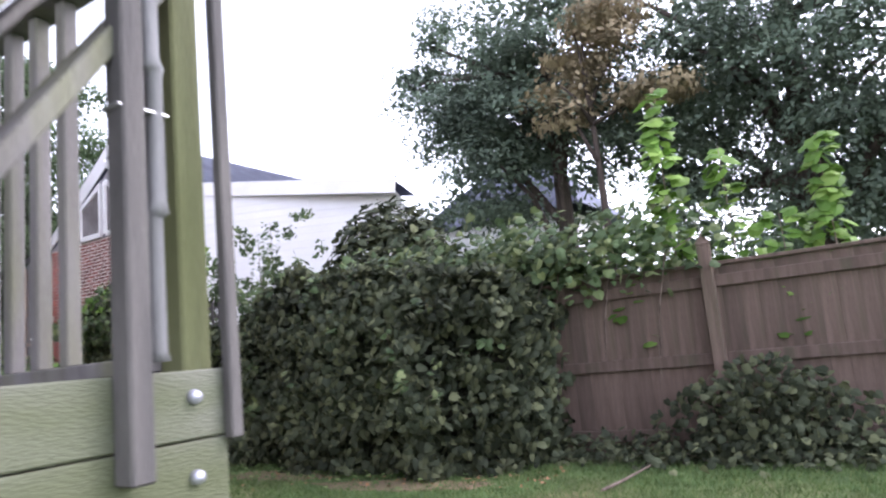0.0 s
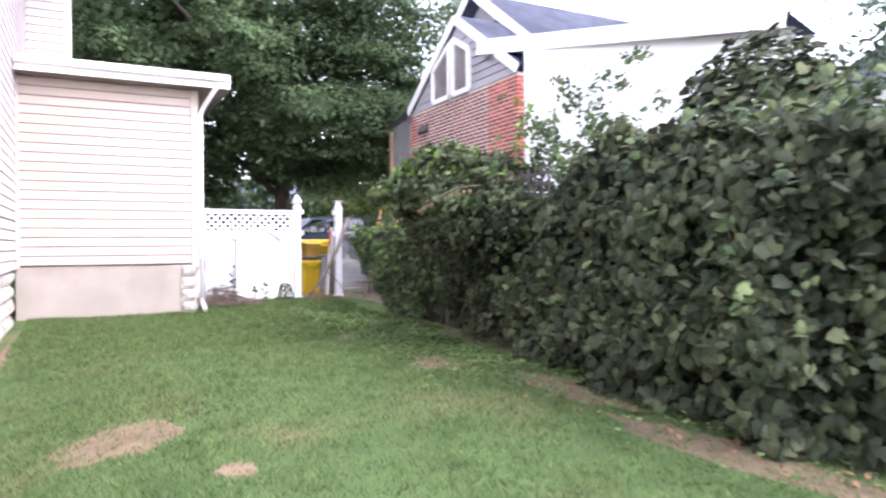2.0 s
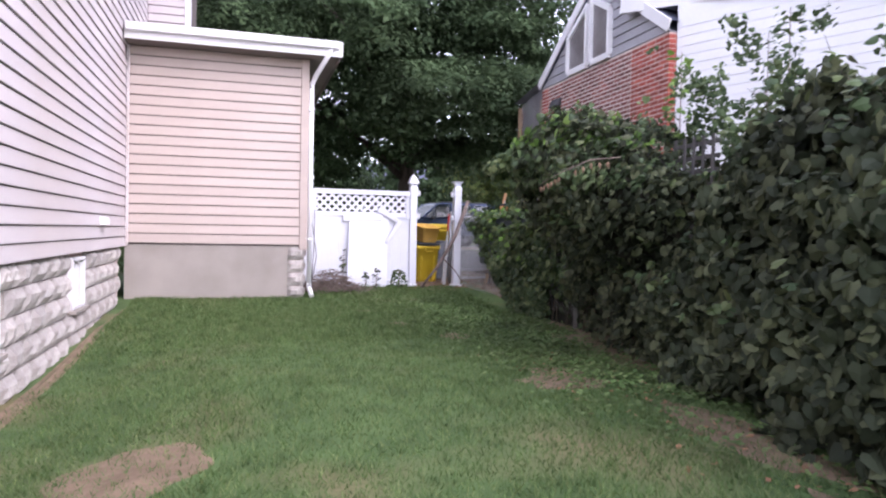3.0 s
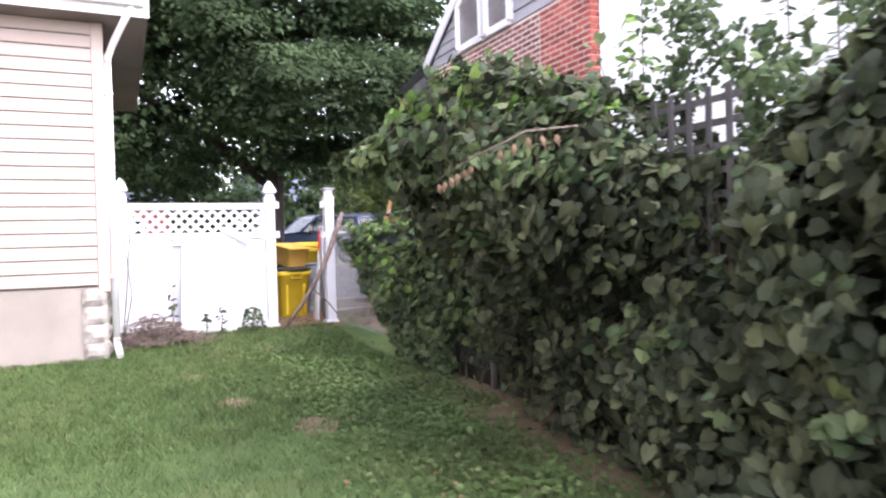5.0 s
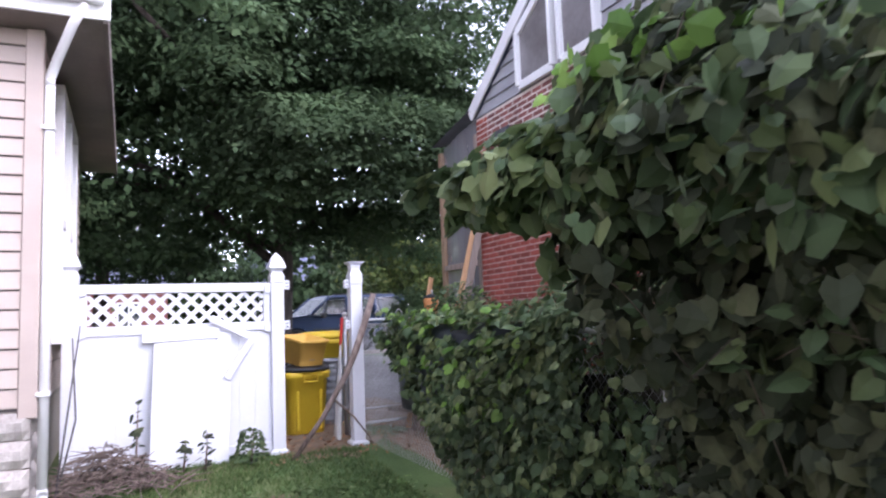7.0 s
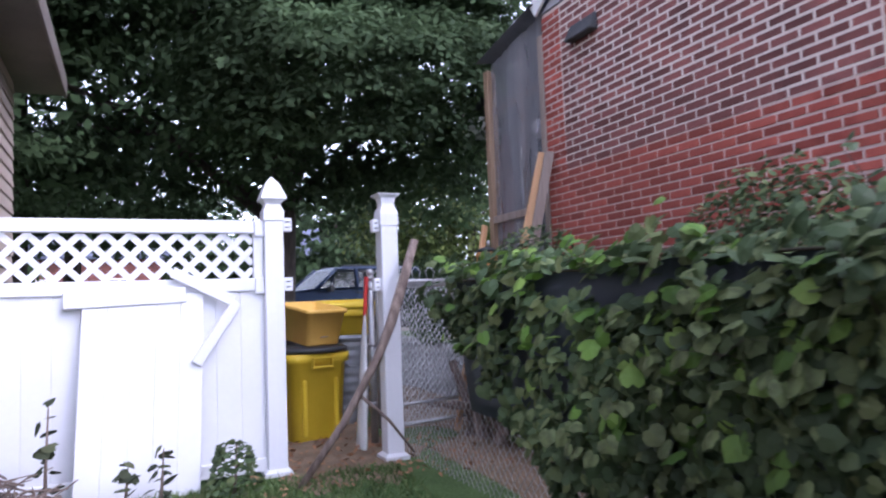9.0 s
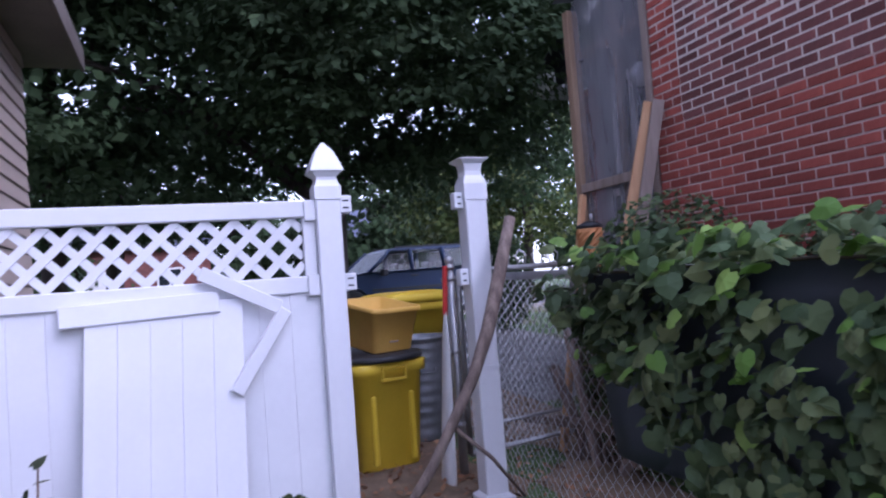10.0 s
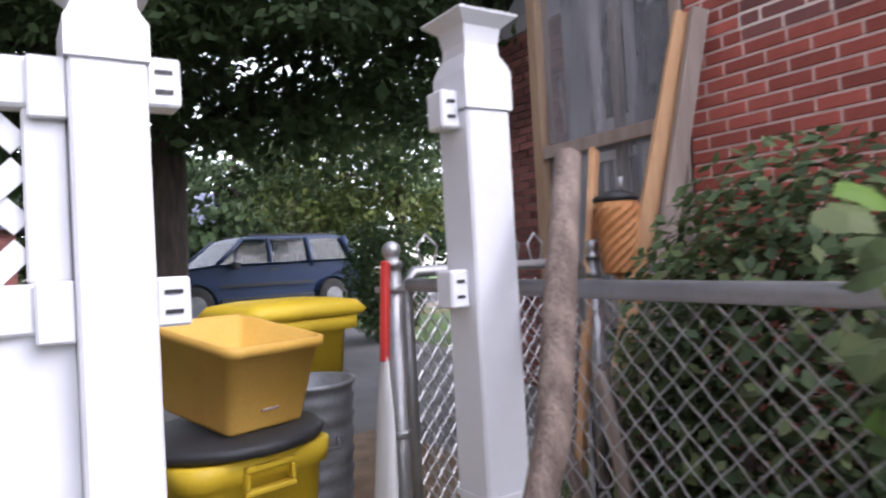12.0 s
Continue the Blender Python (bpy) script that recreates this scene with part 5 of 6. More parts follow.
nt.links.new(mx.outputs[0], nt.nodes["Material Output"].inputs["Surface"])
bm = bmesh.new()
vs = [bm.verts.new(p) for p in ((0.42, -0.66, 1.55), (-1.95, -0.66, 1.55), (-1.95, 0.66, 1.55), (0.42, 0.66, 1.55), (0.2, -0.58, 1.63), (-1.8, -0.58, 1.64), (-1.8, 0.58, 1.64), (0.2, 0.58, 1.63))]
for q in ((0, 1, 5, 4), (1, 2, 6, 5), (2, 3, 7, 6), (3, 0, 4, 7), (4, 5, 6, 7), (3, 2, 1, 0)):
    bm.faces.new([vs[k] for k in q])
bmesh.ops.bevel(bm, geom=bm.edges[:], offset=0.03, segments=2, affect="EDGES")
part("roof", bm, PAINT_CAR, car)
for s in (-1, 1):
    for x0, x1, r in ((1.1, 0.38, 0.04), (-0.12, -0.14, 0.05), (-1.02, -1.0, 0.07), (-2.12, -1.86, 0.1)):
        part("pillar", tube(bmesh.new(), [(x0, s * 0.76, 0.99), ((x0 + x1) / 2, s * 0.715, 1.28), (x1, s * 0.64, 1.58)], r, 8), PAINT_CAR, car)
    for x0, x1, u0, u1 in ((1.02, -0.12, 0.36, -0.14), (-0.14, -1.02, -0.14, -1.0), (-1.04, -2.08, -1.02, -1.84)):
        bm = bmesh.new()
        q = [bm.verts.new(p) for p in ((x0, s * 0.76, 1.0), (x1, s * 0.76, 1.0), (u1, s * 0.65, 1.57), (u0, s * 0.65, 1.57))]
        bm.faces.new(q)
        part("side_window", bm, CARGLASS, car)
    part("mirror", boxes((0.62, 0.74, min(s * 0.82, s * 1.02), max(s * 0.82, s * 1.02), 1.0, 1.14), bevel=0.02), BLACK, car)
    part("headlight", boxes((2.14, 2.36, min(s * 0.5, s * 0.84), max(s * 0.5, s * 0.84), 0.7, 0.86), bevel=0.03), TRIM, car, "clear headlight")
    part("roof_rail", boxes((-1.7, 0.2, s * 0.54 - 0.015, s * 0.54 + 0.015, 1.63, 1.67), bevel=0.005), BLACK, car)
    for x in (-0.25, -1.15):
        part("seat", boxes((x - 0.12, x + 0.06, s * 0.36 - 0.22, s * 0.36 + 0.22, 0.95, 1.3), bevel=0.05), BLACK, car, "dark seat back")
for name, pts in (("windscreen", ((1.1, -0.74, 1.0), (1.1, 0.74, 1.0), (0.4, 0.62, 1.58), (0.4, -0.62, 1.58))), ("rear_window", ((-2.12, -0.74, 1.03), (-2.12, 0.74, 1.03), (-1.9, 0.62, 1.57), (-1.9, -0.62, 1.57)))):
    bm = bmesh.new()
    bm.faces.new([bm.verts.new(p) for p in pts])
    part(name, bm, CARGLASS, car)
for x in (1.45, -1.45):
    for y in (-0.8, 0.8):
        bm = bmesh.new()
        stack(bm, [(0.2, -0.11), (0.34, -0.11), (0.36, -0.08), (0.36, 0.08), (0.34, 0.11), (0.2, 0.11)], n=24)
        bmesh.ops.transform(bm, matrix=Matrix.Translation((x, y, 0.36)) @ Matrix.Rotation(math.pi / 2, 4, "X"), verts=bm.verts)
        wheel = part("wheel", bm, RUBBER, car)
        bm = bmesh.new()
        stack(bm, [(0.19, -0.12), (0.2, 0), (0.19, 0.12)], n=20)
        bmesh.ops.transform(bm, matrix=Matrix.Translation((x, y, 0.36)) @ Matrix.Rotation(math.pi / 2, 4, "X"), verts=bm.verts)
        part("rim", bm, STEEL_DULL, wheel)
part("bumper", boxes((2.2, 2.42, -0.85, 0.85, 0.36, 0.6), bevel=0.04), BLACK, car)

# ---- trees ----
def tree(name, x, y, h, trunk_r, crown, label, material, seed, n, leaf, clump=0.6, limbs=8, bare=0.28, lean_x=0.0, boughs=0):
    """crown: list of (dx, dy, z, rx, ry, rz) lobes. Leaves grow in clumps on and in the lobes."""
    rng = np.random.default_rng(seed)
    z0 = gz(x, y) - 0.1
    t = thing(name, (x, y, z0), label, "tree")
    pts = [(0, 0, 0), (0.05 * trunk_r, 0, h * 0.05), (lean_x * 0.3, 0.1, h * 0.3), (lean_x * 0.7, 0.05, h * 0.6), (lean_x, 0, h * 0.92)]
    part("trunk", tube(bmesh.new(), pts, [trunk_r * 1.5, trunk_r, trunk_r * 0.85, trunk_r * 0.55, trunk_r * 0.1], 10), BARK, t)
    for k in range(limbs):
        c = crown[k % len(crown)]
        a = rng.uniform(0, 2 * math.pi)
        zs = h * rng.uniform(bare, 0.7)
        end = (c[0] + c[3] * 0.7 * math.cos(a), c[1] + c[4] * 0.7 * math.sin(a), max(c[2] + c[5] * rng.uniform(-0.4, 0.5), zs + 0.3))
        mid = (end[0] * 0.45, end[1] * 0.45, zs + (end[2] - zs) * 0.65)
        part("limb", tube(bmesh.new(), [(lean_x * 0.5, 0, zs), mid, end], [trunk_r * 0.45, trunk_r * 0.28, trunk_r * 0.06], 7), BARK, t)
    vol = np.array([c[3] * c[4] + c[3] * c[5] for c in crown])
    per = 26
    pos, nor = [], []
    pick = rng.choice(len(crown), int(n / per), p=vol / vol.sum())
    for k in pick:
        c = crown[k]
        d = rng.normal(0, 1, 3)
        d /= np.linalg.norm(d)
        r = rng.uniform(0.35, 1.02) ** 0.45
        centre = np.array(c[:3]) + d * r * np.array(c[3:])
        if noise.noise(Vector(centre) * 0.75 + Vector((seed, 0, 0))) > 0.24 or noise.noise(Vector(centre) * 1.6 + Vector((0, seed, 0))) > 0.36:
            continue
        off = rng.normal(0, 1, (per, 3)) * np.array([clump, clump, clump * 0.38]) * 0.55
        pos.append(centre + off)
        nor.append(d * 0.7 + np.array([0, 0, 0.5]) + off * 0.5)
    if boughs:
        # flat drooping boughs, thick with small leaves above and open below
        lobes = rng.choice(len(crown), boughs, p=vol / vol.sum())
        for k in lobes:
            c = crown[k]
            d = rng.normal(0, 1, 3) + np.array((0.45, 0, 0))
            d /= np.linalg.norm(d)
            centre = np.array(c[:3]) + d * rng.uniform(0.8, 1.04) * np.array(c[3:])
            s = rng.uniform(0.45, 1.25)
            if noise.noise(Vector(centre) * 0.42 + Vector((seed, 2, 0))) > 0.2:
                continue
            m = int(520 * s * s)
            u = rng.normal(0, 1, (m, 3))
            u /= np.linalg.norm(u, axis=1)[:, None]
            u[:, 2] = np.abs(u[:, 2]) ** 0.8 - 0.25 * (rng.random(m) < 0.25)
            rr = rng.uniform(0.45, 1.0, m)[:, None] ** 0.6
            flat = np.array((d[0], d[1], 0)) * 0.45
            lump = 1 + 0.3 * np.sin(u[:, :1] * 7 + k) * np.cos(u[:, 1:2] * 6 + s * 9)
            off = u * rr * lump * np.array((s, s, s * 0.5))
            off[:, 2] -= 0.35 * (off[:, 0] * flat[0] + off[:, 1] * flat[1]) / 0.45
            pos.append(centre + off)
            nor.append(u * np.array((0.8, 0.8, 0.6)) + np.array((0, 0, 0.45)))
    pos, nor = np.concatenate(pos), np.concatenate(nor)
    size = rng.uniform(0.6, 1.3, len(pos)) * leaf
    if boughs:
        # the shaded inside of the crown
        inner = []
        for k in rng.choice(len(crown), int(boughs * 50), p=vol / vol.sum()):
            c = crown[k]
            d = rng.normal(0, 1, 3)
            inner.append(np.array(c[:3]) + d / np.linalg.norm(d) * rng.uniform(0.1, 0.92) ** 0.5 * np.array(c[3:]))
        inner = np.array(inner)
        keep = np.array([noise.noise(Vector(v) * 0.5 + Vector((seed, 5, 0))) < 0.12 for v in inner])
        inner = inner[keep]
        foliage("inner_leaves", t, inner, np.tile((0.3, 0, 0.8), (len(inner), 1)), rng.uniform(0.14, 0.26, len(inner)), BLADE, material, seed + 2, 0.4, 0.8)
    foliage("crown", t, pos, nor, size, BLADE, material, seed + 1, 0.35, 0.3)
    return t


tree("holly_tree", -21.7, 6.75, 10.5, 0.24, [(0, 0, 5.2, 4.2, 4.6, 2.6), (0.5, -2.5, 4.4, 3.6, 3.4, 2.3), (0, 2.6, 4.6, 3.2, 3.0, 2.5), (0, 0, 8.2, 3.8, 4.0, 2.8), (1.5, 1.0, 4.0, 2.8, 3.5, 1.8), (3.0, -3.6, 6.4, 3.0, 3.2, 2.0), (2.6, 2.0, 7.2, 3.0, 3.0, 2.0), (-1.5, -3.2, 3.0, 2.2, 2.4, 1.1)],
     "large dense dark green evergreen tree behind the gate", TREE_L, 3, 17000, 0.12, 0.5, 16, 0.2, boughs=520)
tree("shade_tree", -23.6, 2.35, 11.0, 0.22, [(0, 0, 6.5, 3.6, 3.8, 3.0), (0, 2.0, 5.0, 3.0, 3.0, 2.2), (0, 0, 9.0, 3.0, 3.4, 2.5), (0.5, -2.0, 5.0, 2.6, 2.6, 2.0), (-0.5, -3.6, 3.2, 2.0, 2.6, 1.6)],
     "tall dark tree beyond the house", TREE_L, 13, 8000, 0.13, 0.6, 10, 0.3, boughs=190)
tree("shade_tree", -24.5, 3.2, 10.0, 0.17, [(0, 0, 7.0, 2.6, 2.8, 2.2), (-0.6, 1.0, 3.4, 1.8, 2.0, 1.2)], "slender dark tree beyond the house", TREE_L, 14, 9000, 0.14, 0.6, 7, 0.4)
tree("shade_tree", -30.5, -3.0, 10.0, 0.2, [(0, 0, 6.0, 3.2, 3.6, 3.6), (0, 2.5, 4.5, 3, 3, 2.5)], "tall tree across the street", TREE_L, 17, 18000, 0.22, 0.65, 8, 0.3)
tree("light_tree", -29.5, 14.5, 8.5, 0.16, [(0, 0, 4.6, 3.0, 3.0, 3.0), (0, -2, 3.4, 2.2, 2.4, 1.8)], "yellow-green tree across the street", TREE_Y, 23, 20000, 0.19, 0.55, 7, 0.2)
tree("cedar_tree", -5.0, 12.8, 9.5, 0.22, [(-2.0, 0, 4.7, 1.5, 1.4, 1.2), (-2.3, 0, 6.3, 1.1, 1.2, 0.9), (-0.9, 0, 6.0, 1.5, 1.5, 1.2), (-0.2, 0.2, 7.6, 1.8, 1.5, 1.2), (0.5, 0.5, 5.0, 1.3, 1.4, 1.2), (-2.9, 0, 6.0, 0.75, 0.8, 0.6), (-3.2, 0.1, 7.3, 0.7, 0.7, 0.5), (-2.6, 0.1, 8.3, 0.6, 0.7, 0.4)],
     "dark evergreen tree behind the board fence", TREE_R, 31, 9000, 0.1, 0.45, 12, 0.22, boughs=110)
tree("cedar_tree", -0.6, 13.4, 10.5, 0.3, [(0, 0, 5.6, 2.6, 2.2, 2.6), (-1.6, 0.2, 6.6, 2.0, 2.0, 2.0), (2.0, 0, 5.0, 2.6, 2.2, 3.0), (0.3, 0, 3.2, 2.4, 1.6, 1.3), (-2.3, 0.8, 4.8, 1.1, 0.9, 1.3), (-2.9, 0.8, 3.7, 1.2, 0.9, 0.9)],
     "broad dark evergreen tree behind the board fence", TREE_R, 37, 14000, 0.1, 0.45, 12, 0.2, boughs=200)
tree("cedar_tree", 4.6, 12.8, 9.5, 0.25, [(0, 0, 5.0, 2.4, 2.2, 3.0), (0, 0, 3.0, 2.2, 1.8, 1.8)], "dark evergreen tree behind the board fence", TREE_R, 41, 9000, 0.13, 0.45, 8, 0.2, boughs=90)
tree("browned_tree", -3.7, 11.3, 7.4, 0.09, [(-0.4, 0, 5.6, 0.8, 0.6, 0.22), (0.1, 0, 6.1, 0.9, 0.6, 0.25), (-0.6, 0.1, 5.1, 0.5, 0.5, 0.2), (1.1, 0.2, 5.2, 0.7, 0.5, 0.22), (0.4, 0.1, 6.7, 0.8, 0.6, 0.25)], "tree with browned sprays of foliage", TREE_BROWN, 47, 7500, 0.13, 0.35, 6, 0.5)
rngf = random.Random(8)
for k in range(15):
    y = -34 + k * 5.2 + rngf.uniform(-1, 1)
    x = -42 + rngf.uniform(-4, 4)
    tree("far_tree", x, y, 7.2, 0.2, [(0, 0, 3.9, 3.0, 3.5, 2.7), (0, 1.5, 2.2, 2.5, 3.3, 2.1)], "green tree in the row across the street", TREE_L, 60 + k, 13000, 0.34, 0.7, 4, 0.2)
for k in range(6):
    tree("far_tree", -16 + k * 7.5, 30 + rngf.uniform(-2, 2), 8.0, 0.2, [(0, 0, 4.0, 3.6, 3.0, 3.0)], "green tree behind the gardens", TREE_L, 90 + k, 3600, 0.42, 0.7, 4, 0.2)


def street_house(x, y, wide, deep, wall_h, wall_material, label, rz):
    """A plain gabled house across the street, its front looking along local +x."""
    h = thing("street_house", (x, y, gz(x, y) - 0.05), label, "house", rz=rz)
    part("wall", boxes((-deep, 0, -wide / 2, wide / 2, 0, wall_h)), wall_material, h)
    bm = bmesh.new()
    q = [(-deep - 0.3, wall_h), (0.35, wall_h), (0.35, wall_h + 0.12), (-deep / 2, wall_h + 2.2), (-deep - 0.3, wall_h + 0.12)]
    part("roof", prism(bm, q, -wide / 2 - 0.3, wide / 2 + 0.3), SHINGLE, h)
    for k in (-0.32, 0.0, 0.32):
        w = part("window" if k else "door", boxes((0, 0.05, wide * k - 0.5, wide * k + 0.5, 0.9 if k else 0.2, 2.2), bevel=0.01), TRIM, h)
        if k:
            for s in (-1, 1):
                part("pane", boxes((0.05, 0.056, wide * k + s * 0.23 - 0.2, wide * k + s * 0.23 + 0.2, 0.98, 2.12)), GLASS, w)
    return h


street_house(-41.0, 1.0, 9.0, 7.0, 3.0, BRICK_D, "red brick house across the street", 0)
street_house(-44.0, 13.0, 6.0, 5.0, 2.8, WHITESIDE, "small pale house across the street", 4)

# ---- hedge ----
def lerp_table(x, table):
    for (a, u), (b, v) in zip(table, table[1:]):
        if b <= x <= a:
            return u + (v - u) * (a - x) / (a - b)
    return table[0][1] if x > table[0][0] else table[-1][1]


TOP = [(-2.5, 1.2), (-2.8, 1.66), (-3.4, 1.78), (-4.5, 1.9), (-5.7, 2.05), (-6.2, 1.85), (-6.7, 1.5), (-7.15, 1.52), (-7.5, 1.95), (-8.2, 2.32), (-8.9, 2.15), (-9.2, 1.95), (-9.45, 1.34), (-10.7, 1.27), (-12.0, 1.27), (-12.8, 1.3), (-13.1, 1.25)]
FACE = [(-2.5, 5.6), (-2.8, 5.15), (-3.4, 4.9), (-4.5, 4.98), (-5.7, 5.22), (-7.0, 5.62), (-8.0, 5.8), (-9.3, 5.84), (-10.5, 5.82), (-11.5, 5.88), (-13.0, 5.95), (-13.4, 6.0)]


def hedge_face(x, z):
    y = lerp_table(x, FACE) + 0.14 * max(z - 0.5, 0) if x > -9.2 else lerp_table(x, FACE) + 0.05 * z
    y += 0.2 * noise.noise((x * 1.3, z * 1.3, 4)) + 0.14 * noise.noise((x * 3.1, z * 3.1, 9))
    if x < -8.6:
        y += 0.28 * max(0.6 - z, 0) / 0.6
    b = ((x + 8.0) / 1.1) ** 2 + ((z - 1.8) / (0.7 if z > 1.8 else 1.0)) ** 2
    if b < 1:
        y = min(y, 5.75 - 0.92 * math.sqrt(1 - b) + 0.3 * noise.noise((x * 1.9, z * 1.9, 1)) + 0.16 * noise.noise((x * 4.5, z * 4.5, 3)))
    return y


hedge = thing("hedge", (-7.5, 6.0, 0), "tall overgrown hedge of dark heart-shaped vine leaves", "hedge")
rngh = np.random.default_rng(77)


def hedge_points(n, x0, x1, zmin=0.0, thin=1.0):
    pos, nor = [], []
    while len(pos) < n:
        x = rngh.uniform(min(x0, x1), max(x0, x1))
        top = lerp_table(x, TOP) + 0.1 * noise.noise((x * 2.0, 0.5, 2)) + 0.05 * noise.noise((x * 6.0, 0.5, 2))
        if top < zmin + 0.02:
            continue
        if rngh.random() < 0.8:
            low = max(zmin, 0.05 + 0.64 * (-11.2 - x))
            if low > top - 0.05:
                continue
            z = rngh.uniform(low, top)
            if -12.9 < x < -11.0 and z < 1.3 and rngh.random() < (0.8 if x < -11.6 and z > 0.7 else 0.25):
                continue
            y = hedge_face(x, z)
            e = max(z - (top - 0.3), 0) / 0.3
            y += e * e * 0.3
            d = abs(rngh.normal(0, 0.22))
            g = noise.noise((x * 2.2, z * 2.2, 20))
            if g > 0.12 and rngh.random() < 0.75:
                d += 0.26
            y += d - 0.04
            if x < -10.0:
                y = min(y, CY - 0.08 - 0.1 * rngh.random())
            pos.append((x, y, z))
            nor.append((rngh.normal(0, 0.2), -0.9, 0.45 + 0.6 * e))
        else:
            yf = hedge_face(x, top - 0.1) + 0.15
            y = rngh.uniform(yf, 6.35)
            z = top - 0.02 + abs(rngh.normal(0, 0.05)) - 0.1 * (y - yf)
            pos.append((x, y, z))
            nor.append((0, -0.35, 1.0))
    a = np.array(pos) - np.array((-7.5, 6.0, 0))
    return a, np.array(nor)


p, q = hedge_points(17000, -2.55, -7.2)
foliage("vine_leaves", hedge, p, q, rngh.uniform(0.045, 0.11, len(p)), HEART, IVY, 101, 0.6, 0.75)
p, q = hedge_points(11500, -6.9, -9.4)
foliage("vine_leaves", hedge, p, q, rngh.uniform(0.03, 0.085, len(p)), HEART, IVY, 102, 0.6, 0.75)
p, q = hedge_points(1500, -7.2, -9.4, 1.5)
foliage("vine_leaves", hedge, p - np.array((0, 0.03, 0)), q, rngh.uniform(0.035, 0.085, len(p)), HEART, IVY_MID, 115, 0.6, 0.7)
p, q = hedge_points(700, -7.0, -9.3, 1.5)
foliage("young_leaves", hedge, p - np.array((0, 0.05, 0)), q, rngh.uniform(0.035, 0.08, len(p)), HEART, SHRUB, 103, 0.5, 0.5)
p, q = hedge_points(4300, -9.2, -12.95)
foliage("vine_leaves", hedge, p, q, rngh.uniform(0.032, 0.08, len(p)), LOBED, SHRUB, 104, 0.55, 0.6)
p, q = hedge_points(3400, -9.2, -12.9)
foliage("vine_leaves", hedge, p, q, rngh.uniform(0.035, 0.085, len(p)), LOBED, IVY_MID, 114, 0.55, 0.6)
p, q = hedge_points(170, -10.4, -13.0, 0.7)
foliage("young_leaves", hedge, p - np.array((0, 0.04, 0)), q, rngh.uniform(0.04, 0.09, len(p)), LOBED, IVY_BRIGHT, 105, 0.45, 0.5)
# the bough that hangs out over the lawn
ov = []
for k in range(2600):
    u = rngh.random() ** 0.8
    c = np.array((-7.9 - 1.12 * u, 5.2 - 0.5 * u, 1.84 - 0.07 * u))
    r = 0.36 - 0.24 * u
    d = rngh.normal(0, 1, 3)
    d /= np.linalg.norm(d)
    a = c + d * np.array((r, r, r * 0.75)) * rngh.uniform(0.5, 1.08)
    if noise.noise(Vector(a) * 3.6) < 0.24:
        ov.append(np.append(a, d))
ov = np.array(ov)
foliage("bough_leaves", hedge, ov[:, :3] - np.array((-7.5, 6.0, 0)), ov[:, 3:] * 0.6 + np.array((0, -0.35, 0.6)), rngh.uniform(0.035, 0.085, len(ov)), HEART, SHRUB, 141, 0.5, 0.4)
part("bough", tube(bmesh.new(), [(0.1, -0.1, 1.2), (-0.3, -0.7, 1.75), (-0.9, -1.0, 1.86), (-1.45, -1.28, 1.76)], [0.02, 0.016, 0.01, 0.003], 6), BRANCH, hedge)
# sprigs that stand out of the hedge, with bright tips
p, q = hedge_points(150, -2.7, -9.3, 0.5)
p2s, q2s = hedge_points(22, -9.3, -12.9, 0.9)
sp, sn = [], []
for a, b in zip(np.concatenate([p, p2s]), np.concatenate([q, q2s])):
    d = np.array(b) * np.array((1, 0.45, 0.6)) + rngh.normal(0, 0.45, 3) + np.array((0, 0, 0.35))
    d /= np.linalg.norm(d)
    ln = rngh.uniform(0.15, 0.42)
    e = a + d * ln + np.array((0, 0, -0.1 * ln))
    part("sprig", tube(bmesh.new(), [a - d * 0.1, (a + e) / 2 + np.array((0, 0, 0.03)), e], [0.003, 0.0022, 0.0012], 4, False), STEM, hedge)
    for k in range(int(ln * 30)):
        u = rngh.uniform(0.1, 1.0)
        sp.append(a + (e - a) * u + rngh.normal(0, 0.03, 3))
        sn.append((rngh.normal(0, 0.3), -0.5, 0.8))
sp, sn = np.array(sp), np.array(sn)
clear = ((sp[:, 1] > -1.05) | (sp[:, 0] > 0.3)) & ((sp[:, 0] > -1.0) | (sp[:, 1] > -0.6))
sp, sn = sp[clear], sn[clear]
foliage("sprig_leaves", hedge, sp, sn, rngh.uniform(0.04, 0.085, len(sp)), HEART, SHRUB, 108, 0.4, 0.45)
p, q = hedge_points(420, -7.3, -9.0, 1.85)
foliage("young_leaves", hedge, p - np.array((0, 0.06, -0.03)), q, rngh.uniform(0.04, 0.085, len(p)), HEART, IVY_BRIGHT, 109, 0.4, 0.5)
DRYLEAF = arrays_mesh("withered_leaf", HEART_V * 1.0, HEART_F, DRY_LEAF)
tw = thing("dead_twig", (-7.5, 4.75, 1.55), "broken twig with hanging withered leaves caught on the hedge", "twig")
twp = [Vector((-0.02, -0.05, -0.01)), Vector((0.22, 0.03, 0.075)), Vector((0.38, 0.2, 0.17)), Vector((0.42, 0.45, 0.2))]
part("stem", tube(bmesh.new(), twp, [0.0025, 0.004, 0.005, 0.005], 6), BRANCH, tw)
wl = []
for k in range(11):
    u = 0.02 + 0.055 * k if k < 6 else 0.5 + 0.09 * (k - 6)
    s = min(int(u * 3), 2)
    a = twp[s].lerp(twp[s + 1], u * 3 - s)
    wl.append((a.x + rngh.normal(0, 0.006), a.y - 0.01, a.z - 0.035))
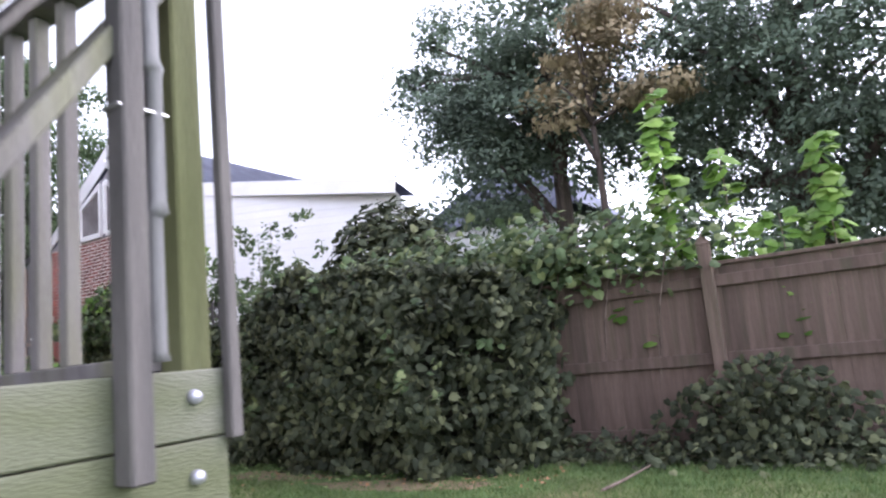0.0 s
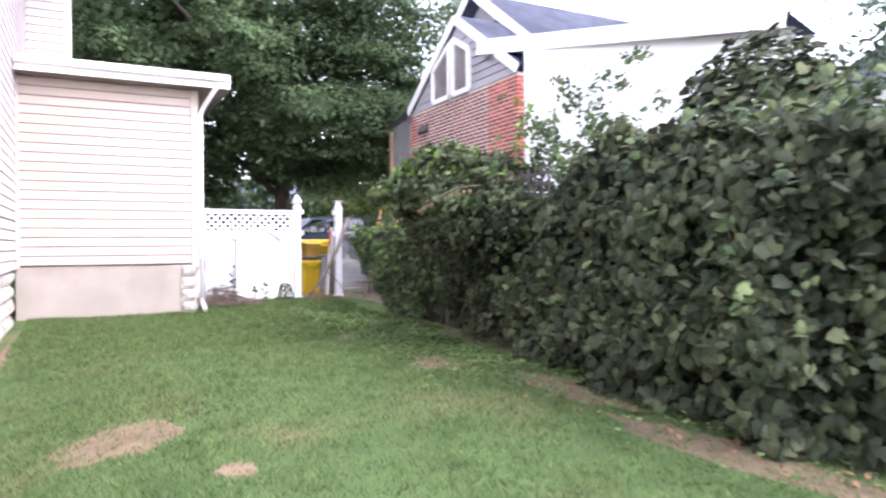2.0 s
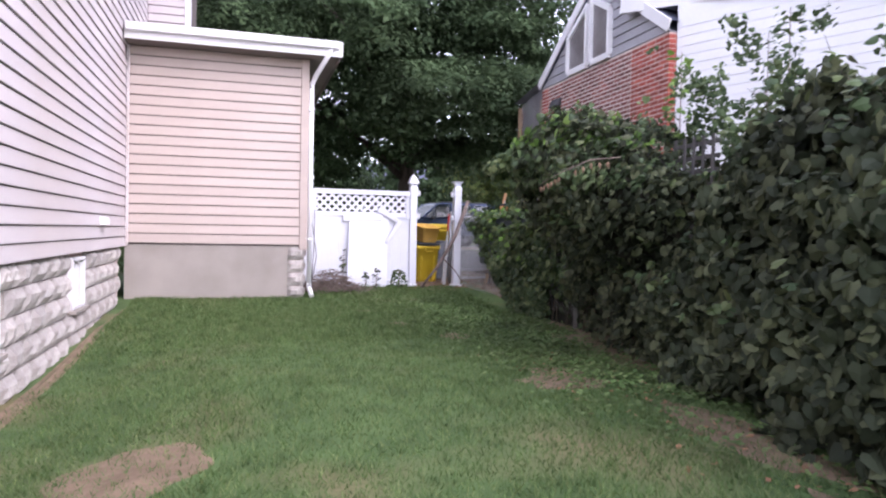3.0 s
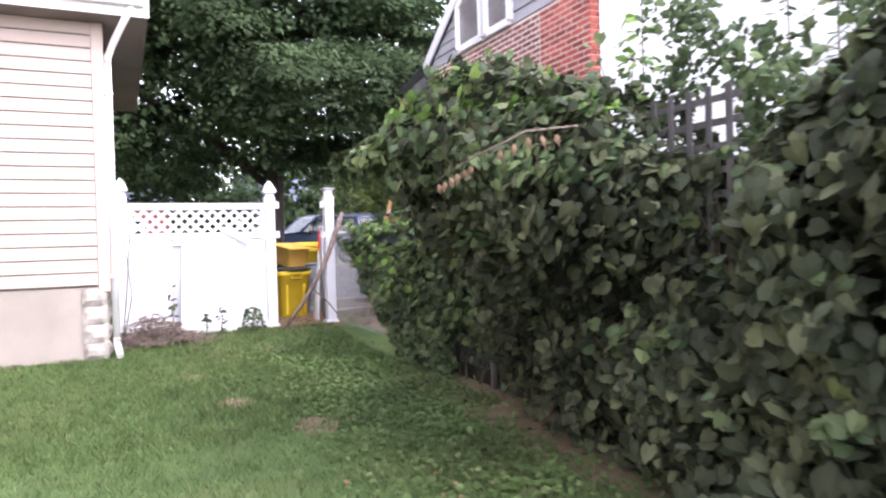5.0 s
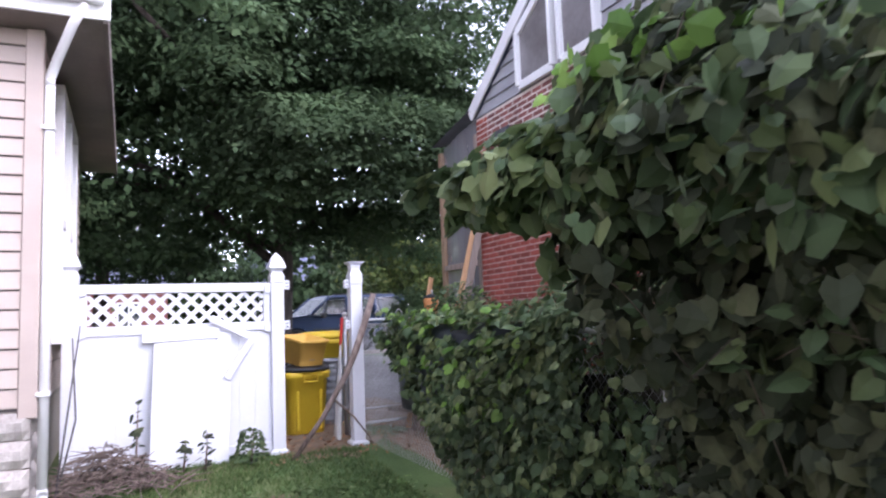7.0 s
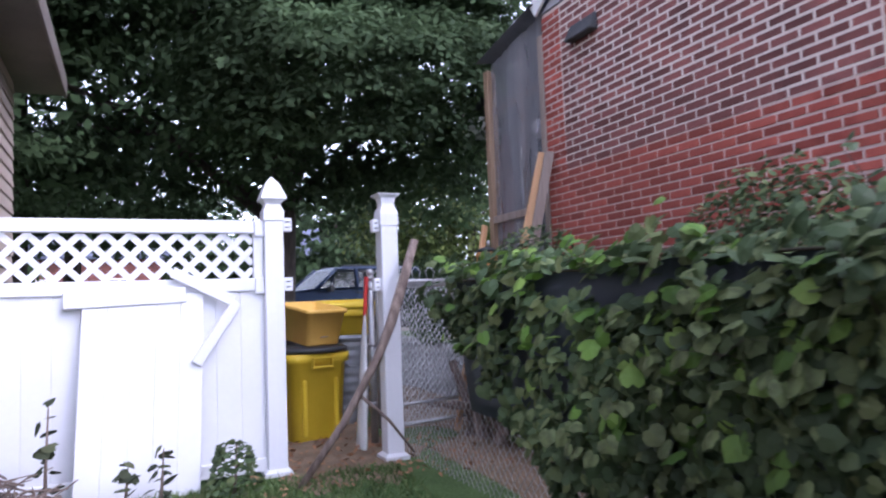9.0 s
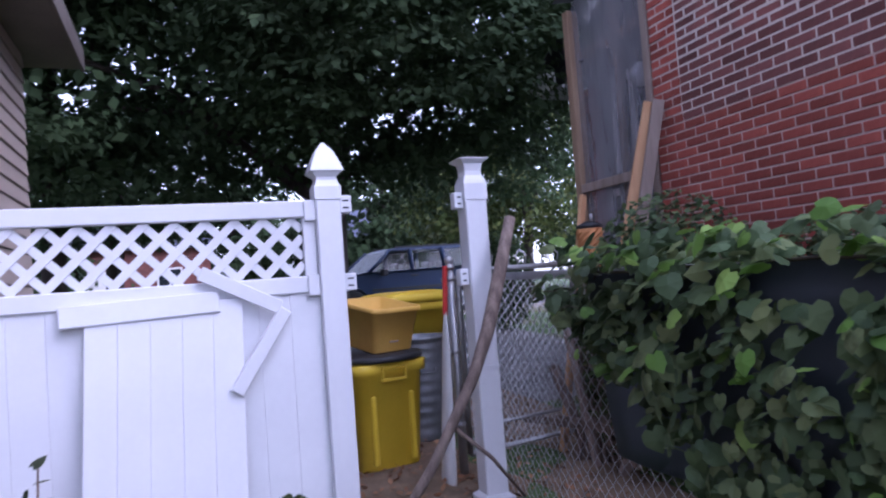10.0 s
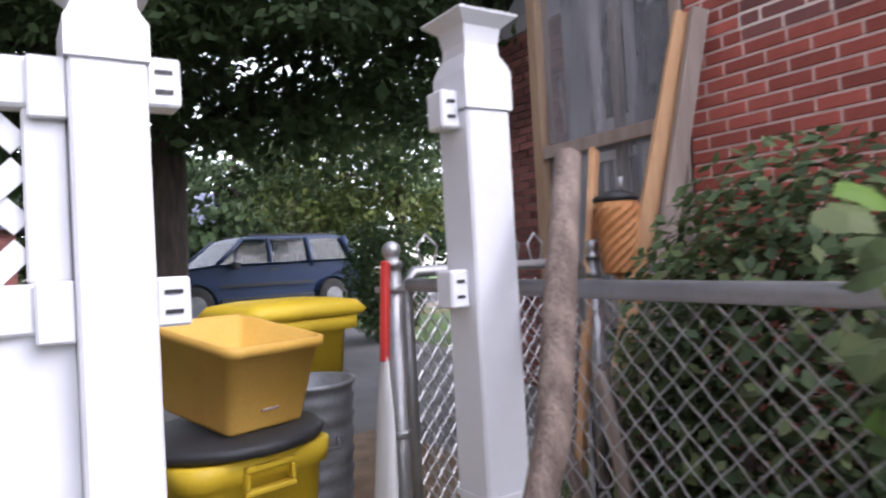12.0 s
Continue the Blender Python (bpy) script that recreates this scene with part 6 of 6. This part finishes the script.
for a in wl:
    share("withered_leaf", DRYLEAF, tw, Matrix.Translation(a) @ Matrix.Rotation(rngh.uniform(-0.6, 0.6), 4, "Z") @ Matrix.Rotation(math.pi / 2 + rngh.normal(0, 0.25), 4, "X") @ Matrix.Rotation(math.pi + rngh.normal(0, 0.3), 4, "Z") @ Matrix.Diagonal((0.022, 0.05, 0.2, 1)))
# loose leaves over the trellis
lo = []
while len(lo) < 3200:
    a = (rngh.uniform(-8.0, -5.6), rngh.uniform(5.95, 6.5), rngh.uniform(1.5, 2.9))
    if noise.noise((a[0] * 2.6, a[1] * 2.0, a[2] * 2.6)) > 0.02 + 0.25 * (a[2] - 1.5) and not (-7.36 < a[0] < -6.9 and 1.45 < a[2] < 1.92 and a[1] < 6.0):
        lo.append(a)
lo = np.array(lo) - np.array((-7.5, 6.0, 0))
foliage("loose_leaves", hedge, lo, np.tile((0.2, -0.7, 0.6), (len(lo), 1)), rngh.uniform(0.025, 0.06, len(lo)), HEART, IVY_MID, 131, 0.5, 0.6)
# leaves draped along the wire fence's rail
nr = 420
a = np.stack([rngh.uniform(-13.05, -9.3, nr), rngh.normal(5.99, 0.07, nr), rngh.normal(1.38, 0.045, nr)], 1) - np.array((-7.5, 6.0, 0))
foliage("rail_leaves", hedge, a, np.tile((0, -0.5, 0.9), (nr, 1)), rngh.uniform(0.045, 0.085, nr), LOBED, SHRUB, 106, 0.5, 0.4)
a = np.stack([rngh.uniform(-13.1, -10.8, 70), rngh.normal(5.96, 0.06, 70), rngh.normal(1.42, 0.05, 70)], 1) - np.array((-7.5, 6.0, 0))
foliage("young_leaves", hedge, a, np.tile((0, -0.5, 0.9), (70, 1)), rngh.uniform(0.045, 0.08, 70), LOBED, IVY_BRIGHT, 107, 0.5, 0.4)
# the nearest leaves, one by one
def single_leaf(material):
    me = arrays_mesh("leaf", LOBED_V * 1.0, LOBED_F, material)
    return me


singles = [single_leaf(IVY), single_leaf(SHRUB)]
for lo, hi, k, zlow in ((-9.2, -6.9, 0, 0.3), (-12.9, -9.6, 1, 0.5)):
    p, q = hedge_points(140, lo, hi, zlow)
    for a, b in zip(p, q):
        if a[1] < -1.1 and a[0] < 0.3:
            continue
        nv = Vector(b) + Vector(rngh.normal(0, 0.35, 3))
        rot = nv.to_track_quat("Z", "Y").to_matrix().to_4x4() @ Matrix.Rotation(math.pi + rngh.normal(0, 0.5), 4, "Z")
        share("leaf", singles[k], hedge, Matrix.Translation(Vector(a) - Vector((0, 0.06, 0))) @ rot @ Matrix.Scale(rngh.uniform(0.05, 0.085) if k else rngh.uniform(0.07, 0.115), 4))
# inner mass of stems
bm = bmesh.new()
rs = random.Random(4)
for k in range(80):
    x = rs.uniform(-10.6, -2.6)
    t = lerp_table(x, TOP)
    yb = 6.05
    y1 = max(hedge_face(x, t * 0.4) + 0.3, 5.75)
    tube(bm, [(x + 7.5, yb - 6.0, 0), (x + 7.5 + rs.uniform(-0.2, 0.2), (yb + y1) / 2 - 6.0, t * 0.45), (x + 7.5 + rs.uniform(-0.4, 0.4), y1 - 6.0, t * rs.uniform(0.7, 0.95))], [0.012, 0.008, 0.004], 5, False)
part("stem_tangle", bm, STEM, hedge, "tangled brown stems")
# near-black sheet behind the leaves: inner twigs with the hedge's shade painted in
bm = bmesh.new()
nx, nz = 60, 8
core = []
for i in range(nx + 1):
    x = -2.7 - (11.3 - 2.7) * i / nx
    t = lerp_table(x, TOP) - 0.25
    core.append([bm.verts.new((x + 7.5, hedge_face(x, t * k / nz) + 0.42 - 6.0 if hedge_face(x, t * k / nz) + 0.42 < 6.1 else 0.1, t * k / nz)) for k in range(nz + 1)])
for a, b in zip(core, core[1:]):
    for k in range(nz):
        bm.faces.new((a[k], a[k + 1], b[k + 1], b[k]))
TWIG_SHADE = mat("twig_shade", (0.012, 0.014, 0.009), (0.03, 0.026, 0.018), 8.0, 0.95, 0.8, 25, fine=0.4)
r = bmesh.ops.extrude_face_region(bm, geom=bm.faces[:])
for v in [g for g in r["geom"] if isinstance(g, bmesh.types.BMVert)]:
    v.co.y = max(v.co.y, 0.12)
part("twig_mass", bm, TWIG_SHADE, hedge, "near-black sheet for twigs and shade inside the hedge")

# weeds on the board fence, vines above it
weeds = thing("weed_clump", (-0.9, 5.85, 0), "clump of leafy weeds against the board fence", "weeds")
a = rngh.normal(0, 1, (1700, 3)) * np.array((0.36, 0.12, 0.24)) + np.array((0, 0, 0.32))
a = a[(a[:, 2] > 0.01) & (a[:, 2] < 0.85 - 0.5 * np.abs(a[:, 0]))]
foliage("leaves", weeds, a, np.tile((0, -0.8, 0.6), (len(a), 1)), rngh.uniform(0.035, 0.085, len(a)), HEART, IVY, 111, 0.5, 0.6)
strip = thing("ground_ivy", (-1.5, 5.5, 0), "low ivy creeping along the fence foot", "ivy")
a = np.stack([rngh.uniform(-1.8, 5.0, 2600), rngh.normal(0.2, 0.17, 2600), np.abs(rngh.normal(0, 0.11, 2600))], 1)
foliage("leaves", strip, a, np.tile((0, -0.5, 0.9), (len(a), 1)), rngh.uniform(0.035, 0.08, len(a)), HEART, IVY, 112, 0.4, 0.6)
for k in range(14):
    u = rngh.uniform(-0.45, 0.45)
    part("stem", tube(bmesh.new(), [(u * 0.5, 0.03, 0), (u * 0.8, -0.02, 0.25), (u, -0.06, 0.62 - 0.4 * abs(u))], [0.006, 0.005, 0.002], 5), STEM, weeds)
for k in range(18):
    u = -1.6 + 0.36 * k
    part("runner", tube(bmesh.new(), [(u, 0.35, 0.02), (u + 0.15, 0.2, 0.07), (u + 0.35, 0.02, 0.04)], [0.005, 0.004, 0.002], 5), STEM, strip)
climb = thing("fence_vine", (-3.2, 6.1, 1.5), "thick vine growth spilling over the fence top", "vine")
a = rngh.normal(0, 1, (4200, 3)) * np.array((1.0, 0.2, 0.2)) + np.array((-0.2, 0.15, 0.28))
a = a[(a[:, 2] > -0.15) & (a[:, 0] < 2.2)]
foliage("leaves", climb, a, np.tile((0, -0.6, 0.8), (len(a), 1)), rngh.uniform(0.05, 0.11, len(a)), HEART, SHRUB, 113, 0.4, 0.5)
for k in range(7):
    u = -1.6 + 0.5 * k
    part("vine_stem", tube(bmesh.new(), [(u, 0.12, -1.2), (u + 0.1, 0.1, -0.3), (u + 0.25, -0.02, 0.2), (u + 0.55, 0.05, 0.35)], [0.012, 0.01, 0.007, 0.003], 5), BRANCH, climb)
ivytree = thing("ivy_mound", (-5.4, 7.3, 0), "mound of ivy climbing beside the white wall", "ivy")
a = rngh.normal(0, 1, (6500, 3))
a /= np.linalg.norm(a, axis=1)[:, None]
a = a * rngh.uniform(0.7, 1.05, (len(a), 1)) * np.array((1.0, 0.8, 1.5)) + np.array((0, 0, 1.6))
foliage("leaves", ivytree, a, a - np.array((0, 0, 1.4)) + np.array((0, -0.4, 0.3)), rngh.uniform(0.06, 0.13, len(a)), HEART, IVY, 114, 0.5, 0.5)
part("stem", tube(bmesh.new(), [(0, 0, -0.1), (0.1, 0, 1.2), (-0.1, 0.1, 2.6)], [0.06, 0.05, 0.02], 7), BARK, ivytree)


def sapling(x, y, z1, label, material, seed, leaf=0.11, n=46, spread=0.12, z0=None, name="sapling"):
    r = np.random.default_rng(seed)
    z0 = gz(x, y) if z0 is None else z0
    s = thing(name, (x, y, z0), label, "plant")
    h = z1 - z0
    part("stem", tube(bmesh.new(), [(0, 0, 0), (0.02, 0.01, h * 0.5), (0, 0.02, h)], [0.012, 0.008, 0.003], 6), BRANCH, s)
    zz = r.uniform(0.35 if h > 1.2 else 0.1, 1.0, n) ** 0.8 * h
    a = r.uniform(0, 2 * math.pi, n)
    w = spread * (1.15 - 0.6 * zz / h)
    pos = np.stack([np.cos(a) * w, np.sin(a) * w, zz], 1)
    foliage("leaves", s, pos, np.stack([np.cos(a) * 0.3, np.sin(a) * 0.3 - 0.3, np.full(n, 0.9)], 1), r.uniform(0.7, 1.2, n) * leaf, HEART, material, seed, 0.3, 0.3)
    return s


sapling(-1.55, 6.4, 3.25, "tall bright green sapling behind the board fence", IVY_BRIGHT, 1, 0.15, 130, 0.2)
sapling(-0.27, 6.4, 2.55, "tall bright green sapling behind the board fence", IVY_BRIGHT, 2, 0.14, 110, 0.17)
sapling(-1.05, 6.5, 2.65, "bright green sapling behind the board fence", IVY_BRIGHT, 3, 0.15, 60, 0.18)
sapling(-0.65, 6.5, 1.95, "leafy green growth behind the board fence", IVY_BRIGHT, 4, 0.13, 130, 0.35)
sapling(-2.0, 6.5, 2.15, "leafy green growth behind the board fence", IVY_BRIGHT, 5, 0.13, 130, 0.4)
sapling(-6.75, 6.5, 3.0, "slender sapling rising out of the hedge", SHRUB, 6, 0.06, 190, 0.18)
sapling(-7.1, 6.6, 2.9, "slender sapling rising out of the hedge", SHRUB, 7, 0.06, 150, 0.15)
sapling(-7.9, 6.3, 2.9, "bright sapling rising out of the hedge", IVY_BRIGHT, 8, 0.075, 110, 0.18)
for i, (y, z, n) in enumerate(((3.86, 0.8, 16), (4.24, 0.42, 12), (4.42, 0.48, 14))):
    sapling(-13.45, y, z, "small weed with round leaves before the white fence", IVY, 20 + i, 0.075, n, 0.06)
sapling(-13.5, 4.82, 0.45, "leafy green weed clump at the fence foot", SHRUB, 27, 0.042, 210, 0.15)

bush = thing("bush", (-20.8, 9.35, gz(-20.8, 9.35)), "low dark bush beside the driveway", "bush")
r = np.random.default_rng(199)
a = r.normal(0, 1, (5000, 3))
a /= np.linalg.norm(a, axis=1)[:, None]
a = a * (r.uniform(0.2, 1.1, (len(a), 1)) ** 0.5) * np.array((0.6, 0.55, 0.85)) + np.array((0, 0, 0.8))
foliage("leaves", bush, a[a[:, 2] > 0.02], (a - np.array((0, 0, 0.5)))[a[:, 2] > 0.02], r.uniform(0.05, 0.1, int((a[:, 2] > 0.02).sum())), BLADE, TREE_L, 198, 0.2, 0.6)
part("stem", tube(bmesh.new(), [(0, 0, -0.05), (0.05, 0, 1.0)], [0.03, 0.01], 6), BARK, bush)

# shrubs before the brick wall
for i, (x, y, rx, ry, zt) in enumerate(((-13.75, 7.15, 0.72, 0.5, 1.72), (-12.75, 7.3, 0.7, 0.45, 1.5), (-11.75, 7.35, 0.75, 0.45, 1.85), (-10.5, 7.3, 0.8, 0.45, 1.6))):
    s = thing("shrub", (x, y, 0), "dense small-leaved green shrub before the brick wall", "shrub", "shrubs at the brick wall")
    r = np.random.default_rng(200 + i)
    a = r.normal(0, 1, (11000, 3))
    a /= np.linalg.norm(a, axis=1)[:, None]
    a = a * (r.uniform(0.3, 1.12, (len(a), 1)) ** 0.5) * np.array((rx, ry, zt * 0.52)) + np.array((0, 0, zt * 0.5))
    a = a[a[:, 2] > 0.02]
    foliage("leaves", s, a, a - np.array((0, 0, 0.6)) + np.array((0, -0.3, 0.4)), r.uniform(0.04, 0.075, len(a)), BLADE, SHRUB, 210 + i, 0.2, 0.6)
    for k in range(5):
        part("stem", tube(bmesh.new(), [(0, 0, 0), (r.uniform(-0.3, 0.3), r.uniform(-0.2, 0.2), zt * 0.7)], [0.015, 0.005], 5), BRANCH, s)

# brush pile at the fence foot
pile = thing("brush_pile", (-13.25, 3.62, gz(-13.25, 3.6)), "low pile of dead twigs and brush at the fence foot", "brush pile")
bm = bmesh.new()
rp = random.Random(3)
for k in range(460):
    cx, cy = rp.gauss(0, 0.17), rp.gauss(0, 0.27)
    hmax = 0.36 * math.exp(-(cx / 0.25) ** 2 - (cy / 0.35) ** 2)
    a, l = rp.uniform(0, 2 * math.pi), rp.uniform(0.12, 0.4)
    z = rp.uniform(0, hmax)
    d = Vector((math.cos(a), math.sin(a), rp.uniform(-0.25, 0.35))) * l / 2
    c = Vector((cx, cy, z + abs(d.z)))
    tube(bm, [c - d, c + Vector((0, 0, 0.02)), c + d], [0.006, 0.005, 0.003], 4, False)
part("brushwood", bm, BRANCH, pile)
bm = tube(bmesh.new(), [(-13.0, 3.3, 0.12), (-13.25, 3.37, 0.8), (-13.7, 3.42, 1.45)], [0.008, 0.008, 0.006], 6)
tagged(finish("stake", bm, WOOD_DK), "thin dark stake leaning on the fence", "stake")
bm = tube(bmesh.new(), [(-13.1, 3.3, 0.12), (-13.3, 3.42, 0.7), (-13.72, 3.36, 1.35)], [0.008, 0.008, 0.006], 6)
tagged(finish("stake", bm, WOOD_DK), "thin dark stake leaning on the fence", "stake")
bm = tube(bmesh.new(), [(-1.83, 4.6, 0.02), (-1.76, 4.9, 0.035), (-1.7, 5.34, 0.05)], [0.012, 0.011, 0.006], 6)
tagged(finish("fallen_twig", bm, BRANCH), "pale fallen twig lying on the lawn", "twig")

# dead leaves on the gate's earth
rl = np.random.default_rng(55)
a = np.stack([rl.uniform(-17, -13.3, 1100), rl.uniform(4.9, 6.6, 1100)], 1)
pos = np.array([(x, y, gz(x, y) + 0.025) for x, y in a])
lit = new("leaf_litter", arrays_mesh("leaf_litter", *leaves(pos, np.tile((0, 0, 1.0), (len(pos), 1)), rl.uniform(0.03, 0.07, len(pos)), BLADE, rl, 0.0, 0.3), LITTER))
tagged(lit, "scattered brown dead leaves", "dead leaves", kind="stuff")
a = np.stack([rl.uniform(-8, -2.3, 260), rl.normal(4.9, 0.25, 260)], 1)
pos = np.array([(x, y, gz(x, y) + 0.02) for x, y in a])
lit = new("leaf_litter", arrays_mesh("leaf_litter", *leaves(pos, np.tile((0, 0, 1.0), (len(pos), 1)), rl.uniform(0.03, 0.06, len(pos)), BLADE, rl, 0.0, 0.3), LITTER))
tagged(lit, "scattered brown dead leaves along the hedge", "dead leaves", kind="stuff")

# ---- grass and clover ----
def in_patch(x, y):
    d = min(((x - cx) / rx) ** 2 + ((y - cy) / ry) ** 2 for cx, cy, rx, ry in PATCHES)
    if d < 1.5:
        return min(0.3 + 0.5 * d, 1.0)
    if ((x + 14.6) / 1.5) ** 2 + ((y - 5.6) / 0.75) ** 2 < 1.0 or (y < 1.15 and x > -12.4):
        return 0.7
    return 1.0


def lawn(name, n, x0, x1, y0, y1, h0, h1, width, seed):
    r = np.random.default_rng(seed)
    xy = np.stack([r.uniform(x0, x1, n), r.uniform(y0, y1, n)], 1)
    keep = np.array([in_patch(x, y) * (0.95 + 0.22 * noise.noise((x * 1.1, y * 1.1, 7)) + 0.3 * noise.noise((x * 4.0, y * 4.0, 5))) > u for (x, y), u in zip(xy, r.random(n))])
    xy = xy[keep]
    n = len(xy)
    z = np.array([gz(x, y) for x, y in xy])
    hgt = r.uniform(h0, h1, n) * np.array([0.85 + 0.2 * noise.noise((x * 0.8, y * 0.8, 1)) + 0.35 * noise.noise((x * 3.4, y * 3.4, 2)) for x, y in xy])
    a = r.uniform(0, 2 * math.pi, n)
    ln = r.normal(0, 0.6, (n, 2)) * hgt[:, None]
    w = r.uniform(0.6, 1.4, n) * width
    base = np.column_stack([xy, z - 0.004])
    d = np.column_stack([np.cos(a) * w, np.sin(a) * w, np.zeros(n)])
    tip = base + np.column_stack([ln, hgt])
    v = np.stack([base - d, base + d, tip], 1).reshape(-1, 3)
    ob = new(name, arrays_mesh(name, v, np.arange(3 * n).reshape(-1, 3), GRASS))
    return tagged(ob, "short uneven green lawn grass", "grass", kind="stuff")


lawn("grass", 165000, -9.0, 0.6, 0.75, 5.6, 0.025, 0.06, 0.0035, 301)
lawn("grass", 90000, -13.7, -9.0, 0.8, 5.9, 0.03, 0.075, 0.005, 302)
lawn("grass", 26000, -25.0, -16.5, -1.0, 5.4, 0.04, 0.09, 0.012, 303)
rc = np.random.default_rng(66)
xy = np.stack([rc.uniform(-12.6, -3.0, 9000), rc.normal(5.15, 0.42, 9000)], 1)
xy = xy[(xy[:, 1] > 4.0) & (xy[:, 1] < 6.0) & (rc.random(9000) < np.clip((-xy[:, 0] - 4.5) / 3, 0.12, 1))]
pos = np.array([(x, y, gz(x, y) + 0.02 + 0.05 * rc.random()) for x, y in xy])
clo = new("clover", arrays_mesh("clover", *leaves(pos, np.tile((0, -0.1, 1.0), (len(pos), 1)), rc.uniform(0.018, 0.042, len(pos)), HEART, rc, 0.0, 0.3), CLOVER))
tagged(clo, "low clover and creeping weeds along the hedge foot", "weeds", kind="stuff")
